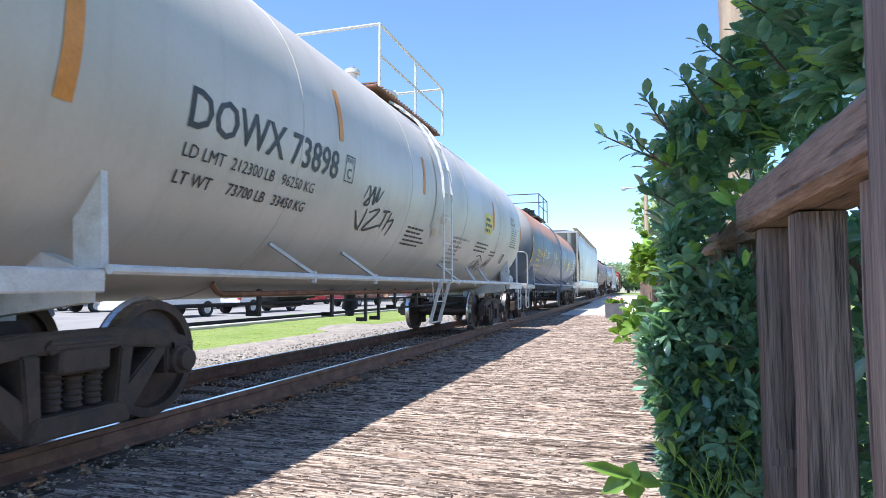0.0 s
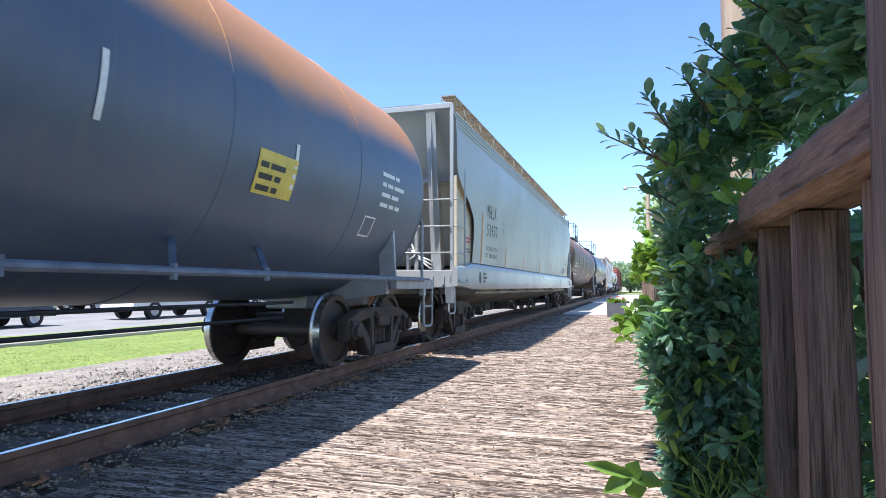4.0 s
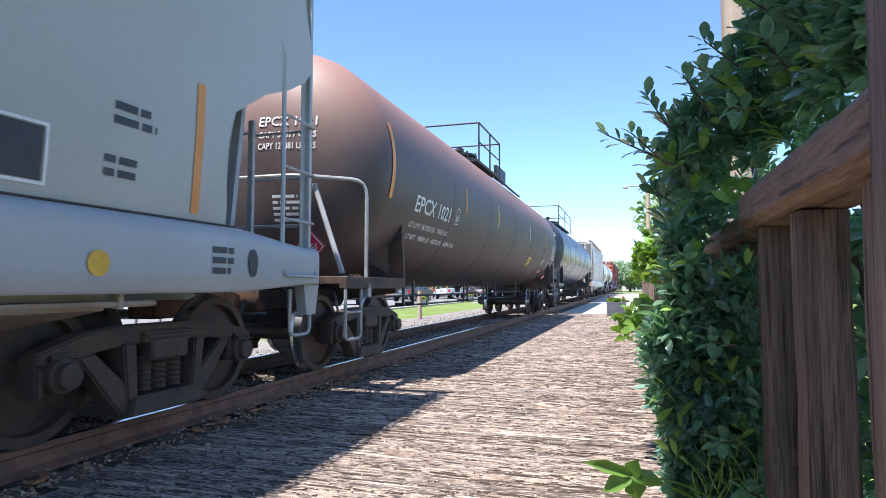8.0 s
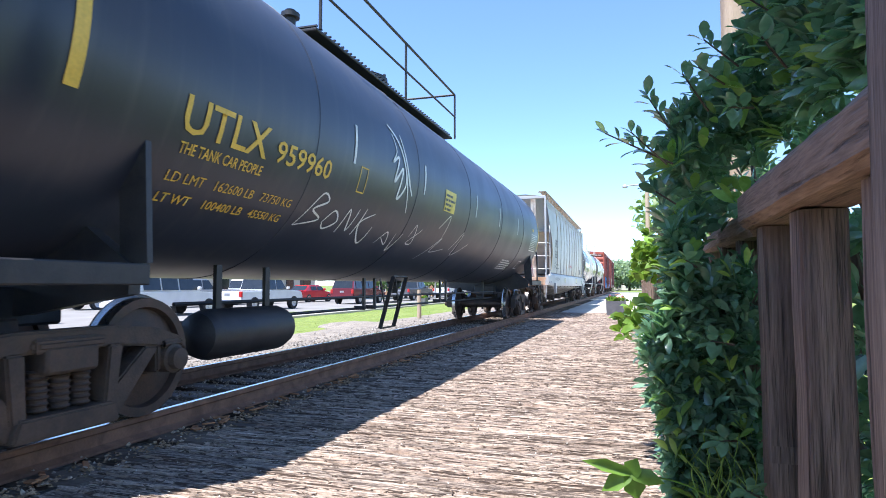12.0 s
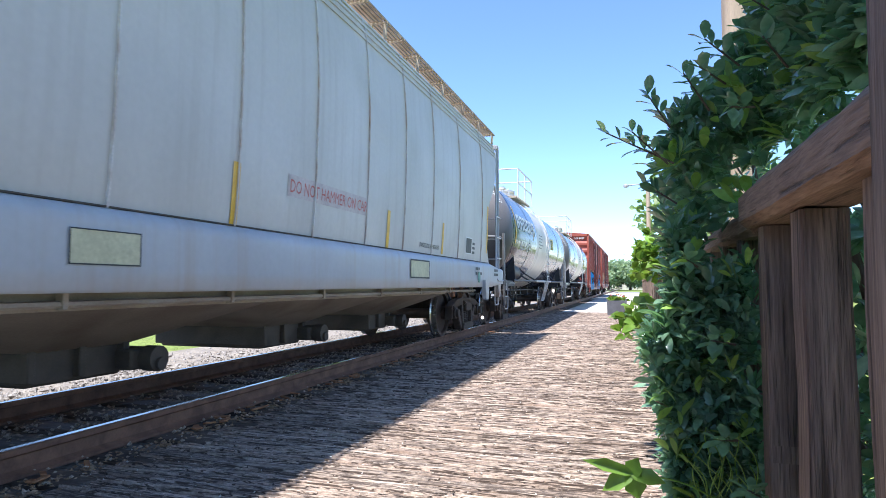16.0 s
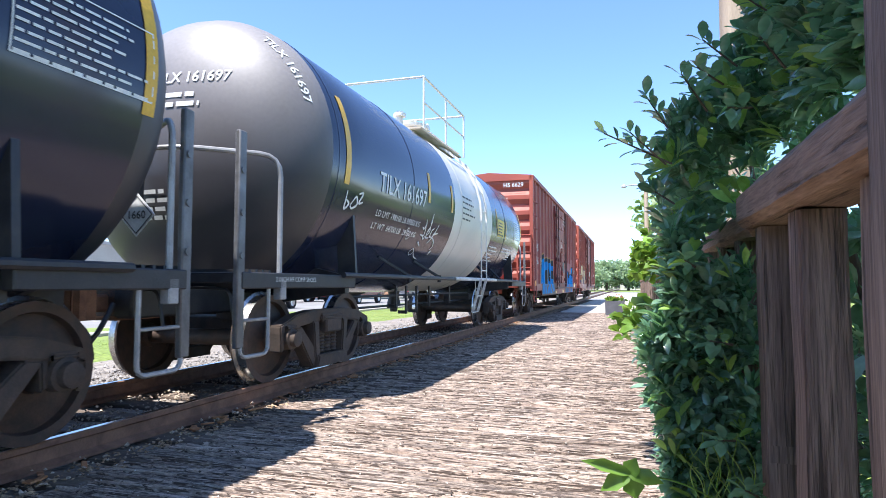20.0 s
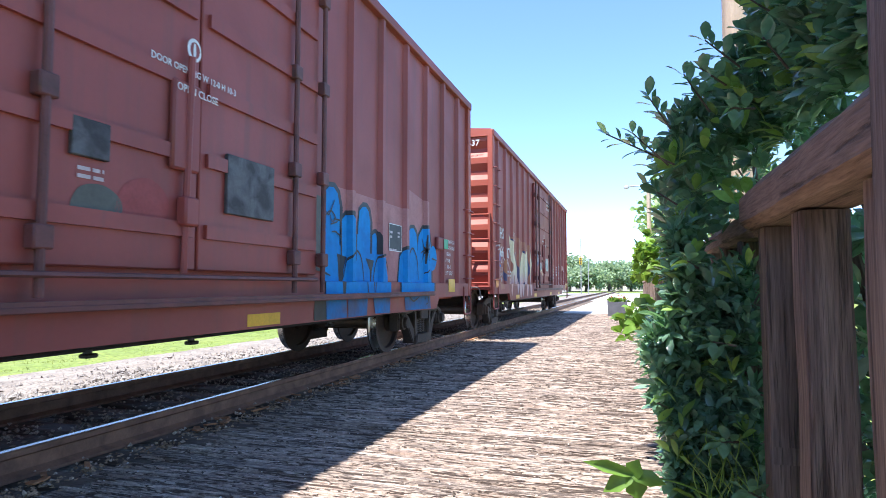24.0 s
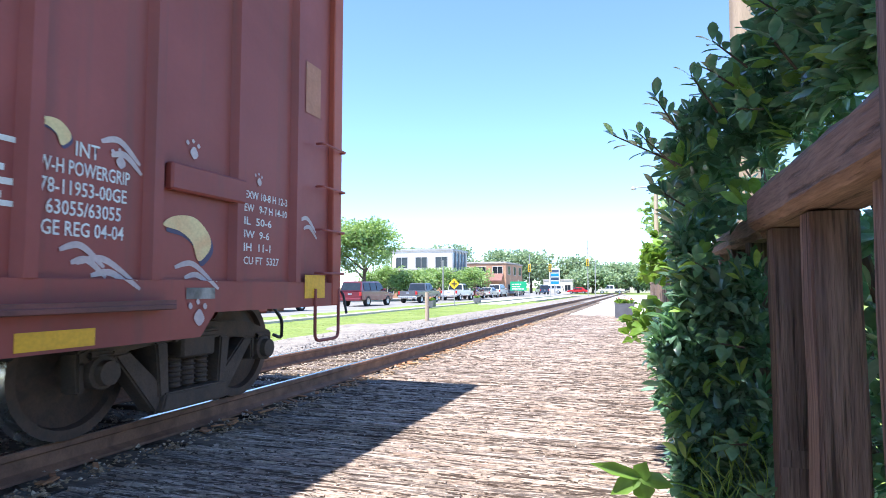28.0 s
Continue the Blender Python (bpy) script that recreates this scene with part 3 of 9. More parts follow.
def tank_platform(owner, y0, y1, top, mat, grate, wide=0.95, high=0.95, dome=0.45):
    """The walkway on top with its railing, round the manway dome."""
    z = top - 0.12
    bm = bmesh.new()
    for x in (-wide, wide):
        box(bm, x - 0.22, x + 0.22, y0, y1, z, z + 0.04, 0.01)
        for k in range(int((y1 - y0) / 0.12)):
            box(bm, x - 0.22, x + 0.22, y0 + k * 0.12, y0 + k * 0.12 + 0.03, z + 0.05, z + 0.07)
        for y in (y0 + 0.2, y1 - 0.2):
            beam(bm, (x, y, z), (x * 0.9, y, z - 0.3), 0.08, 0.06)
    p = part("platform", bm, grate, owner, "steel grating walkway on top")
    for x in (-wide - 0.27, wide + 0.27):
        for y in (y0, (y0 + y1) / 2, y1):
            part("railing_post", rod(bmesh.new(), (x, y, z), (x, y, z + high), 0.022), mat, p, smooth=True)
        for h, r in ((high, 0.022), (high * 0.5, 0.018)):
            part("railing_bar", pipe(bmesh.new(), [(x, y0, z + h), (x, y1, z + h)], r), mat, p, smooth=True)
    for y in (y0, y1):
        for h, r, x in ((high, 0.022, wide + 0.27), (high * 0.5, 0.018, -0.35)):
            part("railing_bar", pipe(bmesh.new(), [(-wide - 0.27, y, z + h), (x, y, z + h)], r), mat, p, smooth=True)
    bm = bmesh.new()
    turned(bm, [(top - 0.1, dome), (top + 0.22, dome), (top + 0.24, dome + 0.05), (top + 0.3, dome + 0.05), (top + 0.36, dome * 0.5)], 28, "z", (0, (y0 + y1) / 2, 0))
    for k in range(8):
        a = math.tau * k / 8
        rod(bm, ((dome + 0.03) * math.cos(a), (y0 + y1) / 2 + (dome + 0.03) * math.sin(a), top + 0.1), ((dome + 0.03) * math.cos(a), (y0 + y1) / 2 + (dome + 0.03) * math.sin(a), top + 0.34), 0.025, 6)
    part("manway", bm, mat, owner, smooth=True)
    for y in (y0 + 0.25, y1 - 0.25):
        bm = bmesh.new()
        rod(bm, (0.3, y, top - 0.05), (0.3, y, top + 0.3), 0.07, 12)
        rod(bm, (0.3, y, top + 0.2), (0.3, y, top + 0.26), 0.12, 12)
        part("valve", bm, mat, owner, smooth=True)
    return p


def tank_end(owner, s, face, cyl, r, zc, sill, frame_mat, rail_mat, high=2.05, post=True, wide=1.4):
    """Stub sill, end deck, bolster saddle, corner rails and steps at one end."""
    y1, y0 = face - s * 0.42, cyl - s * 1.1
    bm = bmesh.new()
    box(bm, -0.32, 0.32, y0, y1, 0.72, 1.0, 0.02)
    box(bm, -wide, wide, y1 - s * 0.55, y1, sill - 0.09, sill, 0.01)
    for k in range(5):
        box(bm, -wide, wide, y1 - s * (0.05 + k * 0.1), y1 - s * (0.08 + k * 0.1), sill, sill + 0.025)
    e = part("end_sill", bm, frame_mat, owner, "steel end platform", True)
    # bolster and saddle, that carry the barrel on the bogie
    b = cyl - s * 0.75
    bm = bmesh.new()
    prism(bm, [(-1.32, sill), (-1.32, sill - 0.2), (-0.4, 0.80), (0.4, 0.80), (1.32, sill - 0.2), (1.32, sill),
               *[(r * 1.0 * math.sin(a), zc - r * math.cos(a)) for a in (0.66, 0.45, 0.2, 0, -0.2, -0.45, -0.66)]], b - 0.05, b + 0.05, "y")
    for x in (-1.33, 1.33):
        beam(bm, (x, b, sill), (x * 0.96, b, zc - 0.45), 0.05, 0.22)
        box(bm, x - 0.06, x + 0.06, b - 0.12, b + 0.12, zc - 0.5, zc - 0.38, 0.01)
    part("saddle", bm, frame_mat, owner, smooth=True)
    for x in (-wide, wide):
        bm = bmesh.new()
        box(bm, x - 0.05, x + 0.05, min(b, y1), max(b, y1), sill - 0.14, sill, 0.01)
        part("side_sill", bm, frame_mat, owner)
    # a bent handrail that bows round the dished end
    ya = s * max(abs(y1) - 0.02, abs(cyl) + r * 0.5 + 0.07)
    yb = s * max(abs(y1) - 0.62, abs(cyl) + r * 0.5 * math.sqrt(max(0.0, 1 - (wide / r) ** 2)) + 0.07)
    bm = bmesh.new()
    pipe(bm, [(-wide, yb, sill - 0.2), (-wide, yb, high), (-0.75, ya, high), (0.75, ya, high), (wide, yb, high), (wide, yb, sill - 0.2)], 0.024, 8, 0.2)
    part("end_rail", bm, rail_mat, owner, "bent pipe handrail round the end", smooth=True)
    for x in (-wide, wide):
        part("rail_bracket", box(bmesh.new(), x - 0.03, x + 0.05, yb - 0.05, yb + 0.05, sill - 0.24, sill - 0.06, 0.008), rail_mat, owner)
    for x in (-wide - 0.02, wide + 0.02):
        bm = bmesh.new()
        pipe(bm, [(x, y1 - s * 0.02, sill), (x, y1 - s * 0.02, 0.42), (x, y1 - s * 0.42, 0.42), (x, y1 - s * 0.42, sill)], 0.018)
        rod(bm, (x, y1 - s * 0.02, 0.72), (x, y1 - s * 0.42, 0.72), 0.014, 6)
        part("step", bm, rail_mat, owner, smooth=True)
    return e


def tank_ladder(owner, y0, y1, r, zc, mat):
    """A ladder that climbs the barrel's side and bends over it to the walkway."""
    path = [(r + 0.07, 1.1), (r + 0.07, zc - 0.1)] + [((r + 0.07) * math.cos(a), zc + (r + 0.07) * math.sin(a)) for a in (0.15, 0.35, 0.55, 0.75, 0.95, 1.1)]
    bm = bmesh.new()
    for y in (y0, y1):
        for (xa, za), (xb, zb) in zip(path, path[1:]):
            beam(bm, (xa, y, za), (xb, y, zb), 0.016, 0.04)
    way, last = 0.2, 0.0
    for (xa, za), (xb, zb) in zip(path, path[1:]):
        d = math.hypot(xb - xa, zb - za)
        while way < last + d:
            k = (way - last) / d
            rod(bm, (xa + (xb - xa) * k, y0, za + (zb - za) * k), (xa + (xb - xa) * k, y1, za + (zb - za) * k), 0.011, 6)
            way += 0.40
        last += d
    return part("ladder", bm, mat, owner, smooth=True)


def tank_stirrup(owner, x, y0, y1, mat):
    """The ladder's foot below the side pipe: two legs that lean in, a tread and a slanting brace to each leg."""
    ladder(owner, x, y0, y1, 0.47, 1.12, 0.40, mat, -0.18, name="stirrup")
    for y, top, z in ((y0, -0.38, 0.72), (y1, -0.33, 0.70)):
        part("stirrup_brace", beam(bmesh.new(), (x - 0.02, y + top, 1.08), (x - 0.11, y, z), 0.012, 0.045), mat, owner)


def side_pipe(owner, y0, y1, z, r, zc, x=1.47, mat="white_steel", braces=()):
    bm = bmesh.new()
    for s in (-1, 1):
        pipe(bm, [(s * x, y0, z), (s * x, y1, z)], 0.032, 8)
        for b, k in braces:
            a = (s * x, b + k * 0.35, z + 0.02)
            c = math.radians(-42)
            beam(bm, a, (s * r * math.cos(c), b, zc + r * math.sin(c)), 0.05, 0.03)
            rod(bm, (s * x, b + k * 0.35, z - 0.06), (s * x, b + k * 0.35, z + 0.05), 0.03, 6)
    return part("side_rail", bm, mat, owner, smooth=True)


def under_gear(owner, half, low=0.55, hangers=((-1.3, 0.62), (-0.8, 0.5), (-0.25, 0.5), (0.5, 0.6), (1.9, 0.62)), cylinder=True):
    """Brake pipe and rods on their hangers, cylinder and bottom outlet below the barrel. hangers: place and lower end."""
    for x, z in ((0.55, 0.84), (0.42, 0.66)):
        part("brake_rod", rod(bmesh.new(), (x, -half, z), (x, half, z - 0.01), 0.019, 8), "black_steel", owner, smooth=True)
    for y, z in hangers:
        bm = bmesh.new()
        box(bm, 0.40, 0.58, y - 0.012, y + 0.012, z, z + 0.06, 0.004)
        box(bm, 0.54, 0.575, y - 0.032, y + 0.032, z, 1.12, 0.006)
        part("hanger", bm, "black_steel", owner)
    if cylinder:
        bm = bmesh.new()
        turned(bm, [(-1.6, 0.03), (-1.57, 0.16), (-0.8, 0.16), (-0.76, 0.05), (-0.3, 0.035)], 16, "y", (-0.5, 0, 0.88))
        box(bm, -0.56, -0.44, -1.4, -1.3, 0.95, 1.2)
        part("brake_cylinder", bm, "black_steel", owner, smooth=True)
    bm = bmesh.new()
    turned(bm, [(low, 0.07), (low + 0.1, 0.08), (low + 0.12, 0.13), (low + 0.18, 0.13), (low + 0.3, 0.09), (1.05, 0.16)], 14, "z")
    part("bottom_outlet", bm, "black_steel", owner, smooth=True)


def reflectors(owner, spots, r, zc, mat="yellow", high=0.45, wide=0.1):
    for y, z in spots:
        part("reflector", on_tank(sheet(wide, high), y, z, r, zc), mat, owner, "upright reflective stripe")
# ---------------------------------------------------------------- tank cars
def on(r, zc):
    return lambda y, z, proud=0.006: (lambda bm: on_tank(bm, y, z, r, zc, proud))


def white_tank_car():
    r, zc, half = 1.61, 2.50, 7.05
    c = car("tank_car", -113.5, label="white tank car with grimy paint, black stencils and scrawled graffiti", category="tank car", group="freight train cars")
    side = on(r, zc)
    for y in (-6.1, 6.1):
        truck(c, y)
    tank_shell(c, r, zc, half, "white_tank", seams=(-4.3, -1.4, 1.5, 4.4))
    for s in (-1, 1):
        tank_end(c, s, s * 8.45, s * half, r, zc, 1.12, "white_steel", "white_steel", 2.1)
        coupler(c, s * 8.45, s)
    side_pipe(c, -6.3, 7.3, 1.12, r, zc, 1.47, "white_steel", ((-4.2, 1), (-2.7, 1), (2.9, -1), (4.0, -1), (1.0, 1)))
    tank_platform(c, -0.85, 2.35, zc + r + 0.05, "white_steel", "rust_steel", 0.6)
    tank_ladder(c, -0.2, 0.25, r, zc, "white_steel")
    tank_stirrup(c, 1.64, -0.2, 0.25, "white_steel")
    text_on(c, sheet(0.95, 1.2), "white_tank", side(-0.36, 1.92, 0.008), "ladder_pad", "welded pad plate behind the ladder")
    text_on(c, sheet(0.18, 0.13), "orange_stain", side(-0.24, 1.82, 0.011), "rust_stain", "rust stain below a bracket")
    text_on(c, sheet(0.3, 0.16), "orange_stain", side(0.0, 2.03, 0.011), "rust_stain", "rust stain below a bracket")
    for i, (line, wide) in enumerate((("MAXIMUM OPERATING PRESSURE FOR", 1.1), ("HEATER COILS 15 PSI", 0.62), ("EXTERIOR HEATER PIPES", 0.72), ("NO INLET OR OUTLET", 0.6), ("PIPE CAPS REQUIRED", 0.62), ("BLOW COILS WITH AIR AFTER USE", 1.0), ("IN FREEZING WEATHER", 0.66))):
        text_on(c, fit(line, wide, 0.042), "letter_black", side(0.97, 1.87 - 0.062 * i - (0.02 if i > 1 else 0) - (0.02 if i > 4 else 0)))
    under_gear(c, 5.0, hangers=((-3.4, 0.7), (-1.7, 0.62), (-0.6, 0.5), (-0.1, 0.5), (0.6, 0.66), (1.7, 0.66)))
    part("heater_pipe", pipe(bmesh.new(), [(0.8, -4.5, 1.05), (0.8, -4.4, 0.95), (0.8, 2.9, 0.95), (0.8, 3.0, 1.05)], 0.03), "rust_steel", c, smooth=True)
    placard(c, 1.37, 6.5, 1.42, "x", ground="plate_grey", size=0.34)
    bm = bmesh.new()
    turned(bm, [(6.62, 0.03), (6.65, 0.13), (6.75, 0.16), (7.2, 0.16), (7.3, 0.13), (7.33, 0.03)], 18, "y", (1.2, 0, 1.22))
    part("air_reservoir", bm, "white_tank", c, "dusty white air reservoir", smooth=True)
    brake_wheel(c, -0.6, -8.2, 2.0, "white_steel")
    reflectors(c, ((-6.78, 2.02), (3.68, 2.25)), r, zc, "orange", 0.62, 0.12)
    reflectors(c, ((-3.6, 2.52), (-0.95, 2.35), (6.95, 2.05)), r, zc, "orange", 0.55, 0.09)
    text_on(c, fit("DOWX 73898", 2.2, 0.29), "letter_black", side(-5.78, 2.12))
    text_on(c, fit("LD LMT  212300 LB   96250 KG", 1.8, 0.10), "letter_black", side(-5.76, 1.92))
    text_on(c, fit("LT WT     73700 LB   33450 KG", 1.75, 0.10), "letter_black", side(-5.76, 1.74))
    text_on(c, outline_box(0.21, 0.28, 0.012), "letter_black", side(-3.43, 2.13), "plate_frame")
    text_on(c, fit("PLATE", 0.14, 0.05), "letter_black", side(-3.4, 2.33))
    text_on(c, fit("C", 0.09, 0.11), "letter_black", side(-3.37, 2.17))
    text_on(c, bars(5, 0.95, 0.32, 0.45, 3), "letter_black", side(-1.25, 1.62), "small_print")
    text_on(c, bars(3, 1.1, 0.24, 0.4, 6), "letter_black", side(2.6, 1.75), "small_print")
    text_on(c, bars(2, 0.7, 0.16, 0.4, 7), "letter_black", side(4.0, 1.72), "small_print")
    text_on(c, sheet(0.65, 0.40), "sign_yellow", side(2.96, 2.14), "emergency_label", "faded yellow notice sheet")
    text_on(c, bars(3, 0.58, 0.33, 0.55, 8), "letter_black", side(3.0, 2.17, 0.009), "notice_print")
    text_on(c, fit("SR 1036", 0.5, 0.09), "letter_black", side(5.64, 2.66))
    text_on(c, fit("FRA AP", 0.5, 0.09), "letter_black", side(5.66, 2.53))
    text_on(c, outline_box(0.95, 0.46, 0.008), "letter_black", side(5.73, 2.02), "data_table")
    text_on(c, bars(8, 0.92, 0.44, 0.3, 11), "letter_black", side(5.75, 2.03), "table_print")
    text_on(c, sheet(0.30, 0.27), "plate_grey", side(5.26, 1.60), "consolidated_stencil")
    text_on(c, outline_box(0.34, 0.31, 0.02), "letter_white", side(5.24, 1.58, 0.01), "stencil_frame")
    scribble(c, [[(0, .36), (.1, .52), (.16, .32), (.05, .3), (.18, .42), (.25, .52), (.28, .32), (.38, .54), (.36, .36), (.5, .52)], [(-.1, .2), (.12, 0), (.18, .26)], [(.05, .03), (.16, -.02)],
                 [(.25, .22), (.52, .28), (.25, .0), (.6, .08), (.68, .1)], [(.64, .28), (.85, .3)], [(.75, .3), (.7, .06)], [(.9, .3), (.82, .03)], [(.86, .16), (1.03, .2), (.96, -.02)]],
             0.018, "letter_black", side(-2.85, 1.70), label="black sprayed tag")
    scribble(c, [[(0, .16), (.2, .26), (.08, .05), (.3, .1), (.4, .3), (.36, .06), (.55, .26), (.5, .03), (.7, .2), (.74, .0), (.9, .12)], [(.1, .34), (.4, .38), (.8, .24)], [(1.0, .42), (1.06, .1), (1.2, .34), (1.14, .12)],
                 [(1.25, .4), (1.22, .16), (1.38, .34), (1.34, .1)]], 0.014, "letter_black", side(2.95, 1.38), label="black sprayed tag")
    text_on(c, fit("2 INCH HF COMP SHOES", 0.8, 0.05), "letter_black", lambda bm: on_wall(bm, -8.0, 1.03, 1.456))
    return c


def blue_tank_car():
    r, zc, half = 1.54, 2.40, 7.35
    c = car("tank_car", -96.4, label="faded blue-black tank car, orange rust along its crown", category="tank car", group="freight train cars")
    side = on(r, zc)
    for y in (-7.0, 7.0):
        truck(c, y)
    tank_shell(c, r, zc, half, ["blue_end", "blue_tank"], cuts=((-half, 1), (half, 0)), seams=(-5.1, -2.3, 0.4, 3.0, 5.3))
    for s in (-1, 1):
        tank_end(c, s, s * 8.6, s * half, r, zc, 1.12, "grey_steel", "grey_steel", 2.1)
        coupler(c, s * 8.6, s)
    side_pipe(c, -7.0, 7.6, 1.12, r, zc, 1.47, "blue_steel", ((-4.6, 1), (-2.2, 1), (2.8, -1), (3.9, -1), (0.9, 1)))
    tank_platform(c, -1.55, 0.95, zc + r + 0.05, "black_steel", "black_steel", 0.6)
    tank_ladder(c, -0.68, -0.26, r, zc, "blue_steel")
    tank_stirrup(c, 1.60, -0.68, -0.26, "blue_steel")
    under_gear(c, 5.5)
    reflectors(c, ((-7.45, 1.80),), r, zc, "yellow", 0.98, 0.09)
    reflectors(c, ((-4.86, 1.92), (-1.46, 1.96)), r, zc, "yellow", 0.48, 0.08)
    reflectors(c, ((-0.1, 1.98), (1.75, 1.98), (3.9, 1.9)), r, zc, "letter_white", 0.42, 0.05)
    text_on(c, fit("UTLX 666156", 1.62, 0.26), "letter_yellow", side(-6.47, 2.04))
    text_on(c, bars(1, 0.8, 0.08, 0.6, 2), "letter_yellow", side(-6.47, 1.9), "small_print")
    text_on(c, fit("LD LMT 200300 LB 90850 KG", 1.5, 0.075), "letter_yellow", side(-6.47, 1.72))
    text_on(c, fit("LT WT  62700 LB 28450 KG", 1.45, 0.075), "letter_yellow", side(-6.47, 1.59))
    text_on(c, outline_box(0.25, 0.31, 0.012), "letter_white", side(-4.56, 2.03), "plate_frame")
    text_on(c, fit("PLATE", 0.17, 0.06), "letter_yellow", side(-4.52, 2.24))
    text_on(c, fit("C", 0.10, 0.13), "letter_yellow", side(-4.48, 2.06))
    text_on(c, bars(6, 0.5, 0.28, 0.4, 6), "letter_white", side(-3.98, 2.06), "small_print")
    text_on(c, bars(3, 0.45, 0.2, 0.4, 7), "letter_yellow", side(-2.18, 1.56), "small_print")
    text_on(c, sheet(0.6, 0.38), "sign_yellow", side(3.36, 1.80), "notice_label", "faded yellow notice")
    text_on(c, bars(3, 0.52, 0.3, 0.5, 7), "letter_black", side(3.4, 1.83, 0.009), "notice_print")
    text_on(c, bars(4, 0.8, 0.5, 0.4, 8), "letter_white", side(5.9, 2.0), "small_print")
    text_on(c, outline_box(0.3, 0.26, 0.02), "letter_white", side(5.6, 1.62), "stencil_frame")
    scribble(c, [[(0, .3), (.12, .42), (.2, .25), (.3, .45), (.32, .18), (.5, .34)], [(.6, .3), (.75, .42), (.85, .2)], [(-.2, .1), (.1, 0), (.3, .08)]], 0.02, "moss", side(-4.4, 1.55), label="faded green sprayed tag")

    def bulge(x0, z0):
        def f(bm):
            for v in bm.verts:
                x, z = x0 + v.co.x, z0 + v.co.y
                k = min(0.97, math.hypot(x, z - zc) / r)
                v.co = (x, -half - r * 0.5 * math.sqrt(1 - k * k) - 0.009, z)
            return bm
        return f
    text_on(c, fit("UTLX 666156", 0.85, 0.12), "letter_yellow", bulge(-0.45, 3.06))
    text_on(c, bars(4, 0.5, 0.28, 0.45, 12), "letter_yellow", bulge(-0.3, 2.7), "small_print")
    text_on(c, fit("2 INCH HF COMP SHOES", 0.8, 0.05), "letter_white", lambda bm: on_wall(bm, -8.1, 1.03, 1.456))
    placard(c, 0.3, -8.22, 1.42, "-y", text="3082")
    part("brace_bar", beam(bmesh.new(), (0.22, -8.19, 2.05), (0.34, -8.19, 1.12), 0.02, 0.06), "black_steel", c)
    return c


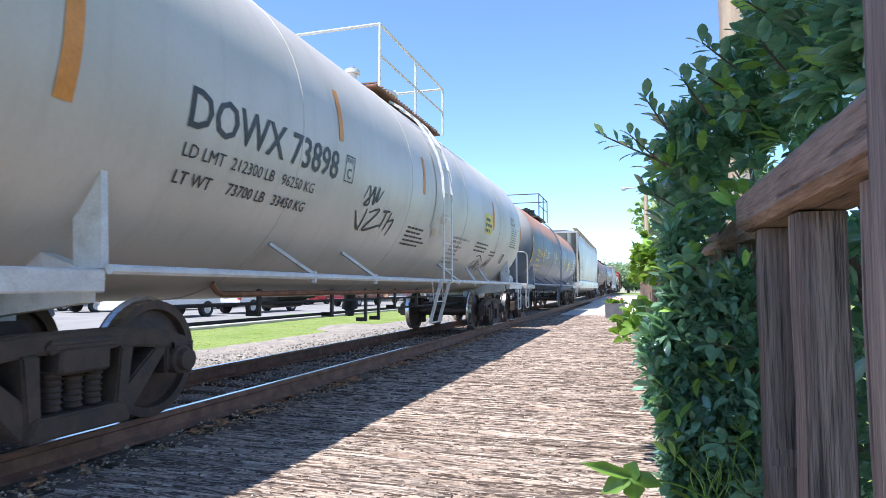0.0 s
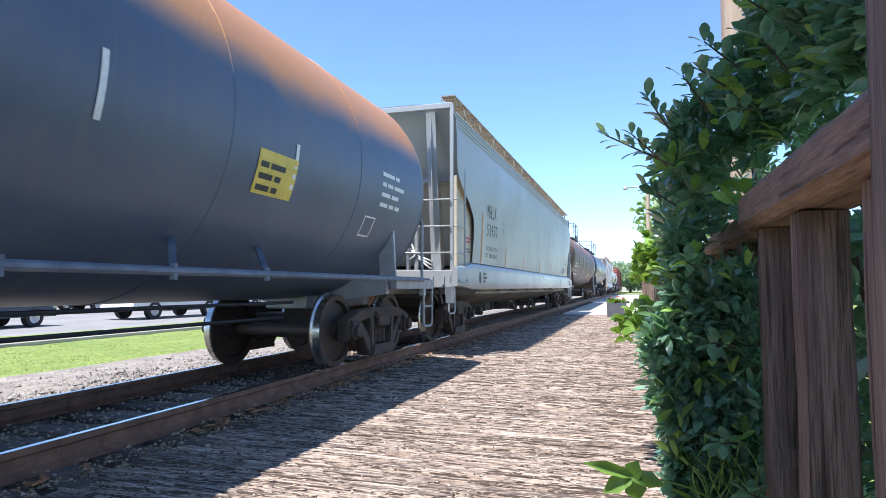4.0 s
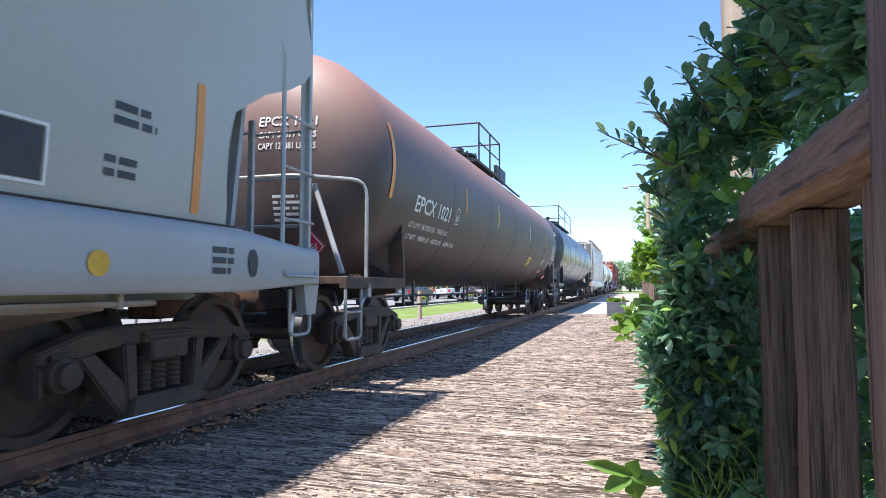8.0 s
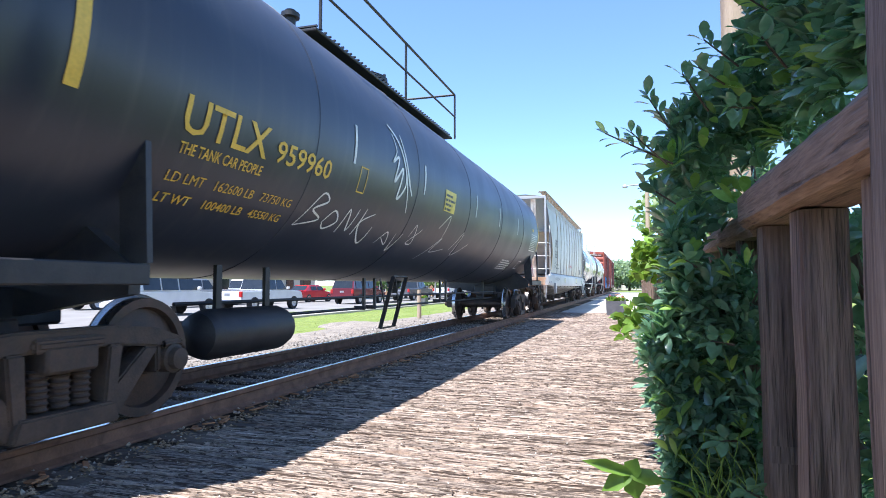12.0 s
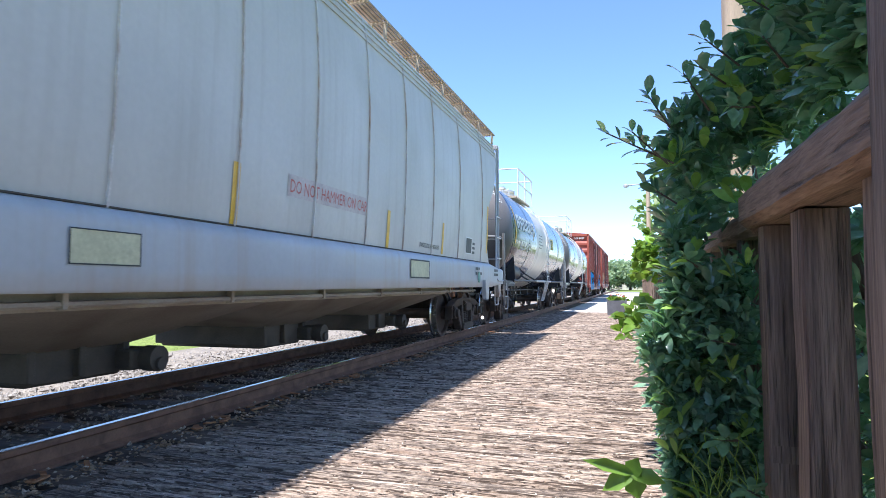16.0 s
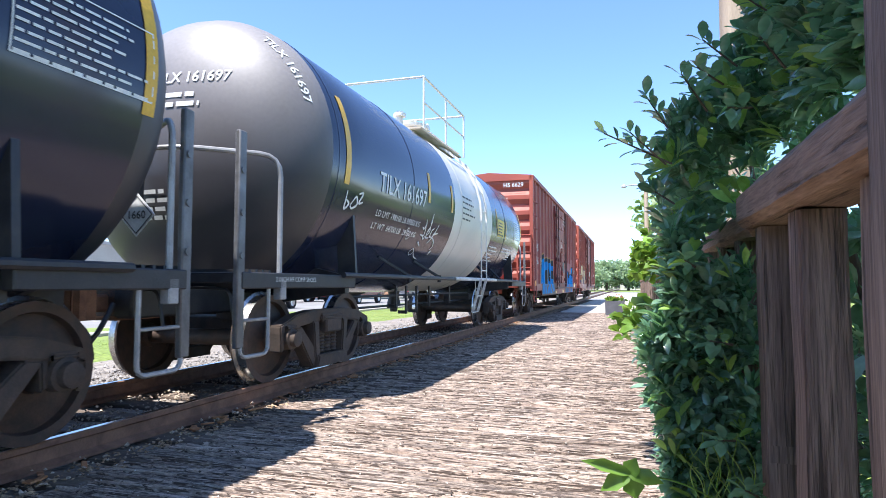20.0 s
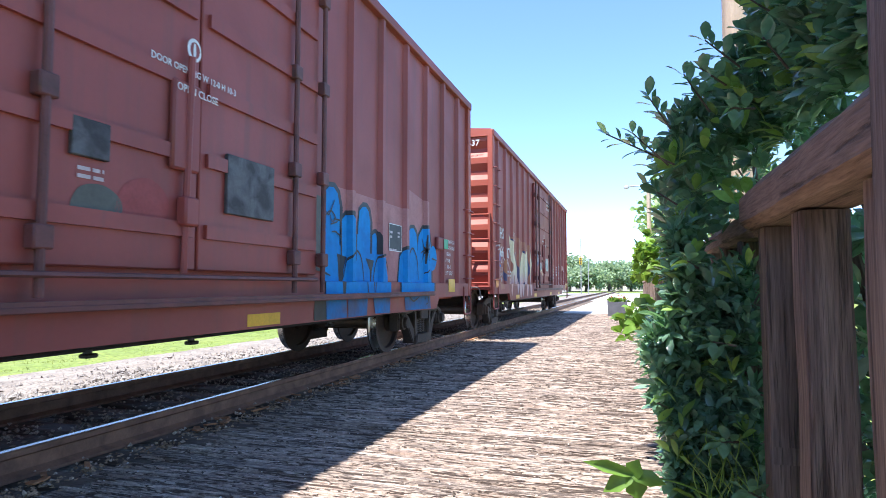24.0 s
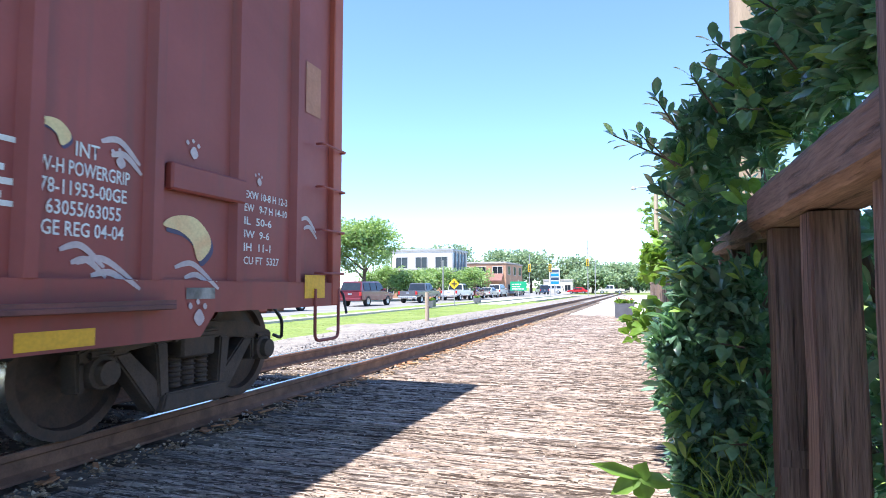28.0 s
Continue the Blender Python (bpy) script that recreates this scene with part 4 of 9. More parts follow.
def brown_tank_car():
    r, zc, half = 1.57, 2.57, 8.4
    c = car("tank_car", -57.25, label="black tank car browned with dust, bare rounded underside", category="tank car", group="freight train cars")
    side = on(r, zc)
    for y in (-8.0, 7.75):
        truck(c, y)
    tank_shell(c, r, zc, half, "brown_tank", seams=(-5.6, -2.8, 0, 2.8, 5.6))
    for s in (-1, 1):
        tank_end(c, s, s * 9.85, s * half, r, zc, 1.12, "black_rust", "grey_steel", 2.28)
        coupler(c, s * 9.85, s)
    tank_platform(c, -1.1, 1.3, zc + r + 0.05, "black_steel", "black_steel", 0.6)
    bm = bmesh.new()
    for k in range(7):
        beam(bm, (0.75, 1.35 + k * 0.16, zc + r - 0.05), (1.25, 1.35 + k * 0.16, zc + r - 0.5), 0.03, 0.05)
    box(bm, 0.7, 0.8, 1.3, 2.5, zc + r - 0.1, zc + r + 0.3, 0.01)
    part("dome_guard", bm, "black_steel", c, smooth=True)
    under_gear(c, 6.6, 0.86, ((-5.4, 0.66), (-4.9, 0.66), (-1.4, 0.64), (-1.05, 0.64), (0.6, 0.66), (1.0, 0.66), (2.0, 0.66), (5.2, 0.66)), False)
    reflectors(c, ((-8.42, 2.13),), r, zc, "orange", 0.98, 0.10)
    reflectors(c, ((-4.88, 2.32), (5.55, 2.32)), r, zc, "orange", 0.48, 0.08)
    reflectors(c, ((-2.12, 2.32),), r, zc, "yellow", 0.5, 0.09)
    reflectors(c, ((2.28, 2.33),), r, zc, "letter_white", 0.46, 0.05)
    text_on(c, fit("EPCX 1021", 1.68, 0.24), "letter_white", side(-7.42, 2.08))
    text_on(c, fit("LD LMT 163200 LB   74050 KG", 1.85, 0.085), "letter_white", side(-7.44, 1.86))
    text_on(c, fit("LT WT   99800 LB   45250 KG   NEW 5-96", 2.4, 0.085), "letter_white", side(-7.35, 1.70))
    text_on(c, outline_box(0.18, 0.28, 0.012), "letter_white", side(-5.40, 2.08), "plate_frame")
    text_on(c, fit("F", 0.08, 0.1), "letter_white", side(-5.35, 2.12))
    text_on(c, sheet(0.55, 0.3), "sign_yellow", side(2.87, 1.64), "notice_label", "yellow notice sheet")
    text_on(c, bars(3, 0.5, 0.25, 0.5, 4), "letter_black", side(2.9, 1.66, 0.009), "notice_print")
    text_on(c, bars(5, 0.62, 0.22, 0.5, 5), "letter_white", side(5.67, 1.74), "small_print")
    text_on(c, sheet(0.68, 0.13), "placard_red", side(6.03, 1.48), "warning_label", "red warning strip")
    text_on(c, bars(1, 0.6, 0.07, 0.6, 6), "letter_white", side(6.06, 1.51, 0.009), "warning_print")
    text_on(c, outline_box(0.58, 0.12, 0.012), "letter_white", side(6.02, 1.33), "small_frame")
    text_on(c, outline_box(0.42, 0.32, 0.025), "letter_white", side(6.96, 1.60), "stencil_frame")
    text_on(c, bars(2, 0.34, 0.24, 0.8, 3), "plate_grey", side(7.0, 1.64), "stencil_print")
    text_on(c, outline_box(1.0, 0.52, 0.012), "letter_white", side(7.42, 2.0), "data_table")
    text_on(c, bars(8, 0.96, 0.48, 0.35, 7), "letter_white", side(7.44, 2.02), "table_print")

    def bulge(x0, z0):
        def f(bm):
            for v in bm.verts:
                x, z = x0 + v.co.x, z0 + v.co.y
                k = min(0.97, math.hypot(x, z - zc) / r)
                v.co = (x, -half - r * 0.5 * math.sqrt(1 - k * k) - 0.009, z)
            return bm
        return f
    text_on(c, fit("EPCX 1021", 0.72, 0.12), "letter_white", bulge(0.12, 2.95))
    text_on(c, fit("CAPY 33677 GALS", 0.72, 0.08), "letter_white", bulge(0.12, 2.8))
    text_on(c, fit("CAPY 127481 LITERS", 0.72, 0.08), "letter_white", bulge(0.12, 2.66))
    text_on(c, bars(6, 0.45, 0.42, 0.5, 3), "letter_white", bulge(0.3, 1.72), "small_print")
    placard(c, 1.0, -9.45, 1.45, "-y", text="1055", red=True)
    placard(c, 1.15, 9.2, 1.45, "x", text="1055", red=True)
    bm = bmesh.new()
    rod(bm, (1.35, -9.35, 1.15), (0.9, -9.2, 2.2), 0.03)
    part("brace_bar", bm, "grey_steel", c, smooth=True)
    return c


def black_tank_car():
    r, zc, half = 1.55, 2.63, 8.6
    c = car("tank_car", -37.2, label="black tank car with yellow lettering and white chalked graffiti", category="tank car", group="freight train cars")
    side = on(r, zc)
    for y in (-8.1, 8.1):
        truck(c, y)
    tank_shell(c, r, zc, half, "black_tank", seams=(-5.8, -2.9, 0, 2.9, 5.8))
    for s in (-1, 1):
        tank_end(c, s, s * 10.2, s * half, r, zc, 1.15, "black_steel", "black_steel", 2.15)
        coupler(c, s * 10.2, s)
    tank_platform(c, -4.6, 1.25, zc + r + 0.05, "black_steel", "black_steel", 0.6)
    tank_stirrup(c, 1.58, -3.95, -3.5, "black_steel")
    under_gear(c, 6.6, 0.86, ((-2.6, 0.64), (-2.2, 0.64), (1.2, 0.66), (1.6, 0.66), (5.0, 0.66)), False)
    bm = bmesh.new()
    turned(bm, [(-6.55, 0.05), (-6.47, 0.2), (-6.35, 0.235), (-5.25, 0.235), (-5.13, 0.2), (-5.05, 0.05)], 18, "y", (0.7, 0, 0.56))
    for y in (-6.2, -5.4):
        box(bm, 0.68, 0.72, y - 0.04, y + 0.04, 0.7, 1.2)
    part("air_reservoir", bm, "black_steel", c, smooth=True)

    reflectors(c, ((-8.56, 2.12), (8.45, 2.10)), r, zc, "letter_yellow", 0.95, 0.10)
    reflectors(c, ((-5.02, 2.35), (-2.66, 2.34), (0.44, 2.33), (2.6, 2.34), (4.9, 2.34)), r, zc, "letter_white", 0.43, 0.05)
    text_on(c, fit("UTLX", 1.03, 0.27), "letter_yellow", side(-7.62, 2.09))
    text_on(c, fit("959960", 1.0, 0.20), "letter_yellow", side(-6.46, 2.10))
    text_on(c, fit("THE TANK CAR PEOPLE", 1.0, 0.09), "letter_yellow", side(-7.58, 1.95))
    text_on(c, fit("LD LMT   162600 LB   73750 KG", 1.65, 0.085), "letter_yellow", side(-7.58, 1.76))
    text_on(c, fit("LT WT    100400 LB   45550 KG", 1.6, 0.085), "letter_yellow", side(-7.57, 1.62))
    text_on(c, outline_box(0.2, 0.3, 0.016), "letter_yellow", side(-4.80, 2.07), "plate_frame")
    text_on(c, sheet(0.6, 0.35), "sign_yellow", side(-1.6, 2.23), "notice_label", "faded yellow notice")
    text_on(c, bars(4, 0.54, 0.3, 0.5, 14), "letter_black", side(-1.57, 2.25, 0.009), "notice_print")
    text_on(c, bars(5, 1.3, 0.35, 0.5, 4), "letter_white", side(4.4, 1.45), "small_print")
    text_on(c, outline_box(1.0, 0.5, 0.012), "letter_white", side(7.16, 2.05), "data_table")
    text_on(c, bars(9, 0.96, 0.47, 0.3, 9), "letter_white", side(7.18, 2.06), "table_print")
    text_on(c, outline_box(0.4, 0.3, 0.025), "letter_white", side(6.6, 1.50), "stencil_frame")
    text_on(c, bars(1, 0.3, 0.1, 0.8, 19), "letter_yellow", side(7.3, 2.62), "small_print")
    scribble(c, [[(0, 0), (.25, .4), (.42, .34), (.2, .22), (.4, .12), (0, 0)], [(.5, .1), (.65, .26), (.8, .14), (.6, .02), (.5, .1)], [(.9, 0), (.98, .32), (1.12, .05), (1.2, .35)], [(1.3, 0), (1.38, .38)], [(1.65, .34), (1.35, .17), (1.65, -.1), (1.75, .17)]],
             0.013, "letter_white", side(-5.7, 1.62), label="thin white chalked letters")
    scribble(c, [[(0, 0), (.2, .2), (.35, 0), (.1, .1)], [(.5, .2), (.55, -.1), (.75, .22)], [(1.0, .2), (1.1, .4), (1.25, .1), (1.05, .1), (1.4, .35)], [(1.9, -.2), (2.5, .3), (2.3, 0), (2.9, .1)], [(2.1, .45), (2.5, .7), (2.45, .3)], [(3.2, .1), (3.6, .5), (3.5, .0), (4.2, .3)]],
             0.011, "letter_white", side(-3.6, 1.58), label="thin white chalked letters")
    scribble(c, [[(0, .7), (.12, .5), (.0, .34), (.2, .42), (.1, .1), (.35, .3), (.28, -.1), (.5, .1), (.4, .4), (.2, .65)], [(-.1, .8), (.3, .55), (.75, -.25)], [(.3, .75), (.6, .2), (.8, .0)]], 0.022, "letter_white", side(-3.9, 2.25), label="white sprayed tag")
    def bulge(x0, z0):
        def f(bm):
            for v in bm.verts:
                x, z = x0 + v.co.x, z0 + v.co.y
                k = min(0.95, math.hypot(x, z - zc) / r)
                v.co = (x, -half - r * 0.5 * math.sqrt(1 - k * k) - 0.009, z)
            return bm
        return f
    def small(lay):
        def f(bm):
            for v in bm.verts:
                v.co = v.co * 0.72
            return lay(bm)
        return f
    scribble(c, [[(0, .2), (.1, .4), (.22, .38), (.1, .22), (.25, .1), (.05, .05), (0, .2)], [(.35, .5), (.3, .1), (.45, .12)], [(.55, .4), (.5, .1), (.7, .2), (.6, .45), (.75, .5)], [(.95, .4), (.8, .3), (1.0, .2), (.8, .02)], [(.1, -.1), (.5, -.12), (.62, -.3), (.7, -.05)]],
             0.028, "letter_white", small(bulge(0.5, 3.05)), label="white sprayed letters on the tank end")
    text_on(c, fit("UTLX 959960", 0.8, 0.12), "letter_yellow", bulge(-0.75, 3.3))
    text_on(c, bars(3, 0.6, 0.25, 0.5, 2), "letter_yellow", bulge(-0.7, 3.0), "small_print")
    placard(c, 0.75, -9.9, 1.5, "-y", red=True)
    placard(c, 1.36, 8.35, 1.49, "x", text="1055", red=True)
    bm = bmesh.new()
    box(bm, 1.36, 1.42, -9.75, -9.69, 1.1, 2.2, 0.01)
    part("corner_post", bm, "black_steel", c)
    return c


def banded_tank_car(place, half, cyl, r, zc, ladder_y, bogie, band, platform, label, bold):
    """Glossy black at both ends, white round the middle, railing and ladder white."""
    c = car("tank_car", place, label=label, category="tank car", group="freight train cars")
    side = on(r, zc)
    for y in (-bogie, bogie):
        truck(c, y)
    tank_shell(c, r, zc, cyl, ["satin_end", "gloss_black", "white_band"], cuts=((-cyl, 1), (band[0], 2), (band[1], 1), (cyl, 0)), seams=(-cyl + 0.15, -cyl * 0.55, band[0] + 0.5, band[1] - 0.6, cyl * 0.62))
    for s in (-1, 1):
        tank_end(c, s, s * half, s * cyl, r, zc, 1.12, "black_steel", "worn_grey", 2.2, wide=1.38)
        coupler(c, s * half, s)
        bm = bmesh.new()
        for y in (s * (half - 0.42),):
            box(bm, 1.37, 1.42, y - 0.05, y + 0.05, 0.5, 2.28, 0.01)
            for z in (1.25, 1.6, 1.95):
                rod(bm, (1.425, y, z), (1.43, y, z), 0.03, 8)
        part("corner_post", bm, "worn_dark", c, smooth=True)
    side_pipe(c, -cyl + 0.4, cyl, 1.12, r, zc, 1.45, "black_steel", ((-3.4, 1), (-2.0, 1), (2.4, -1), (3.5, -1)))
    bm = bmesh.new()
    pipe(bm, [(1.455, band[0] + 0.2, 1.125), (1.455, band[1] + 0.6, 1.125)], 0.035, 8)
    part("side_rail_band", bm, "white_steel", c, "white painted stretch of side rail", True)
    tank_platform(c, platform[0], platform[1], zc + r + 0.05, "white_steel", "tan_walk", 0.6)
    tank_ladder(c, ladder_y - 0.22, ladder_y + 0.22, r, zc, "white_steel")
    tank_stirrup(c, 1.58, ladder_y - 0.22, ladder_y + 0.22, "white_steel")
    under_gear(c, 4.0, 0.5)

    text_on(c, fit("TILX 161697" if bold else "PROX 42547", 1.77 if bold else 1.75, 0.25), "letter_white", side(-4.26 if bold else -4.65, 2.17 if bold else 1.97))
    text_on(c, fit("LD LMT 198100 LB 89850 KG" if bold else "LD LMT 218400 LB 99 050 KG", 1.62, 0.085), "letter_white", side(-4.2 if bold else -4.6, 1.87 if bold else 1.76))
    text_on(c, fit("LT WT  64700 LB  29350 KG" if bold else "LT WT   67600 LB  30 650 KG", 1.6, 0.085), "letter_white", side(-4.2 if bold else -4.6, 1.72 if bold else 1.6))
    reflectors(c, ((-5.2 if bold else -5.5, zc - 0.3),), r, zc, "yellow", 1.0, 0.12)
    if bold:
        reflectors(c, ((-2.41, 2.26), (-1.18, 2.25)), r, zc, "yellow", 0.46, 0.10)
    reflectors(c, (*(() if bold else ((-2.6, zc - 0.05),)), (2.45 if bold else 1.25, zc - 0.12), (cyl - 2.0, zc - 0.3)), r, zc, "yellow", 0.45, 0.07)
    reflectors(c, ((cyl - 0.02, zc - 0.3),), r, zc, "yellow", 0.85, 0.10)
    text_on(c, sheet(0.68, 0.4), "sign_yellow", side(2.62 if bold else 1.47, 2.13 if bold else 2.3), "notice_label", "yellow notice sheet")
    text_on(c, bars(5, 0.6, 0.34, 0.5, 4), "letter_black", side(2.66 if bold else 1.51, 2.16 if bold else 2.33, 0.009), "notice_print")
    text_on(c, outline_box(0.95, 0.46, 0.01), "letter_white", side(cyl - 0.9, zc - 0.22), "data_table")
    text_on(c, bars(8, 0.92, 0.43, 0.3, 9), "letter_white", side(cyl - 0.88, zc - 0.21), "table_print")
    text_on(c, bars(5, 0.9, 0.42, 0.35, 5), "letter_white", side(band[1] + 0.1, zc - 0.85), "small_print")
    text_on(c, bars(2, 1.2, 0.16, 0.4, 15), "letter_white", side(band[1] + 1.5, zc - 0.6), "small_print")
    text_on(c, bars(4, 0.5, 0.26, 0.4, 6), "letter_white", side(cyl - 1.4, zc - 0.75), "small_print")
    text_on(c, bars(5, 0.9, 0.5, 0.3, 16), "letter_black", side(band[0] + 0.5, zc - 0.2), "small_print")
    text_on(c, fit("2 INCH HF COMP SHOES", 0.72, 0.045), "letter_white", lambda bm: on_wall(bm, -half + 0.9, 1.04, 1.436))
    def bulge(x0, z0):
        def f(bm):
            for v in bm.verts:
                x, z = x0 + v.co.x, z0 + v.co.y
                k = min(0.97, math.hypot(x, z - zc) / r)
                v.co = (x, -cyl - r * 0.5 * math.sqrt(1 - k * k) - 0.009, z)
            return bm
        return f
    text_on(c, fit("TILX 161697" if bold else "PROX 42547", 0.85, 0.12), "letter_white", bulge(-0.15 if bold else 0.0, zc + 0.62))
    text_on(c, bars(2, 0.7, 0.2, 0.5, 7), "letter_white", bulge(-0.15 if bold else 0.0, zc + 0.36), "small_print")
    text_on(c, bars(4, 0.5, 0.34, 0.5, 8), "letter_white", bulge(-0.3, zc - 0.75), "small_print")
    for a0, text in ((36, "TILX 161697" if bold else "42547"),):
        bm = words(text, 0.17, "CENTER")
        for v in bm.verts:
            a = radians(a0) - v.co.x / (r * 0.93)
            q = r * 0.93 + v.co.y * 0.4
            k = min(0.985, q / r)
            v.co = (q * math.cos(a), -cyl - r * 0.5 * math.sqrt(1 - k * k) - 0.009, zc + q * math.sin(a))
        part("lettering", bm, "letter_white", c)
    brake_wheel(c, -0.2, -half + 0.7, 1.95)
    if bold:
        placard(c, 0.35, -half + 0.42, 1.62, "-y", text="1660")
        scribble(c, [[(0, .2), (.02, .0), (.1, .06), (.02, .1)], [(.14, .05), (.24, .16), (.3, .08), (.2, .02), (.14, .05)], [(.3, .2), (.4, .22), (.34, .1), (.44, .12)]], 0.016, "letter_white", side(-cyl + 0.42, zc - 0.55), label="white sprayed tag")
        scribble(c, [[(0, .42), (.08, .40), (.14, .50)], [(0, .30), (.16, .30), (.13, .45), (.1, .55)], [(.05, .18), (.18, .12)], [(.13, .3), (.2, .24), (.24, .3)], [(.36, .66), (.33, .5), (.36, .54), (.3, .36)], [(.26, .3), (.36, .36), (.34, .44), (.27, .36), (.3, .27), (.42, .28)],
                     [(.54, .44), (.46, .4), (.45, .3), (.56, .3)], [(.72, .52), (.56, .28), (.45, .18)], [(.56, .34), (.78, .38)], [(.56, .3), (.72, .24), (.8, .14), (.72, .08)], [(.76, .02), (.84, .06), (.8, -.02)]], 0.016, "letter_white", side(-2.42, 1.52), label="white sprayed tag")
        scribble(c, [[(-.05, .06), (.06, .12), (.14, .06), (.04, 0), (-.05, .06)], [(.14, .06), (.3, -.02), (.5, -.06)], [(-.6, .3), (-.5, .42), (-.45, .25), (-.35, .3)]], 0.009, "letter_white", side(-2.45, 1.47), label="thin white sprayed lines")
    else:
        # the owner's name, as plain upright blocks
        bm = bmesh.new()
        for k in range(6):
            x = k * 0.44
            for x0, x1, y0, y1 in ((x, x + 0.11, 0, 0.5), (x + 0.25, x + 0.36, 0.0, 0.5), (x + 0.11, x + 0.25, 0.39, 0.5), (x + 0.11, x + 0.25, 0.0 if k in (2, 3, 4) else 0.18, 0.11 if k in (2, 3, 4) else 0.28)):
                bm.faces.new([bm.verts.new(p) for p in ((x0, y0, 0), (x1, y0, 0), (x1, y1, 0), (x0, y1, 0))])
        for v in bm.verts:
            v.co.x *= 1.17
            v.co.y *= 0.8
        text_on(c, bm, "letter_white", side(-5.2, 2.5), "owner_mark", "large white block mark")
        bm = bmesh.new()
        turned(bm, [(-cyl + 0.9, 0.06), (-cyl + 0.95, 0.2), (-cyl + 1.75, 0.2), (-cyl + 1.8, 0.06)], 16, "y", (1.2, 0, 1.35))
        part("air_reservoir", bm, "black_steel", c, smooth=True)
    return c


M["sign_yellow"] = plain("yellow_notice", (0.72, 0.55, 0.10), 0.5)
M["orange_stain"] = material("rust_stain", (0.52, 0.36, 0.24), (0.55, 0.45, 0.36), 0.6, scale=6, bump=0.02)
# Dusty end; its pale upper half is sunlight put into the colour.
M["blue_end"] = material("dusty_grey_blue_end", (0.085, 0.095, 0.12), (0.05, 0.062, 0.095), 0.68, scale=0.9, fine=25, vary=0.03, bump=0.03, top=((0.40, 0.37, 0.34), -0.35, 0.55, 0.6), spread=(0.4, 0.65))
# Satin black, turning paler grey towards the top.
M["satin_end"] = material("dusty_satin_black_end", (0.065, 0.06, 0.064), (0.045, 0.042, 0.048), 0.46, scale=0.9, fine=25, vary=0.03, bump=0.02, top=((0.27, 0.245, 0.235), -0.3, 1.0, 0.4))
M["worn_grey"] = material("worn_grey_steel", (0.40, 0.39, 0.39), (0.25, 0.24, 0.24), 0.45, 0.2, scale=5)
M["worn_dark"] = material("worn_dark_steel", (0.17, 0.165, 0.165), (0.09, 0.088, 0.09), 0.45, 0.2, scale=5)
M["tan_walk"] = material("tan_walkway", (0.52, 0.46, 0.37), (0.40, 0.33, 0.25), 0.7, scale=4)
M["moss"] = plain("olive_spray", (0.22, 0.26, 0.05), 0.6)
M["blue_steel"] = material("blue_grey_steel", (0.16, 0.19, 0.24), (0.10, 0.12, 0.16), 0.5, 0.1, scale=6)
M["black_rust"] = material("rust_specked_black", (0.035, 0.028, 0.026), (0.14, 0.075, 0.045), 0.7, 0.1, scale=4, bump=0.3)
white_tank_car()
blue_tank_car()
brown_tank_car()
black_tank_car()
banded_tank_car(-2.75, 6.8, 5.85, 1.53, 2.39, 0.1, 4.83, (-1.9, 1.22), (-1.5, 1.2), "tank car with glossy black ends and a white middle band", False)
banded_tank_car(11.15, 7.3, 5.5, 1.52, 2.41, 0.9, 4.65, (-0.95, 2.0), (-0.75, 2.0), "newer tank car, black ends, white middle band, white railing", True)
# ---------------------------------------------------------------- covered hopper cars
# height, half width, how far the side sheet and the end sheet stand back from the end
BODY = [(1.46, 1.49, 1.05, 2.5), (1.6, 1.505, 1.2, 2.4), (1.85, 1.52, 1.36, 2.25), (2.1, 1.535, 1.43, 2.1), (2.35, 1.54, 1.43, 1.95), (2.6, 1.546, 1.33, 1.8), (2.9, 1.55, 1.0, 1.62), (3.04, 1.55, 0.86, 1.55), (3.06, 1.549, 0.84, 0.98),
        (3.3, 1.54, 0.64, 0.86), (3.7, 1.515, 0.44, 0.66), (4.0, 1.475, 0.34, 0.5), (4.14, 1.43, 0.30, 0.42), (4.26, 1.25, 0.30, 0.36), (4.33, 0.7, 0.30, 0.33)]


# the smooth-sided car: its side sheets reach the corner above mid height
BODY_FULL = [(z, w, float(np.interp(z, [1.46, 1.6, 1.85, 2.1, 2.35, 2.6, 2.75, 2.9, 3.04, 3.3, 3.7, 4.0, 4.26], [1.30, 1.30, 1.33, 1.33, 1.26, 0.88, 0.52, 0.26, 0.13, 0.13, 0.20, 0.28, 0.32])), g) for z, w, _, g in BODY]
BODY_FULL.insert(6, (2.75, 1.548, 0.52, 1.71))


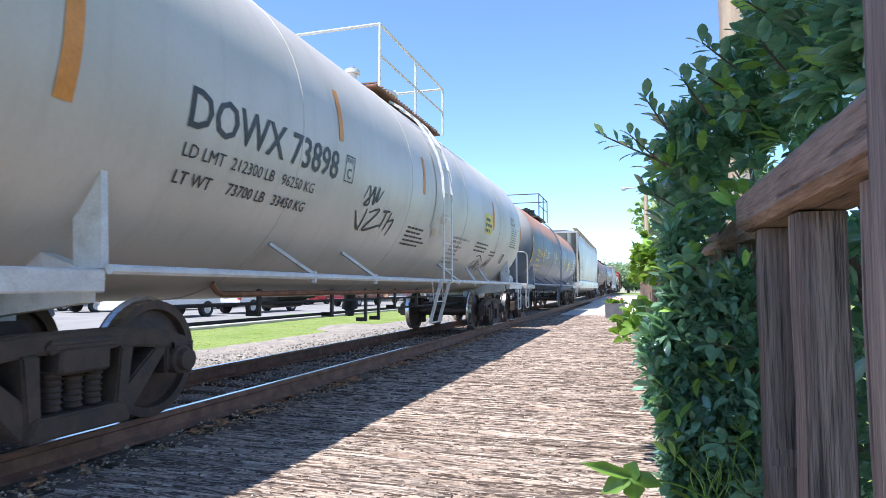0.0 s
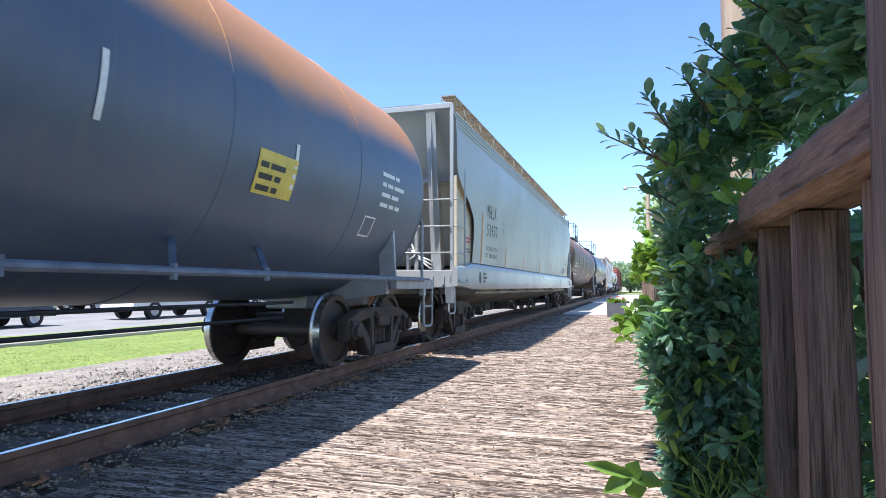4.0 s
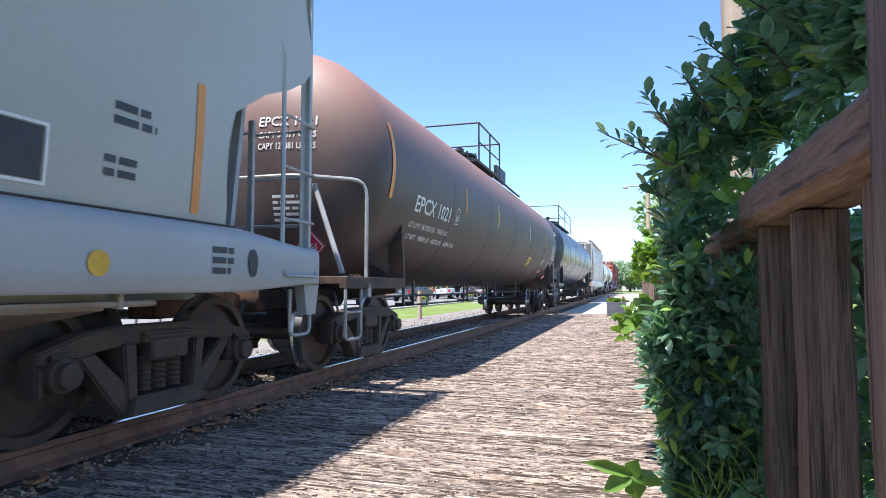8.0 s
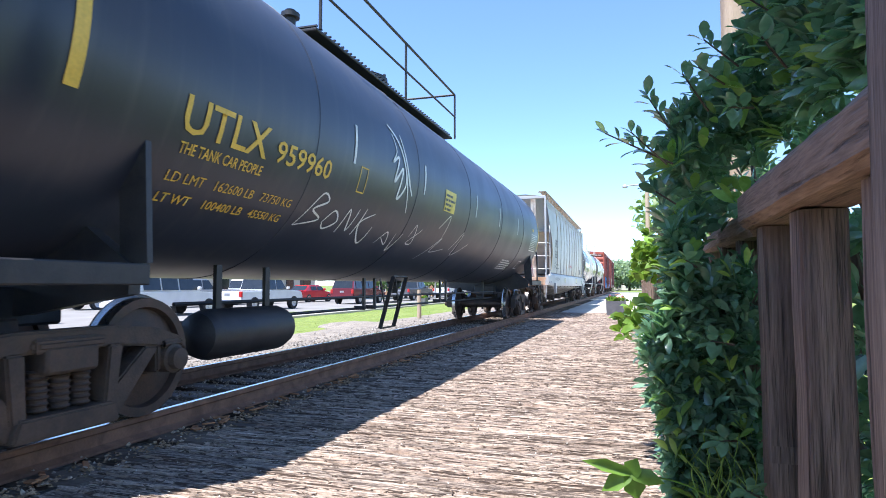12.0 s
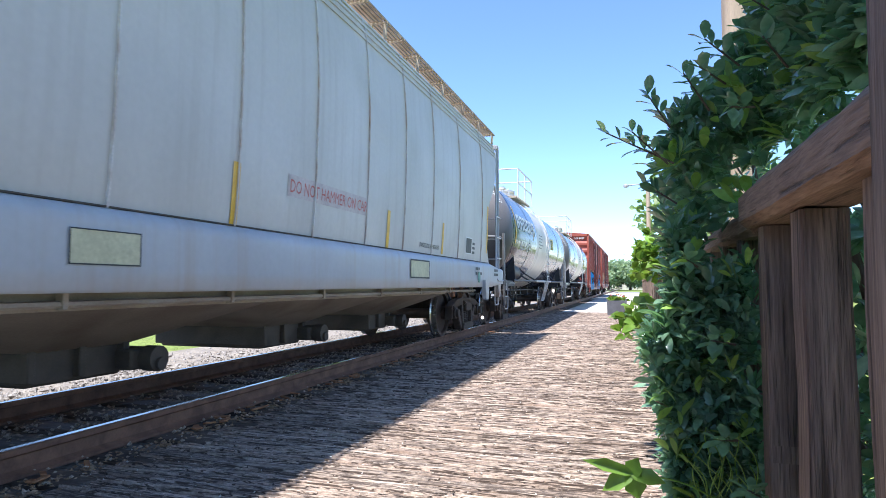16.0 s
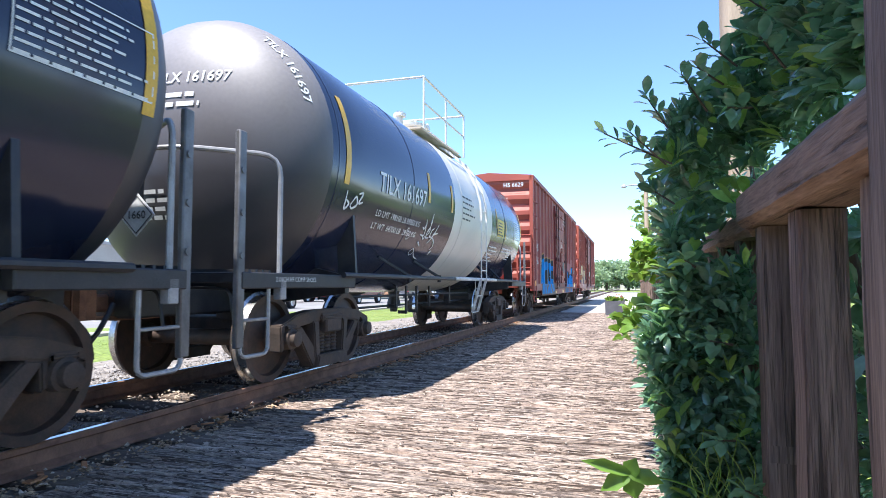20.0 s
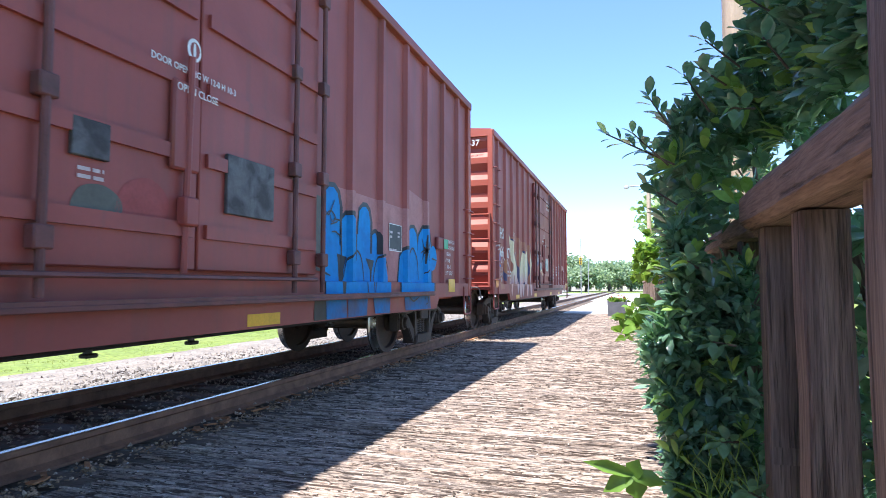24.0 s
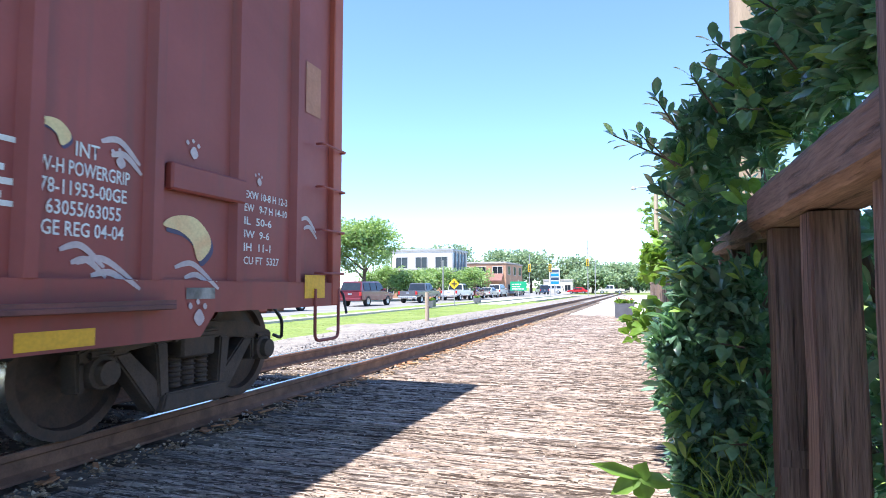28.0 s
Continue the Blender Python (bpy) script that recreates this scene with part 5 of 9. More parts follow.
def hopper_car(place, half, bogie, paint, frame_paint, label, bays, ribs, rusty):
    c = car("hopper_car", place, label=label, category="hopper car", group="freight train cars")
    for y in bogie:
        truck(c, y)
    # rounded body: half width and end by height
    rows = BODY if rusty else BODY_FULL
    bm = bmesh.new()
    # the side sheets stand out as wings beyond the sloping end sheets
    rings = [[bm.verts.new((sx * (w - i * 0.03), sy * (half - (g if i else e)), z)) for sx, sy, i in ((1, -1, 1), (1, -1, 0), (1, 1, 0), (1, 1, 1), (-1, 1, 1), (-1, 1, 0), (-1, -1, 0), (-1, -1, 1))] for z, w, e, g in rows]
    for a, b in zip(rings, rings[1:]):
        for k in range(8):
            bm.faces.new((a[k], a[(k + 1) % 8], b[(k + 1) % 8], b[k]))
    bm.faces.new(rings[-1])
    bm.faces.new(rings[0][::-1])
    body = part("body", bm, paint, c, smooth=True)
    for y in ribs:
        pts = [(w + 0.008, z) for z, w, e, _ in rows if abs(y) < half - e][:13]
        for s in (-1, 1):
            bm = bmesh.new()
            for (w0, z0), (w1, z1) in zip(pts, pts[1:]):
                beam(bm, (s * w0, y, z0), (s * w1, y, z1), 0.014, 0.02)
            part("side_rib", bm, "rust_white" if rusty else paint, body)
    # side sill, with its lower flange
    for s in (-1, 1):
        bm = bmesh.new()
        section = [(1.49, 1.462), (1.52, 1.455), (1.555, 1.43), (1.574, 1.395), (1.58, 1.35), (1.58, 1.30), (1.581, 1.1), (1.58, 0.985), (1.565, 0.965), (1.44, 0.965), (1.44, 1.2), (1.49, 1.3)]
        rings = []
        for y, k, low in ((-half, 0.70, 0.06), (-half + 0.25, 0.70, 0.06), (-half + 1.15, 1.0, 0.0), (half - 1.15, 1.0, 0.0), (half - 0.25, 0.70, 0.06), (half, 0.70, 0.06)):
            rings.append([bm.verts.new((s * px, y, 0.965 + low + (pz - 0.965) * k)) for px, pz in section])
        for p, q in zip(rings, rings[1:]):
            for i in range(len(section)):
                bm.faces.new((p[i], p[(i + 1) % len(section)], q[(i + 1) % len(section)], q[i]))
        bm.faces.new(rings[0])
        bm.faces.new(rings[-1][::-1])
        part("side_sill", bm, frame_paint, c, smooth=True)
        # dark strip: the body lip's shadow, painted in along with sill grime
        part("sill_seam", box(bmesh.new(), s * 1.485, s * 1.508, -half + 1.2, half - 1.2, 1.463, 1.474), "truck", c, "dark strip for lip shadow and grime above the sill")
        bm = bmesh.new()
        pipe(bm, [(s * 1.40, -half + 1.9, 0.90), (s * 1.40, half - 1.9, 0.90)], 0.022)
        for k in range(9):
            y = -half + 2.2 + (2 * half - 4.4) * k / 8
            box(bm, s * 1.37, s * 1.43, y - 0.02, y + 0.02, 0.87, 0.97, 0.004)
        part("air_line", bm, "bay_brown", c, "dusty pipe clipped under the side sill", smooth=True)
    for s in (-1, 1):
        for k in range(4):
            z = 3.86 + 0.085 * k
            x = float(np.interp(z, [q[0] for q in rows], [q[1] for q in rows]))
            bm = bmesh.new()
            box(bm, s * (x - 0.02), s * (x + 0.014), -half + 0.38, half - 0.38, z, z + 0.022)
            part("roof_ridge", bm, paint, body)
        bm = bmesh.new()
        for k in range(5):
            y = s * (1.22 + 0.055 * k)
            box(bm, y - 0.016, y + 0.016, -half + 0.25, half - 0.25, 4.40, 4.425)
        for k in range(int(half * 2 / 0.62)):
            yy = -half + 0.4 + k * 0.62
            beam(bm, (s * 1.16, yy, 4.39), (s * 1.47, yy, 4.39), 0.03, 0.02)
            if k % 2:
                beam(bm, (s * 1.24, yy, 4.24), (s * 1.24, yy, 4.39), 0.03, 0.05)
                beam(bm, (s * 1.42, yy, 4.14), (s * 1.44, yy, 4.39), 0.02, 0.05)
        part("running_board", bm, "weathered_grate", c, "tan slatted walkway along the roof edge")
    for k in range(5):
        bm = bmesh.new()
        y = -half * 0.72 + k * half * 0.36
        turned(bm, [(4.30, 0.34), (4.42, 0.34), (4.44, 0.36), (4.48, 0.3)], 18, "z", (0, y, 0))
        part("roof_hatch", bm, paint, c, smooth=True)
    # hopper bays
    mid = 0.86
    for y, w, long, wide, end in bays:
        bm = bmesh.new()
        a = [bm.verts.new(p) for p in ((1.42, y - w, 1.40), (1.42, y + w, 1.40), (-1.42, y + w, 1.40), (-1.42, y - w, 1.40))]
        m = [bm.verts.new(p) for p in ((1.34, y - w, mid), (1.34, y + w, mid), (-1.34, y + w, mid), (-1.34, y - w, mid))]
        b = [bm.verts.new(p) for p in ((wide + 0.06, y - long, 0.56), (wide + 0.06, y + long, 0.56), (-wide - 0.06, y + long, 0.56), (-wide - 0.06, y - long, 0.56))]
        for p, q in ((a, m), (m, b)):
            for i in range(4):
                bm.faces.new((p[i], p[(i + 1) % 4], q[(i + 1) % 4], q[i]))
        bm.faces.new(b)
        h = part("hopper_bay", bm, "bay_brown", c, smooth=True)
        bm = bmesh.new()
        box(bm, -wide - 0.03, wide + 0.03, y - long + 0.02, y + long - 0.02, 0.33, 0.58, 0.02)
        for k in range(3):
            box(bm, -wide - 0.09, wide + 0.09, y - long + (2 * long - 0.06) * k / 2, y - long + 0.06 + (2 * long - 0.06) * k / 2, 0.36, 0.62, 0.01)
        rod(bm, (-0.95, y + end, 0.40), (0.95, y + end, 0.40), 0.05, 10)
        box(bm, -0.5, 0.5, y + end - 0.12, y + end + 0.12, 0.34, 0.56, 0.02)
        rod(bm, (0.80, y + end, 0.44), (0.92, y + end, 0.44), 0.10, 16)
        box(bm, 0.3, 0.8, y + end - 0.16, y + end + 0.10, 0.36, 0.52, 0.02)
        part("outlet_gate", bm, "bay_dark", h, smooth=True)
    bm = bmesh.new()
    box(bm, -0.25, 0.25, -half + 0.1, half - 0.1, 0.88, 1.2)
    part("centre_sill", bm, frame_paint, c)
    for s in (-1, 1):
        y = s * half
        coupler(c, y + s * 0.45, s)
        old = "rust_white" if rusty else frame_paint
        bm = bmesh.new()
        box(bm, -1.5, 1.5, y - s * 0.12, y, 1.0, 1.30, 0.01)
        box(bm, -1.45, 1.45, y - s * 1.3, y - s * 0.1, 1.24, 1.28)
        for k in range(14):
            box(bm, -1.3 + 0.2 * k, -1.25 + 0.2 * k, y, y + s * 0.02, 1.05, 1.2)
        part("end_sill", bm, "rust_deck" if rusty else frame_paint, c, "rust-stained end platform" if rusty else "", smooth=True)
        bm = bmesh.new()
        box(bm, -1.48, 1.48, y - s * 0.14, y - s * 0.02, 4.12, 4.22, 0.008)
        part("top_beam", bm, frame_paint, c)
        bm = bmesh.new()
        box(bm, -1.5, 1.5, y - s * 1.02, y - s * 0.84, 2.98, 3.06, 0.01)
        part("slope_beam", bm, frame_paint, c)
        for x in (-1, 1):
            bm = bmesh.new()
            box(bm, x * 1.44, x * 1.50, y - s * 0.07, y - s * 0.02, 1.0, 4.2, 0.006)
            box(bm, x * 1.44, x * 1.452, y - s * 0.14, y - s * 0.02, 1.0, 4.2, 0.004)
            part("corner_post", bm, frame_paint, c, smooth=True)
            # tapered brace from the sill to the roof's end
            bm = bmesh.new()
            prism(bm, [(y - s * 1.15, 1.28), (y - s * 0.7, 1.28), (y - s * 0.42, 2.4), (y - s * 0.30, 4.15), (y - s * 0.42, 4.15), (y - s * 0.95, 2.6)], x * 0.98, x * 1.0)
            prism(bm, [(y - s * 0.72, 1.28), (y - s * 0.66, 1.28), (y - s * 0.30, 4.15), (y - s * 0.34, 4.15)], x * 0.9, x * 1.08)
            part("end_brace", bm, old, c)
            # two-sided corner ladder: rungs to an inner stile and to a stile on the car's side
            bm = bmesh.new()
            box(bm, x * 0.80, x * 0.86, y - s * 0.06, y - s * 0.01, 1.28, 2.66, 0.006)
            part("end_stile", bm, "rust_steel" if rusty else "grey_steel", c, "rusty inner stile" if rusty else "")
            for z in (1.6, 2.06, 2.52):
                part("rung", rod(bmesh.new(), (x * 0.83, y + s * 0.01, z), (x * 1.46, y + s * 0.01, z), 0.014, 6), "white_steel" if rusty else "grey_steel", c, smooth=True)
                part("rung", pipe(bmesh.new(), [(x * 1.5, y - s * 0.06, z), (x * 1.55, y - s * 0.06, z), (x * 1.55, y - s * 0.6, z)], 0.013), "white_steel" if rusty else "grey_steel", c, smooth=True)
            bm = bmesh.new()
            pipe(bm, [(x * 1.55, y - s * 0.6, 1.15), (x * 1.55, y - s * 0.6, 3.05), (x * 1.52, y - s * 0.68, 3.2)], 0.02)
            part("side_stile", bm, frame_paint, c, smooth=True)
            bm = bmesh.new()
            pipe(bm, [(x * 1.55, y - s * 0.08, 1.2), (x * 1.6, y - s * 0.08, 1.1), (x * 1.6, y - s * 0.62, 1.1), (x * 1.55, y - s * 0.62, 1.2)], 0.014)
            part("grab_iron", bm, frame_paint, c, smooth=True)
            bm = bmesh.new()
            prism(bm, [(y + s * 0.14, 1.02), (y - s * 0.14, 1.02), (y - s * 0.08, 0.74), (y + s * 0.08, 0.74)], x * 1.40, x * 1.5)
            pipe(bm, [(x * 1.45, y + s * 0.06, 0.76), (x * 1.45, y + s * 0.06, 0.56), (x * 1.45, y - s * 0.3, 0.56), (x * 1.45, y - s * 0.3, 0.98)], 0.016)
            part("corner_step", bm, old, c, "corner bracket with a hanging step", smooth=True)
        for z in (1.6, 2.56):
            part("hand_rail", pipe(bmesh.new(), [(-0.83, y + s * 0.01, z), (-0.7, y + s * 0.06, z), (0.7, y + s * 0.06, z), (0.83, y + s * 0.01, z)], 0.015), "white_steel" if rusty else "grey_steel", c, smooth=True)
        bm = bmesh.new()
        rod(bm, (-0.5, y - s * 1.05, 2.0), (0.4, y - s * 1.05, 2.0), 0.17, 14)
        for x in (-0.4, 0.3):
            box(bm, x - 0.03, x + 0.03, y - s * 1.1, y - s * 1.0, 1.28, 1.9, 0.01)
        part("air_tank", bm, frame_paint, c, smooth=True)
        for k in range(3):
            part("air_pipe", pipe(bmesh.new(), [(0.35, y - s * 1.0, 1.95 - 0.2 * k), (0.6, y - s * 0.6, 1.6), (0.9, y - s * 0.5, 1.5 - 0.07 * k), (0.95, y - s * 1.2, 1.4 - 0.04 * k)], 0.016), "white_steel", c, smooth=True)
    brake_wheel(c, 0.35, half - 0.25, 1.95, "grey_steel")
    return c


M["bay_brown"] = material("dusty_brown_hopper_bay", (0.42, 0.37, 0.32), (0.27, 0.21, 0.17), 0.65, scale=1.5, bump=0.1)
# Darker brown than the bays, for the outlets.
M["bay_dark"] = material("oily_brown_outlet", (0.10, 0.080, 0.062), (0.055, 0.045, 0.038), 0.7, scale=3, bump=0.2)
M["rust_deck"] = material("rust_stained_sill", (0.45, 0.24, 0.13), (0.60, 0.46, 0.36), 0.7, scale=3, bump=0.3)
M["rust_white"] = material("rust_stained_white", (0.62, 0.58, 0.54), (0.36, 0.20, 0.12), 0.6, scale=2.5, bump=0.2, spread=(0.42, 0.75))
M["weathered_grate"] = material("tan_grating", (0.42, 0.34, 0.25), (0.30, 0.21, 0.14), 0.7, scale=3)
M["sill_blue"] = material("pale_blue_sill", (0.37, 0.375, 0.37), (0.33, 0.335, 0.33), 0.33, scale=0.8, fine=20, vary=0.03, bump=0.03, streak=((0.40, 0.38, 0.36), 0.3))
M["sill_grey"] = material("pale_grey_sill", (0.46, 0.465, 0.475), (0.40, 0.40, 0.41), 0.42, scale=0.8, fine=20, vary=0.03, bump=0.03, streak=((0.40, 0.33, 0.28), 0.5))
M["green_dot"] = plain("green_sticker", (0.05, 0.25, 0.20), 0.4)


def hopper_print():
    h = hopper_car(-77.45, 9.9, (-8.05, 8.5), "hopper_blue", "sill_blue", "smooth pale blue-grey covered hopper car, black stencils, orange stripes", ((-5.9, 1.7, 0.4, 0.3, 0.4), (-1.95, 1.9, 1.0, 0.3, 0.58), (1.7, 1.75, 1.0, 0.3, 0.58), (5.75, 1.9, 1.0, 0.3, 0.58)), (), False)
    X = 1.565

    zs, xs = [q[0] for q in BODY], [q[1] for q in BODY]

    def w(y, z, proud=0.006):
        """Lay a flat bmesh on the car's bulging side."""
        def lay(bm):
            for i in range(1, 9):
                bmesh.ops.bisect_plane(bm, geom=bm.verts[:] + bm.edges[:] + bm.faces[:], plane_co=(0, 0.12 * i, 0), plane_no=(0, 1, 0))
            for v in bm.verts:
                v.co = (float(np.interp(z + v.co.y, zs, xs)) + proud, y + v.co.x, z + v.co.y)
            return bm
        return lay
    text_on(h, fit("M B L X", 0.84, 0.27), "letter_black", w(-7.48, 2.47))
    text_on(h, fit("5 3 9 7 7", 0.98, 0.27), "letter_black", w(-7.5, 2.08))
    text_on(h, fit("LD LMT  218400 LBS   99 050 KGS", 1.12, 0.09), "letter_black", w(-7.55, 1.78))
    text_on(h, fit("LT WT     67600 LBS   30 650 KGS", 1.1, 0.09), "letter_black", w(-7.58, 1.63))
    text_on(h, outline_box(0.16, 0.24, 0.012), "letter_black", w(-5.92, 2.25), "plate_frame")
    text_on(h, fit("C", 0.07, 0.09), "letter_black", w(-5.88, 2.29))
    for y, z, hh in ((-7.95, 1.5, 0.98), (-5.5, 1.5, 0.45), (-3.05, 1.5, 0.3), (0.0, 1.47, 0.46), (2.88, 1.48, 0.42), (8.2, 1.52, 0.92)):
        text_on(h, sheet(0.08, hh), "orange", w(y, z), "reflector", "upright orange stripe")
    text_on(h, sheet(0.42, 0.28), "letter_black", w(6.64, 1.56), "consolidated_stencil")
    text_on(h, outline_box(0.48, 0.33, 0.018), "letter_white", w(6.61, 1.535, 0.009), "stencil_frame")
    text_on(h, bars(2, 0.4, 0.17, 0.55, 3), "letter_black", w(7.5, 1.98), "small_print")
    text_on(h, bars(2, 0.36, 0.16, 0.55, 4), "letter_black", w(7.45, 1.66), "small_print")
    text_on(h, bars(2, 0.35, 0.15, 0.55, 5), "letter_black", w(6.0, 1.6), "small_print")
    S = 1.588
    for y, n in ((4.0, 1), (5.15, 3), (8.35, 3), (-8.05, 3)):
        text_on(h, bars(n, 0.3, 0.075 * n, 0.6, n + int(y)), "letter_black", lambda bm, y=y: on_wall(bm, y, 1.1, S), "small_print")
    # a flat black disc stands for the slot's dark hole; none is cut
    bm = bmesh.new()
    prism(bm, [(8.83 + 0.06 * math.cos(t), 1.19 + 0.11 * math.sin(t)) for t in (math.tau * k / 16 for k in range(16))], S - 0.001, S + 0.004)
    part("sill_slot", bm, "letter_black", h, "flat black oval standing for a slot in the sill")
    bm = bmesh.new()
    prism(bm, [(7.37 + 0.075 * math.cos(t), 1.14 + 0.075 * math.sin(t)) for t in (math.tau * k / 20 for k in range(20))], S - 0.001, S + 0.003)
    part("sticker", bm, "yellow", h, "round yellow sticker")
    # beige inner panel seen behind the curved edge of the side sheet
    bm = bmesh.new()
    box(bm, 1.40, 1.46, -9.5, -8.2, 1.3, 3.0, 0.01)
    panel = part("end_panel", bm, "emblem", h, "beige panel inside the end recess")
    part("red_print", on_wall(bars(2, 0.42, 0.14, 0.5, 2), -8.95, 1.84, 1.464), "placard_red", panel)
    part("small_print", on_wall(bars(2, 0.4, 0.1, 0.5, 3), -8.93, 1.66, 1.464), "letter_black", panel)
    bm = bmesh.new()
    prism(bm, [(-8.3 + 0.06 * math.cos(t), 1.19 + 0.11 * math.sin(t)) for t in (math.tau * k / 16 for k in range(16))], S - 0.001, S + 0.004)
    part("sill_slot", bm, "letter_black", h, "flat black oval standing for a slot in the sill")

    g = hopper_car(-18.28, 8.17, (-6.85, 6.85), "hopper_grey", "sill_grey", "light grey covered hopper car with ribbed rounded sides, rust streaks", ((-4.75, 1.05, 0.4, 0.62, 0.5), (-2.2, 1.34, 0.42, 0.62, 0.5), (0.45, 1.31, 0.42, 0.62, 0.5), (3.1, 1.34, 0.42, 0.62, 0.5)), (-5.2, -4.0, -2.8, -1.6, -0.4, 0.8, 2.0, 3.2, 4.65, 6.3), True)
    text_on(g, fit("BPRX", 0.85, 0.29), "letter_black", w(-5.9, 2.5))
    text_on(g, fit("5655", 0.8, 0.29), "letter_black", w(-6.0, 2.08))
    text_on(g, fit("LD LMT", 0.5, 0.1), "letter_black", w(-6.05, 1.85))
    text_on(g, fit("LT WT", 0.42, 0.1), "letter_black", w(-6.05, 1.68))
    text_on(g, bars(2, 1.0, 0.28, 0.4, 4), "letter_black", w(-5.45, 1.66), "small_print")
    text_on(g, fit("STAINLESS STEEL HOPPER RIVETS", 0.9, 0.065), "letter_black", w(2.66, 1.56))
    text_on(g, sheet(1.72, 0.2), "hammer_ghost", w(-0.88, 1.80, 0.004), "buffed_patch", "pale pink patch behind the red words")
    text_on(g, fit("DO NOT HAMMER ON CAR", 1.64, 0.12), "hammer_red", w(-0.84, 1.84))
    for y, z, hh in ((-6.95, 1.58, 0.85), (-1.66, 1.46, 0.5), (1.42, 1.46, 0.48), (3.7, 1.5, 0.5), (6.74, 1.66, 0.98)):
        text_on(g, sheet(0.09, hh), "yellow", w(y, z), "reflector", "upright yellow stripe")
    text_on(g, sheet(0.38, 0.27), "letter_black", w(5.17, 1.6), "consolidated_stencil")
    text_on(g, outline_box(0.43, 0.31, 0.018), "letter_white", w(5.145, 1.58, 0.009), "stencil_frame")
    text_on(g, bars(3, 0.2, 0.25, 0.55, 5), "letter_black", w(5.62, 1.6), "small_print")
    text_on(g, fit("ACF CENTER FLOW", 1.3, 0.11), "letter_black", lambda bm: on_wall(bm, -6.3, 1.2, S))
    text_on(g, outline_box(0.5, 0.2, 0.008), "letter_black", lambda bm: on_wall(bm, -3.12, 1.12, S + 0.003), "label_frame")
    text_on(g, sheet(0.485, 0.185), "label_cream", lambda bm: on_wall(bm, -3.112, 1.128, S), "notice_label", "pale cream label")
    for y in (5.6, 7.2):
        text_on(g, bars(2, 0.5, 0.18, 0.6, int(y) + 9), "letter_black", lambda bm, y=y: on_wall(bm, y, 1.2, S), "small_print")
    bm = bmesh.new()
    prism(bm, [(5.87 + 0.10 * math.cos(t), 1.16 + 0.11 * math.sin(t)) for t in (math.tau * k / 20 for k in range(20))], S - 0.001, S + 0.003)
    part("sticker", bm, "green_dot", g, "round green sticker")
    text_on(g, outline_box(0.79, 0.26, 0.02), "letter_black", lambda bm: on_wall(bm, 2.08, 1.10, S + 0.003), "label_frame")
    text_on(g, sheet(0.75, 0.22), "label_cream", lambda bm: on_wall(bm, 2.1, 1.12, S), "notice_label", "pale yellow label")
    def slope(z0):
        def lay(bm):
            for v in bm.verts:
                v.co = (-0.3 + v.co.x, -8.17 + 0.66 + 0.5 * (3.7 - z0 - v.co.y) - 0.012, z0 + v.co.y)
            return bm
        return lay
    for y0, k in ((3.62, 0.1), (3.45, 0.13), (3.28, 0.1)):
        text_on(g, fit("36\" 1W CLASS C WHEELS" if k > 0.12 else "MINER TF-880", 0.95 if k > 0.12 else 0.55, 0.085), "letter_black", slope(y0))
    for y in (-6.5, 6.36):
        bm = bmesh.new()
        prism(bm, [(y - 0.17, 1.1), (y + 0.17, 1.1), (y + 0.1, 0.72), (y - 0.1, 0.72)], S - 0.03, S + 0.05)
        part("jack_pad", bm, "sill_grey", g)


M["label_cream"] = plain("cream_label", (0.60, 0.57, 0.36), 0.5)
M["emblem"] = plain("faded_beige_emblem", (0.60, 0.50, 0.36), 0.5)
M["hammer_ghost"] = plain("faded_pink_patch", (0.52, 0.44, 0.42), 0.5)
M["hammer_red"] = plain("red_stencil", (0.50, 0.12, 0.10), 0.5)
hopper_print()
# ---------------------------------------------------------------- boxcars
def curve_loop(pts, n=6):
    out = []
    for i in range(len(pts)):
        p0, p1, p2, p3 = (Vector((*pts[(i + k - 1) % len(pts)], 0)) for k in range(4))
        for k in range(n):
            t = k / n
            q = 0.5 * (2 * p1 + (p2 - p0) * t + (2 * p0 - 5 * p1 + 4 * p2 - p3) * t * t + (3 * p1 - p0 - 3 * p2 + p3) * t ** 3)
            out.append((q.x, q.y))
    return out


POSTS = [-2.77 - 0.86 * k for k in range(6)] + [2.58 + 0.86 * k for k in range(6)]


def on_side(bm, y, z, proud):
    """Lay a flat bmesh over the boxcar's side, its posts and sill."""
    cuts = [(p + d - y, (1, 0, 0)) for p in POSTS for d in (-0.075, -0.04, 0.04, 0.075)] + [(h - z, (0, 1, 0)) for h in (1.058, 1.064)]
    for at, n in cuts:
        bmesh.ops.bisect_plane(bm, geom=bm.verts[:] + bm.edges[:] + bm.faces[:], plane_co=tuple(at * q for q in n), plane_no=n)
    for v in bm.verts:
        a, h = y + v.co.x, z + v.co.y
        d = min(abs(a - p) for p in POSTS)
        x = 0.06 * max(0.0, min(1.0, (0.075 - d) / 0.035)) if h > 1.061 else 0.05
        v.co = (1.40 + x + proud, a, h)
    return bm


def blob(owner, pts, mat, y, z, x, name="graffiti", label="", round_off=True):
    """A filled sprayed shape on the car's side."""
    loop = curve_loop(pts) if round_off else pts
    bm = bmesh.new()
    f = bm.faces.new([bm.verts.new((a, b, 0)) for a, b in loop])
    bmesh.ops.triangulate(bm, faces=[f])
    return part(name, on_side(bm, y, z, x), mat, owner, label)


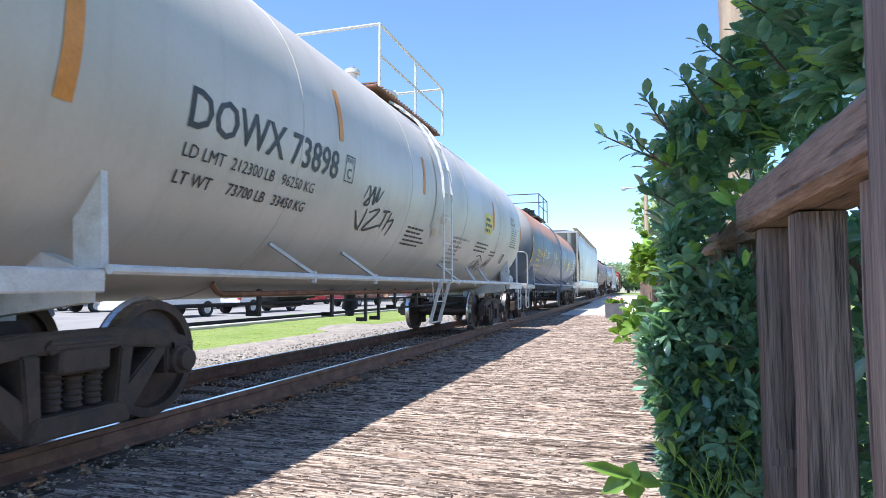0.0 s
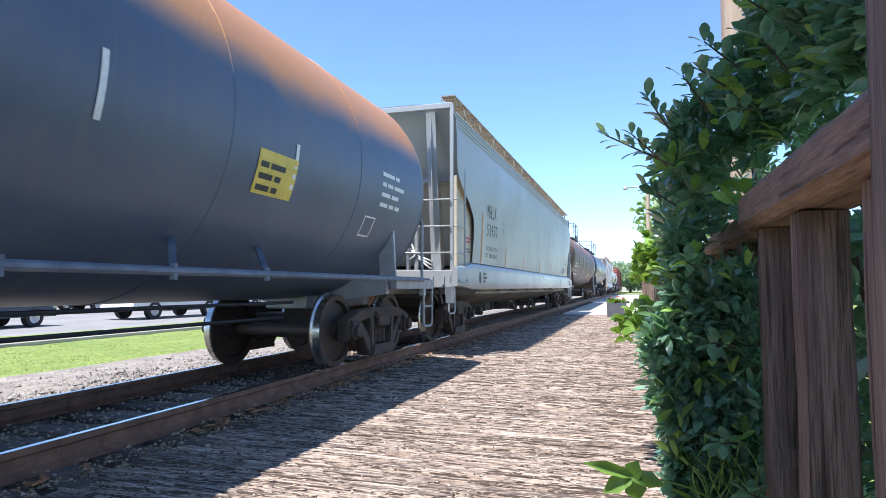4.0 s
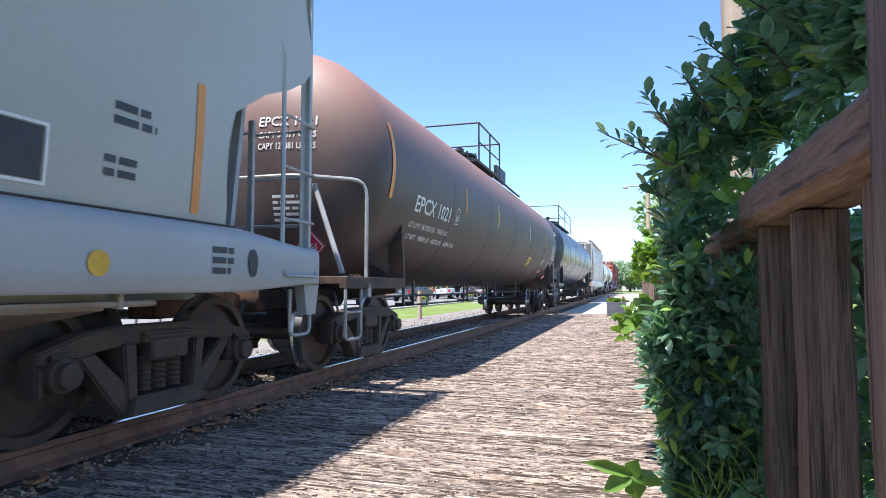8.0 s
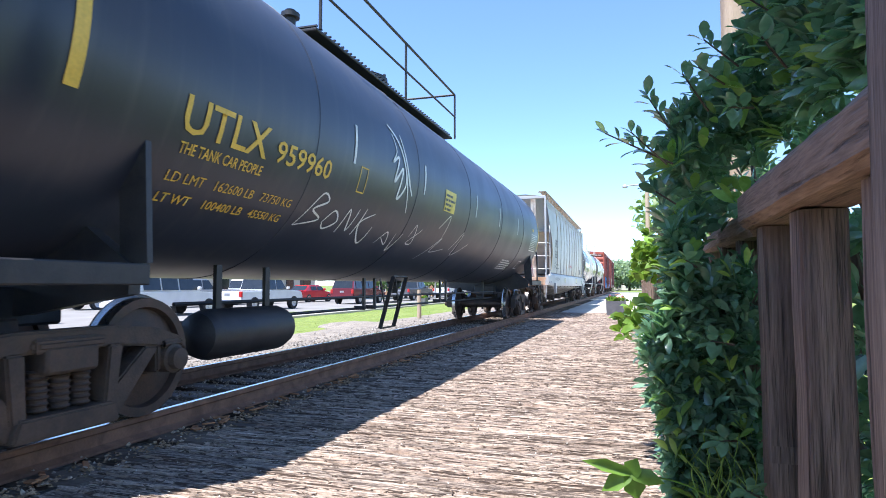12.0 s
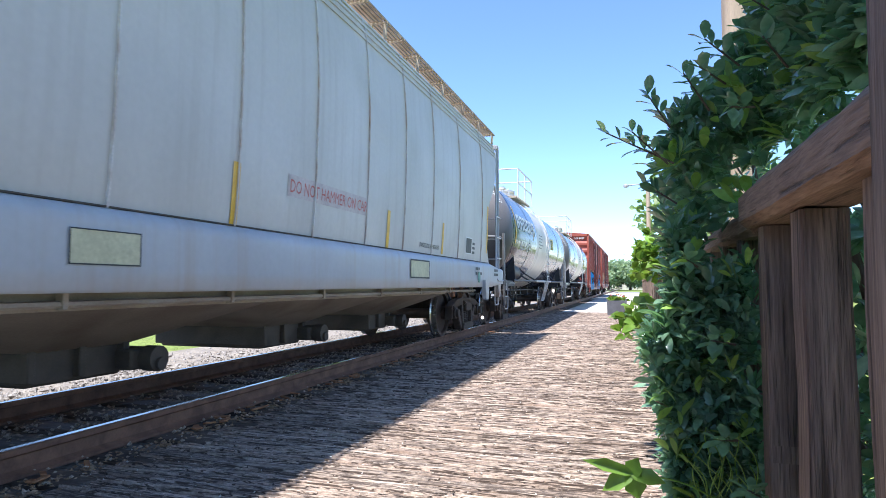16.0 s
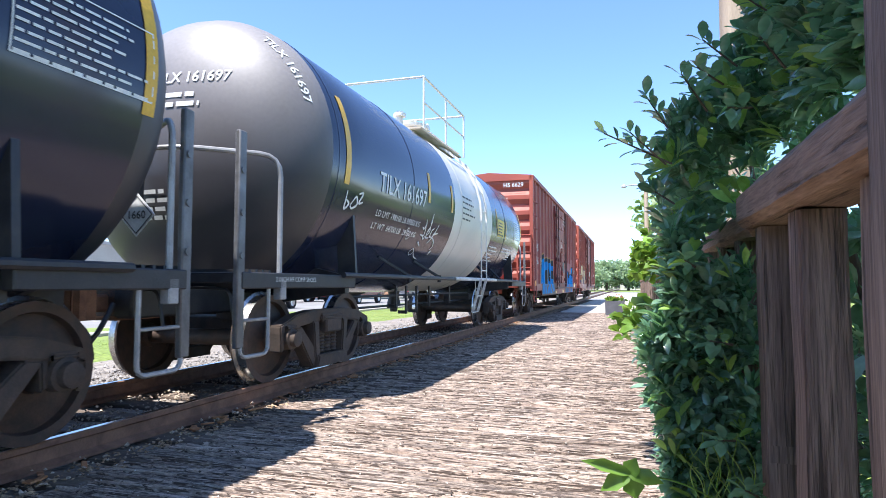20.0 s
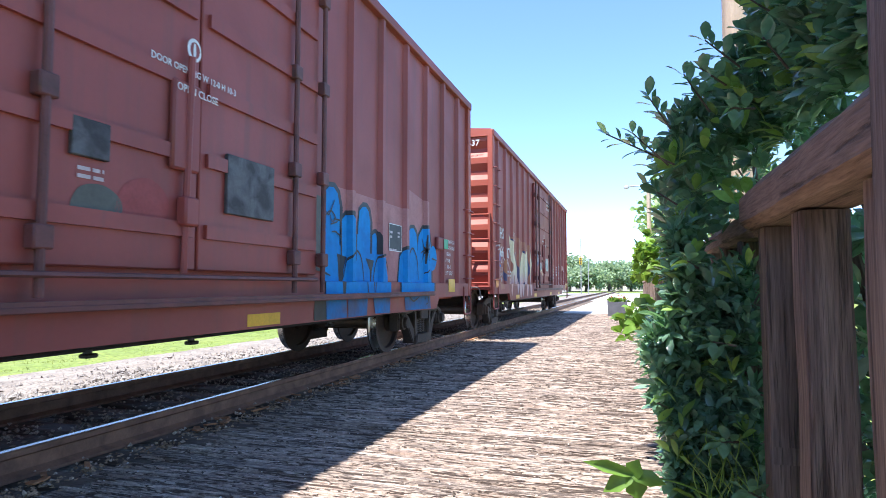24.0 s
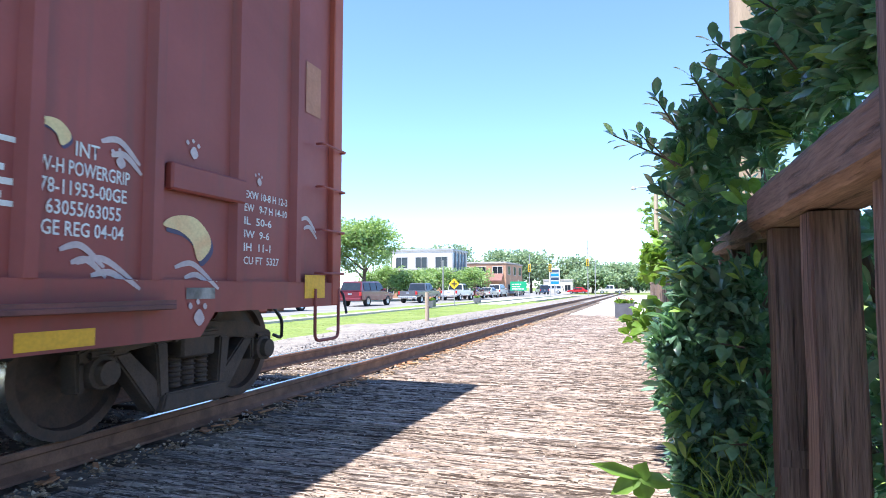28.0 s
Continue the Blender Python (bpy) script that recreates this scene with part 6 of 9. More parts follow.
def boxcar(place, number, label):
    half, W, low, top = 7.69, 1.40, 0.83, 4.50
    c = car("boxcar", place, label=label, category="boxcar", group="freight train cars")
    for y in (-6.0, 6.0):
        truck(c, y)
    bm = bmesh.new()
    box(bm, -W, W, -half + 0.1, half - 0.1, 1.0, top)
    body = part("body", bm, "box_red", c)
    for s in (-1, 1):
        bm = bmesh.new()
        prism(bm, [(-half, low), (-half, 1.06), (half, 1.06), (half, low), (5.75, low), (5.6, 0.66), (-5.7, 0.66), (-5.85, low)], s * (W - 0.01), s * (W + 0.05))
        part("side_sill", bm, "box_red", c)
        bm = bmesh.new()
        box(bm, s * (W - 0.06), s * (W + 0.085), -half, half, top - 0.1, top + 0.03, 0.01)
        part("eave", bm, "box_red", c)
        # side posts
        for k in range(6):
            for t in (-1, 1):
                y = t * ((2.77 if t < 0 else 2.58) + 0.86 * k)
                bm = bmesh.new()
                prism(bm, [(s * W, y - 0.075), (s * (W + 0.06), y - 0.04), (s * (W + 0.06), y + 0.04), (s * W, y + 0.075)], 1.06, top - 0.08, "z")
                part("side_post", bm, "box_red", body)
        # plug doors and their gear
        X = s * (W + 0.075)
        for y0, y1 in ((-1.85, -0.01), (0.01, 1.72)):
            bm = bmesh.new()
            box(bm, s * W, X, y0, y1, 1.12, top - 0.25, 0.01)
            door = part("door", bm, "box_red", c, "plug door leaf with pressed ribs, shut", True)
            for k in range(6):
                z = 1.35 + k * 0.52
                bm = bmesh.new()
                prism(bm, [(y0 + 0.06, z), (y0 + 0.06, z + 0.10), (y1 - 0.06, z + 0.10), (y1 - 0.06, z)], X, X + s * 0.03)
                part("door_rib", bm, "box_red", door)
        for y in (-1.9, -1.24, 1.24, 1.76):
            bm = bmesh.new()
            rod(bm, (X + s * 0.05, y, 0.95), (X + s * 0.05, y, top - 0.2), 0.025, 8)
            for z in (1.2, 2.0, 2.9, 3.8):
                box(bm, X, X + s * 0.08, y - 0.06, y + 0.06, z, z + 0.13, 0.01)
            part("lock_rod", bm, "box_dark", door, smooth=True)
        bm = bmesh.new()
        box(bm, s * (W + 0.04), s * (W + 0.15), -1.95, 5.25, 0.868, 0.905, 0.006)
        box(bm, s * (W + 0.115), s * (W + 0.145), -1.95, 5.25, 0.905, 0.93)
        pipe(bm, [(s * (W + 0.15), -1.6, 1.07), (s * (W + 0.15), 1.6, 1.07)], 0.018)
        part("door_track", bm, "box_dark", c)
        bm = bmesh.new()
        box(bm, X, X + s * 0.05, -0.31, -0.04, 1.8, 2.42, 0.015)
        rod(bm, (X + s * 0.03, -0.16, 1.1), (X + s * 0.06, -0.16, 2.6), 0.025, 8)
        box(bm, X, X + s * 0.09, -0.22, -0.08, 1.42, 1.62, 0.015)
        part("lock_handle", bm, "box_red", door, smooth=True)
        worn = number == "6629"
        for y0, y1, z0, z1 in (((-1.06, -0.8, 1.74, 1.96) if worn else (-0.98, -0.72, 1.52, 1.78)), (0.29, 0.92, 1.56, 2.02) if worn else (0.32, 0.9, 1.53, 1.96)):
            bm = bmesh.new()
            box(bm, X, X + s * 0.034, y0, y1, z0, z1, 0.006)
            part("data_plate", bm, "plate_dull" if worn else "plate_pale", door, "dull smeared galvanised plate" if worn else "pale galvanised plate")
        # side ladders at both ends
        for t in (-1, 1):
            y0, y1 = t * (half - 0.03), t * (half - 0.5)
            for k in range(7 if t * s < 0 else 4):
                z = 1.15 + k * 0.42
                part("rung", pipe(bmesh.new(), [(s * (W + 0.05), y0, z), (s * (W + 0.13), y0, z), (s * (W + 0.13), y1, z), (s * (W + 0.05), y1, z)], 0.012), "box_red", c, smooth=True)
            part("sill_step", pipe(bmesh.new(), [(s * (W + 0.06), y0, 1.0), (s * (W + 0.06), y0, 0.5), (s * (W + 0.06), y1, 0.5), (s * (W + 0.06), y1, 1.0)], 0.016), "box_red", c, smooth=True)
    # roof panels
    bm = bmesh.new()
    for k in range(14):
        y0 = -half + k * (2 * half / 14)
        y1 = y0 + 2 * half / 14 - 0.02
        prism(bm, [(-W - 0.06, top), (-W - 0.06, top + 0.035), (0, top + 0.17), (W + 0.06, top + 0.035), (W + 0.06, top)], y0, y1, "y")
        box(bm, -W, W, y1 - 0.02, y1 + 0.03, top + 0.05, top + 0.12)
    part("roof", bm, "roof", c)
    for s in (-1, 1):
        y = s * half
        prof = [(0.0, 0.95)]
        zs = [1.05 + 0.505 * k for k in range(8)]
        for z in zs[:-1]:
            prof += [(0.0, z), (0.0, z + 0.04), (0.07, z + 0.2), (0.07, z + 0.33), (0.0, z + 0.45)]
        prof += [(0.0, top + 0.03), (-0.12, top + 0.03), (-0.12, 0.95)]
        bm = bmesh.new()
        prism(bm, [(y - s * 0.1 + s * a, z) for a, z in prof], -W + 0.02, W - 0.02)
        e = part("corrugated_end", bm, "box_end", c, "red end wall pressed in wide ridges")
        bm = bmesh.new()
        for x in (-W, W):
            box(bm, x - 0.06, x + 0.06, y - s * 0.16, y + s * 0.02, low, top + 0.02, 0.01)
        box(bm, -W, W, y - s * 0.14, y + s * 0.03, 0.93, 1.0, 0.01)
        prism(bm, [(-W - 0.02, top - 0.12), (-W - 0.02, top + 0.04), (0, top + 0.16), (W + 0.02, top + 0.04), (W + 0.02, top - 0.12)], y - s * 0.12, y + s * 0.02, "y")
        part("end_frame", bm, "box_end", c)
        bm = bmesh.new()
        x0, x1 = 0.95, 1.38
        for x in (x0, x1):
            box(bm, x - 0.025, x + 0.025, y + s * 0.03, y + s * 0.09, 1.0, 2.08 if x == x0 else 2.64)
        for k in range(3):
            rod(bm, (x0, y + s * 0.07, 1.08 + 0.485 * k), (x1, y + s * 0.07, 1.08 + 0.485 * k), 0.015, 6)
        rod(bm, (-1.3, y + s * 0.1, 2.6), (1.38, y + s * 0.1, 2.6), 0.016, 6)
        rod(bm, (-0.12, y + s * 0.1, 2.05), (1.38, y + s * 0.1, 2.05), 0.016, 6)
        for x, z in ((-1.25, 2.6), (0.05, 2.6), (1.3, 2.6), (-0.1, 2.05)):
            rod(bm, (x, y, z - 0.03), (x, y + s * 0.1, z), 0.012, 6)
        part("end_ladder", bm, "box_end", c, smooth=True)
        bm = bmesh.new()
        box(bm, -1.2, 0.62, y + s * 0.02, y + s * 0.34, 1.17, 1.20)
        for x in (-0.95, -0.5, 0.1, 0.52):
            box(bm, x - 0.015, x + 0.015, y + s * 0.0, y + s * 0.05, 1.2, 1.3, 0.004)
            rod(bm, (x, y + s * 0.3, 1.17), (x, y, 1.0), 0.012, 6)
        part("crossover_step", bm, "box_end", c)
        bm = bmesh.new()
        box(bm, 0.1, 0.70, y + s * 0.03, y + s * 0.06, 1.42, 1.86, 0.006)
        part("route_board", bm, "board_wood", c, "bare plywood card board on the end wall")
        coupler(c, s * 8.66, s)
        bm = bmesh.new()
        box(bm, -0.32, 0.32, y - s * 0.6, y + s * 0.42, 0.72, 1.06, 0.02)
        part("draft_sill", bm, "box_end", c)
    brake_wheel(c, -0.75, -half - 0.32, 2.2, "black_steel")
    bm = bmesh.new()
    box(bm, -0.3, 0.3, -half + 0.3, half - 0.3, 0.72, 1.02)
    for k in range(7):
        y = -4.5 + 1.5 * k
        box(bm, -W, W, y - 0.05, y + 0.05, 0.8, 1.02)
    rod(bm, (0.5, -2.2, 0.72), (0.5, -1.3, 0.72), 0.2, 14)
    pipe(bm, [(0.4, -5.2, 0.62), (0.4, 5.2, 0.62)], 0.025)
    part("underframe", bm, "truck", c, smooth=True)
    part("brake_rod", rod(bmesh.new(), (0.95, -4.6, 0.58), (0.95, 4.6, 0.6), 0.018, 8), "black_steel", c, smooth=True)
    for y in (-3.3, -0.4, 0.6, 3.0):
        bm = bmesh.new()
        box(bm, 0.935, 0.965, y - 0.03, y + 0.03, 0.55, 0.85, 0.004)
        box(bm, 0.91, 0.99, y - 0.04, y + 0.06, 0.53, 0.56, 0.01)
        part("hanger", bm, "black_steel", c)
    Y = -half - 0.02
    text_on(c, words("HS " + number, 0.19, "CENTER"), "letter_white", lambda bm: on_end(bm, 0.83, top - 0.33, Y - 0.01))
    text_on(c, words("FREIGHT MASTER 15\" ME", 0.12, "CENTER"), "letter_white", lambda bm: on_end(bm, 0.0, 3.74, Y - 0.01))
    text_on(c, words("36\" STEEL WHEELS", 0.12, "CENTER"), "letter_white", lambda bm: on_end(bm, -0.1, 2.33, Y - 0.01))
    for line, x, z in (("D5 SPRINGS", -0.1, 1.93), ("28 OUTERS", -0.1, 1.85), ("24 INNERS", -0.1, 1.77), ("NO RETURN", -0.08, 1.42), ("SPRINGS REQU", -0.16, 1.33)):
        text_on(c, words(line, 0.062, "CENTER"), "letter_white", lambda bm: on_end(bm, x, z, Y - 0.01))
    P = W + 0.064
    K = W + 0.005
    text_on(c, fit("HS", 0.42, 0.27), "letter_white", lambda bm: on_wall(bm, -6.71, 2.15, K))
    text_on(c, fit(number[:2], 0.42, 0.27), "letter_white", lambda bm: on_wall(bm, -6.71, 1.71, K))
    text_on(c, fit(number[2:], 0.42, 0.27), "letter_white", lambda bm: on_wall(bm, -5.97, 1.71, K))
    text_on(c, outline_box(0.24, 0.28, 0.012), "letter_white", lambda bm: on_wall(bm, -5.16, 2.14, K), "plate_frame")
    text_on(c, fit("PLATE", 0.17, 0.06), "letter_white", lambda bm: on_wall(bm, -5.12, 2.32, K))
    text_on(c, fit("C", 0.09, 0.1), "letter_white", lambda bm: on_wall(bm, -5.08, 2.18, K))
    for i, (line, wide) in enumerate((("EXW 10-8 H 12-3", 0.62), ("EW   9-7 H 14-10", 0.62), ("IL  50-6", 0.38), ("IW  9-6", 0.35), ("IH  11-1", 0.37), ("CU FT  5327", 0.5))):
        text_on(c, fit(line, wide, 0.065), "letter_white", lambda bm: on_wall(bm, 6.14, 1.74 - 0.108 * i, K))
    text_on(c, sheet(0.3, 0.2), "orange", lambda bm: on_wall(bm, -7.42, 0.98, W + 0.056), "reflector", "orange reflective block")
    for y in (-4.95, -1.9, 0.65 if number == "6629" else 1.68, 4.23):
        text_on(c, sheet(0.48, 0.10), "yellow", lambda bm: on_wall(bm, y, 0.68, W + 0.053), "reflector", "yellow reflective block")
    text_on(c, sheet(0.38, 0.22), "yellow", lambda bm: on_wall(bm, 6.24 if number == "6629" else 7.0, 0.91, W + 0.056), "reflector", "yellow reflective block")
    text_on(c, fit("DOOR OPENING W 12-0 H 10-3", 0.87, 0.05), "letter_white", lambda bm: on_wall(bm, -0.51, 2.48, W + 0.112), "lettering")
    for line, wide, z in (("CLOSE AND LOCK", 0.95, 3.95), ("DOOR BEFORE", 0.75, 3.81), ("MOVING CAR", 0.7, 3.67)):
        text_on(c, fit(line, wide, 0.085), "letter_white", lambda bm: on_wall(bm, 0.5, z, W + 0.112))
    text_on(c, fit("OPEN CLOSE", 0.42, 0.055), "letter_white", lambda bm: on_wall(bm, -0.29, 2.34, W + 0.129))
    scribble(c, [[(0.06 * math.cos(math.tau * i / 12), 0.07 * math.sin(math.tau * i / 12)) for i in range(13)], [(0, -.05), (0, .05)]], 0.014, "letter_white", lambda bm: on_wall(bm, -0.11, 2.67, W + 0.112), "dial_mark")
    text_on(c, bars(4, 0.6, 0.4, 0.5, 9), "letter_white", lambda bm: on_wall(bm, -5.55, 1.05, W + 0.005), "small_print")
    return c


M["board_wood"] = material("plywood_board", (0.45, 0.32, 0.22), (0.35, 0.24, 0.16), 0.8, scale=4)
M["spray_blue"] = material("blue_spray_paint", (0.004, 0.19, 0.52), (0.008, 0.27, 0.62), 0.8, scale=1.6, fine=14, bump=0.02)
M["spray_worn"] = material("worn_blue_spray_paint", (0.004, 0.17, 0.45), (0.10, 0.10, 0.15), 0.8, scale=3.0, fine=20, bump=0.02)
M["plate_pale"] = material("pale_galvanised_plate", (0.40, 0.42, 0.38), (0.26, 0.27, 0.25), 0.5, 0.1, scale=8, spread=(0.4, 0.65))
M["plate_dull"] = material("dull_galvanised_plate", (0.11, 0.105, 0.105), (0.045, 0.04, 0.042), 0.6, 0.2, scale=6, spread=(0.4, 0.65))
M["spray_black"] = plain("black_spray_paint", (0.012, 0.014, 0.02), 0.5)
M["spray_pale"] = material("cream_spray_paint", (0.72, 0.62, 0.50), (0.70, 0.36, 0.20), 0.5, scale=1.2, bump=0.02)
M["spray_cream"] = material("yellow_cream_spray", (0.75, 0.62, 0.30), (0.72, 0.45, 0.22), 0.5, scale=4, bump=0.02)
M["spray_navy"] = plain("navy_spray", (0.06, 0.05, 0.12), 0.5)
M["spray_grey"] = plain("pale_grey_spray", (0.55, 0.45, 0.45), 0.5)
M["spray_rust"] = material("thin_orange_brown_spray", (0.36, 0.12, 0.06), (0.29, 0.075, 0.055), 0.5, scale=3, bump=0.02)
M["spray_fade"] = material("cream_to_orange_spray", (0.62, 0.30, 0.20), (0.50, 0.36, 0.42), 0.5, scale=2.5, fine=20, bump=0.02, top=((0.78, 0.66, 0.42), 1.1, 1.45, 0.3))
M["box_dark"] = material("grimy_dark_red_steel", (0.16, 0.05, 0.045), (0.09, 0.04, 0.036), 0.6, scale=4, bump=0.2)
M["spray_halo"] = plain("thin_orange_spray", (0.45, 0.20, 0.08), 0.6)
M["spray_red_wash"] = plain("thin_red_spray", (0.30, 0.05, 0.045), 0.6)
M["spray_moss"] = plain("dull_green_spray", (0.10, 0.10, 0.08), 0.6)
M["spray_pale_blue"] = plain("pale_blue_spray", (0.12, 0.30, 0.50), 0.6)
M["spray_tan"] = plain("orange_brown_spray_paint", (0.42, 0.16, 0.07), 0.5)
M["spray_pink"] = plain("buffed_pink_paint", (0.40, 0.16, 0.15), 0.6)


def boxcar_paint():
    a = boxcar(27.09, "6629", "oxide-red boxcar with large blue graffiti along its foot")
    # fat blue fingers behind the doors, black over their tops and far edges
    def finger(y0, y1, top, low=0.67, lean=0.0):
        w = y1 - y0
        return [(y0, low), (y0 + lean * 0.4, top - 0.55 * w - 0.1), (y0 + 0.1 * w + lean * 0.7, top - 0.2 * w), (y0 + 0.35 * w + lean, top - 0.01), (y0 + 0.62 * w + lean, top), (y0 + 0.86 * w + lean * 0.8, top - 0.14 * w),
                (y1 + lean * 0.6, top - 0.5 * w), (y1 + lean * 0.3, top - 1.0 * w - 0.05), (y1, low)]

    letters = ((1.96, 2.34, 2.06, 0.0), (2.36, 2.68, 1.80, 0.0), (2.80, 3.14, 1.95, 0.0), (3.17, 3.33, 1.66, 0.02),
               (4.06, 4.62, 1.52, 0.0), (4.34, 4.80, 1.84, 0.03), (4.80, 5.46, 1.88, 0.0))
    for k, (y0, y1, top, lean) in enumerate(letters):
        dark = finger(y0 - 0.03, y1 + 0.075, top + 0.055, 0.93, lean)
        blob(a, dark, "spray_black", 0, 0, 0.004 + 0.0004 * k, label="black sprayed outline", round_off=False)
    for k, (y0, y1, top, lean) in enumerate(letters):
        blob(a, finger(y0, y1, top, 0.93, lean), "spray_blue", 0, 0, 0.008 + 0.0006 * k, label="bright blue sprayed letter", round_off=False)
    # the low feet that join the fingers, with dark gaps between them
    for s in ([(1.95, 0.93), (1.95, 1.45), (2.72, 1.45), (2.74, 0.93)], [(2.62, 0.93), (2.66, 1.62), (2.83, 1.6), (2.85, 0.93)], [(2.76, 0.93), (2.8, 1.4), (3.4, 1.4), (3.42, 0.93)], [(4.1, 0.93), (4.14, 1.36), (5.44, 1.34), (5.4, 0.93)]):
        blob(a, s, "spray_blue", 0, 0, 0.0135, label="bright blue sprayed letter", round_off=False)
    for s in ([(2.27, 1.36), (2.5, 1.33), (2.43, 1.2), (2.39, 0.93), (2.33, 0.93), (2.3, 1.22)], [(3.0, 1.34), (3.24, 1.32), (3.18, 1.18), (3.15, 0.93), (3.12, 1.2)]):
        blob(a, s, "spray_black", 0, 0, 0.0145, label="black sprayed gap", round_off=False)
    for y0, y1 in ((2.44, 2.94), (3.2, 3.68)):
        blob(a, finger(y0, y1, 1.37, 0.93), "spray_blue", 0, 0, 0.0155, label="bright blue sprayed letter", round_off=False)
    blob(a, [(5.42, 1.3), (5.4, 1.5), (5.52, 1.64), (5.68, 1.6), (5.74, 1.44), (5.66, 1.3), (5.52, 1.25)], "spray_blue", 0, 0, 0.007, label="bright blue sprayed spot")
    # thinner worn blue on the sill under the ledge
    for s in ([(1.98, .67), (1.96, 0.93), (2.42, 0.93), (2.44, .67)], [(2.47, .67), (2.46, 0.93), (2.98, 0.93), (2.96, .67)], [(3.2, .68), (3.12, 0.93), (3.68, 0.93), (3.66, .67)], [(4.22, .68), (4.16, 0.93), (5.24, 0.93), (5.3, .67)]):
        blob(a, s, "spray_worn", 0, 0, 0.007, label="worn blue sprayed paint", round_off=False)
    blob(a, [(1.72, .67), (1.74, 0.93), (1.98, 0.93), (1.99, .67)], "spray_black", 0, 0, 0.004, label="black sprayed edge", round_off=False)
    blob(a, [(1.80, 1.25), (1.79, 1.8), (1.84, 1.93), (1.94, 1.92), (1.97, 1.3)], "spray_moss", 0, 0, 0.004, label="dull green sprayed smear", round_off=False)
    for strokes, wide in (([[(2.36, 1.9), (2.37, 1.4), (2.36, 1.1)], [(2.42, 1.1), (2.5, 1.3), (2.66, 1.41), (2.8, 1.4), (2.9, 1.28), (2.98, 0.93)], [(3.18, 0.93), (3.28, 1.27), (3.42, 1.39), (3.58, 1.38), (3.69, 1.2)], [(2.74, 1.3), (2.75, 1.75)], [(3.16, 1.4), (3.17, 1.62)], [(4.45, 1.1), (4.46, 1.42), (4.6, 1.55), (4.78, 1.4), (4.84, 1.1)]], 0.014),
                          ([[(2.02, 1.78), (2.08, 1.76), (2.2, 1.92)], [(2.0, 1.74), (2.12, 1.80), (2.22, 1.74), (2.15, 1.69), (2.1, 1.76)], [(2.12, 1.66), (2.28, 1.7)], [(2.2, 1.72), (2.38, 1.72)], [(2.14, 1.58), (2.24, 1.585), (2.38, 1.53)]], 0.010),
                          ([[(5.0, 1.72), (5.22, 1.38)], [(4.95, 1.5), (5.26, 1.6)], [(5.12, 1.78), (5.1, 1.34)], [(5.26, 1.74), (4.98, 1.36)], [(5.08, 1.2), (5.22, 1.26), (5.36, 1.22)], [(5.46, 1.44), (5.7, 1.42)], [(4.3, .9), (4.5, .8), (4.75, .86)], [(5.0, .8), (5.1, .92), (5.16, .78), (5.05, .74)]], 0.012),
                          ([[(1.55, 1.22), (1.8, 1.2), (2.05, 1.13)], [(1.62, 1.19), (1.9, 1.17), (2.12, 1.12)]], 0.012)):
        scribble(a, strokes, wide, "spray_black", lambda bm: on_side(bm, 0, 0, 0.018), label="black sprayed lines")
    wide = [(-5.9, .68), (-5.8, 1.6), (-5.4, 2.1), (-4.9, 1.95), (-4.31, 2.02), (-3.81, 1.99), (-3.43, 2.0), (-2.91, 1.95), (-2.53, 2.05), (-2.45, 1.68), (-2.58, 1.47), (-2.2, .76), (-2.41, .67)]
    for grow, mat, proud, lab in ((1.03, "spray_halo", 0.002, "thin orange sprayed outline"), (1.0, "spray_black", 0.004, "black sprayed ground")):
        for a0, a1 in zip(wide[1:], wide[2:]):
            blob(a, [(a0[0], 0.67), (a1[0] + 0.002, 0.67), (a1[0] + 0.002, a1[1] * grow), (a0[0], a0[1] * grow)] if a1[0] > a0[0] else [(a0[0], a0[1]), (a1[0], 0.67), (a0[0], 0.67)], mat, 0, 0, proud, label=lab, round_off=False)
    for k, shape in enumerate(([(-5.72, .7), (-5.62, 1.5), (-5.4, 1.95), (-5.1, 1.8), (-5.2, 1.2), (-5.05, .7)], [(-4.98, .7), (-5.0, 1.8), (-4.5, 1.88), (-4.45, 1.6), (-4.75, 1.5), (-4.72, .95), (-4.4, .7)],
                               [(-4.4, .95), (-4.42, 1.88), (-3.88, 1.86), (-3.93, 1.66), (-4.06, 1.09)], [(-3.86, 1.35), (-3.64, 1.1), (-3.73, 1.85), (-3.42, 1.84), (-3.4, 1.58), (-3.52, 1.56), (-3.47, 1.24), (-3.42, 1.03), (-3.6, .73), (-3.87, .72), (-3.96, 1.09)],
                               [(-3.31, 1.88), (-2.78, 1.74), (-2.8, 1.56), (-3.07, 1.6), (-3.11, 1.3), (-2.76, 1.24), (-2.81, .95), (-3.09, .84), (-3.21, 1.11), (-3.4, 1.25), (-3.36, 1.5)], [(-2.62, 1.92), (-2.48, 1.68), (-2.66, 1.57), (-2.32, .8), (-2.88, .74), (-2.69, 1.04), (-2.68, 1.46)],
                               [(-4.3, .7), (-4.24, .92), (-3.95, 1.0), (-3.9, .7)], [(-3.55, .7), (-3.4, .95), (-3.15, .78), (-2.95, .7)])):
        blob(a, shape, "spray_blue", 0, 0, 0.008, label="bright blue sprayed letter", round_off=False)
    blob(a, [(-2.5, 1.4), (-2.0, 1.3), (-1.97, .7), (-2.2, .7)], "spray_moss", 0, 0, 0.003, label="dull green sprayed smear")
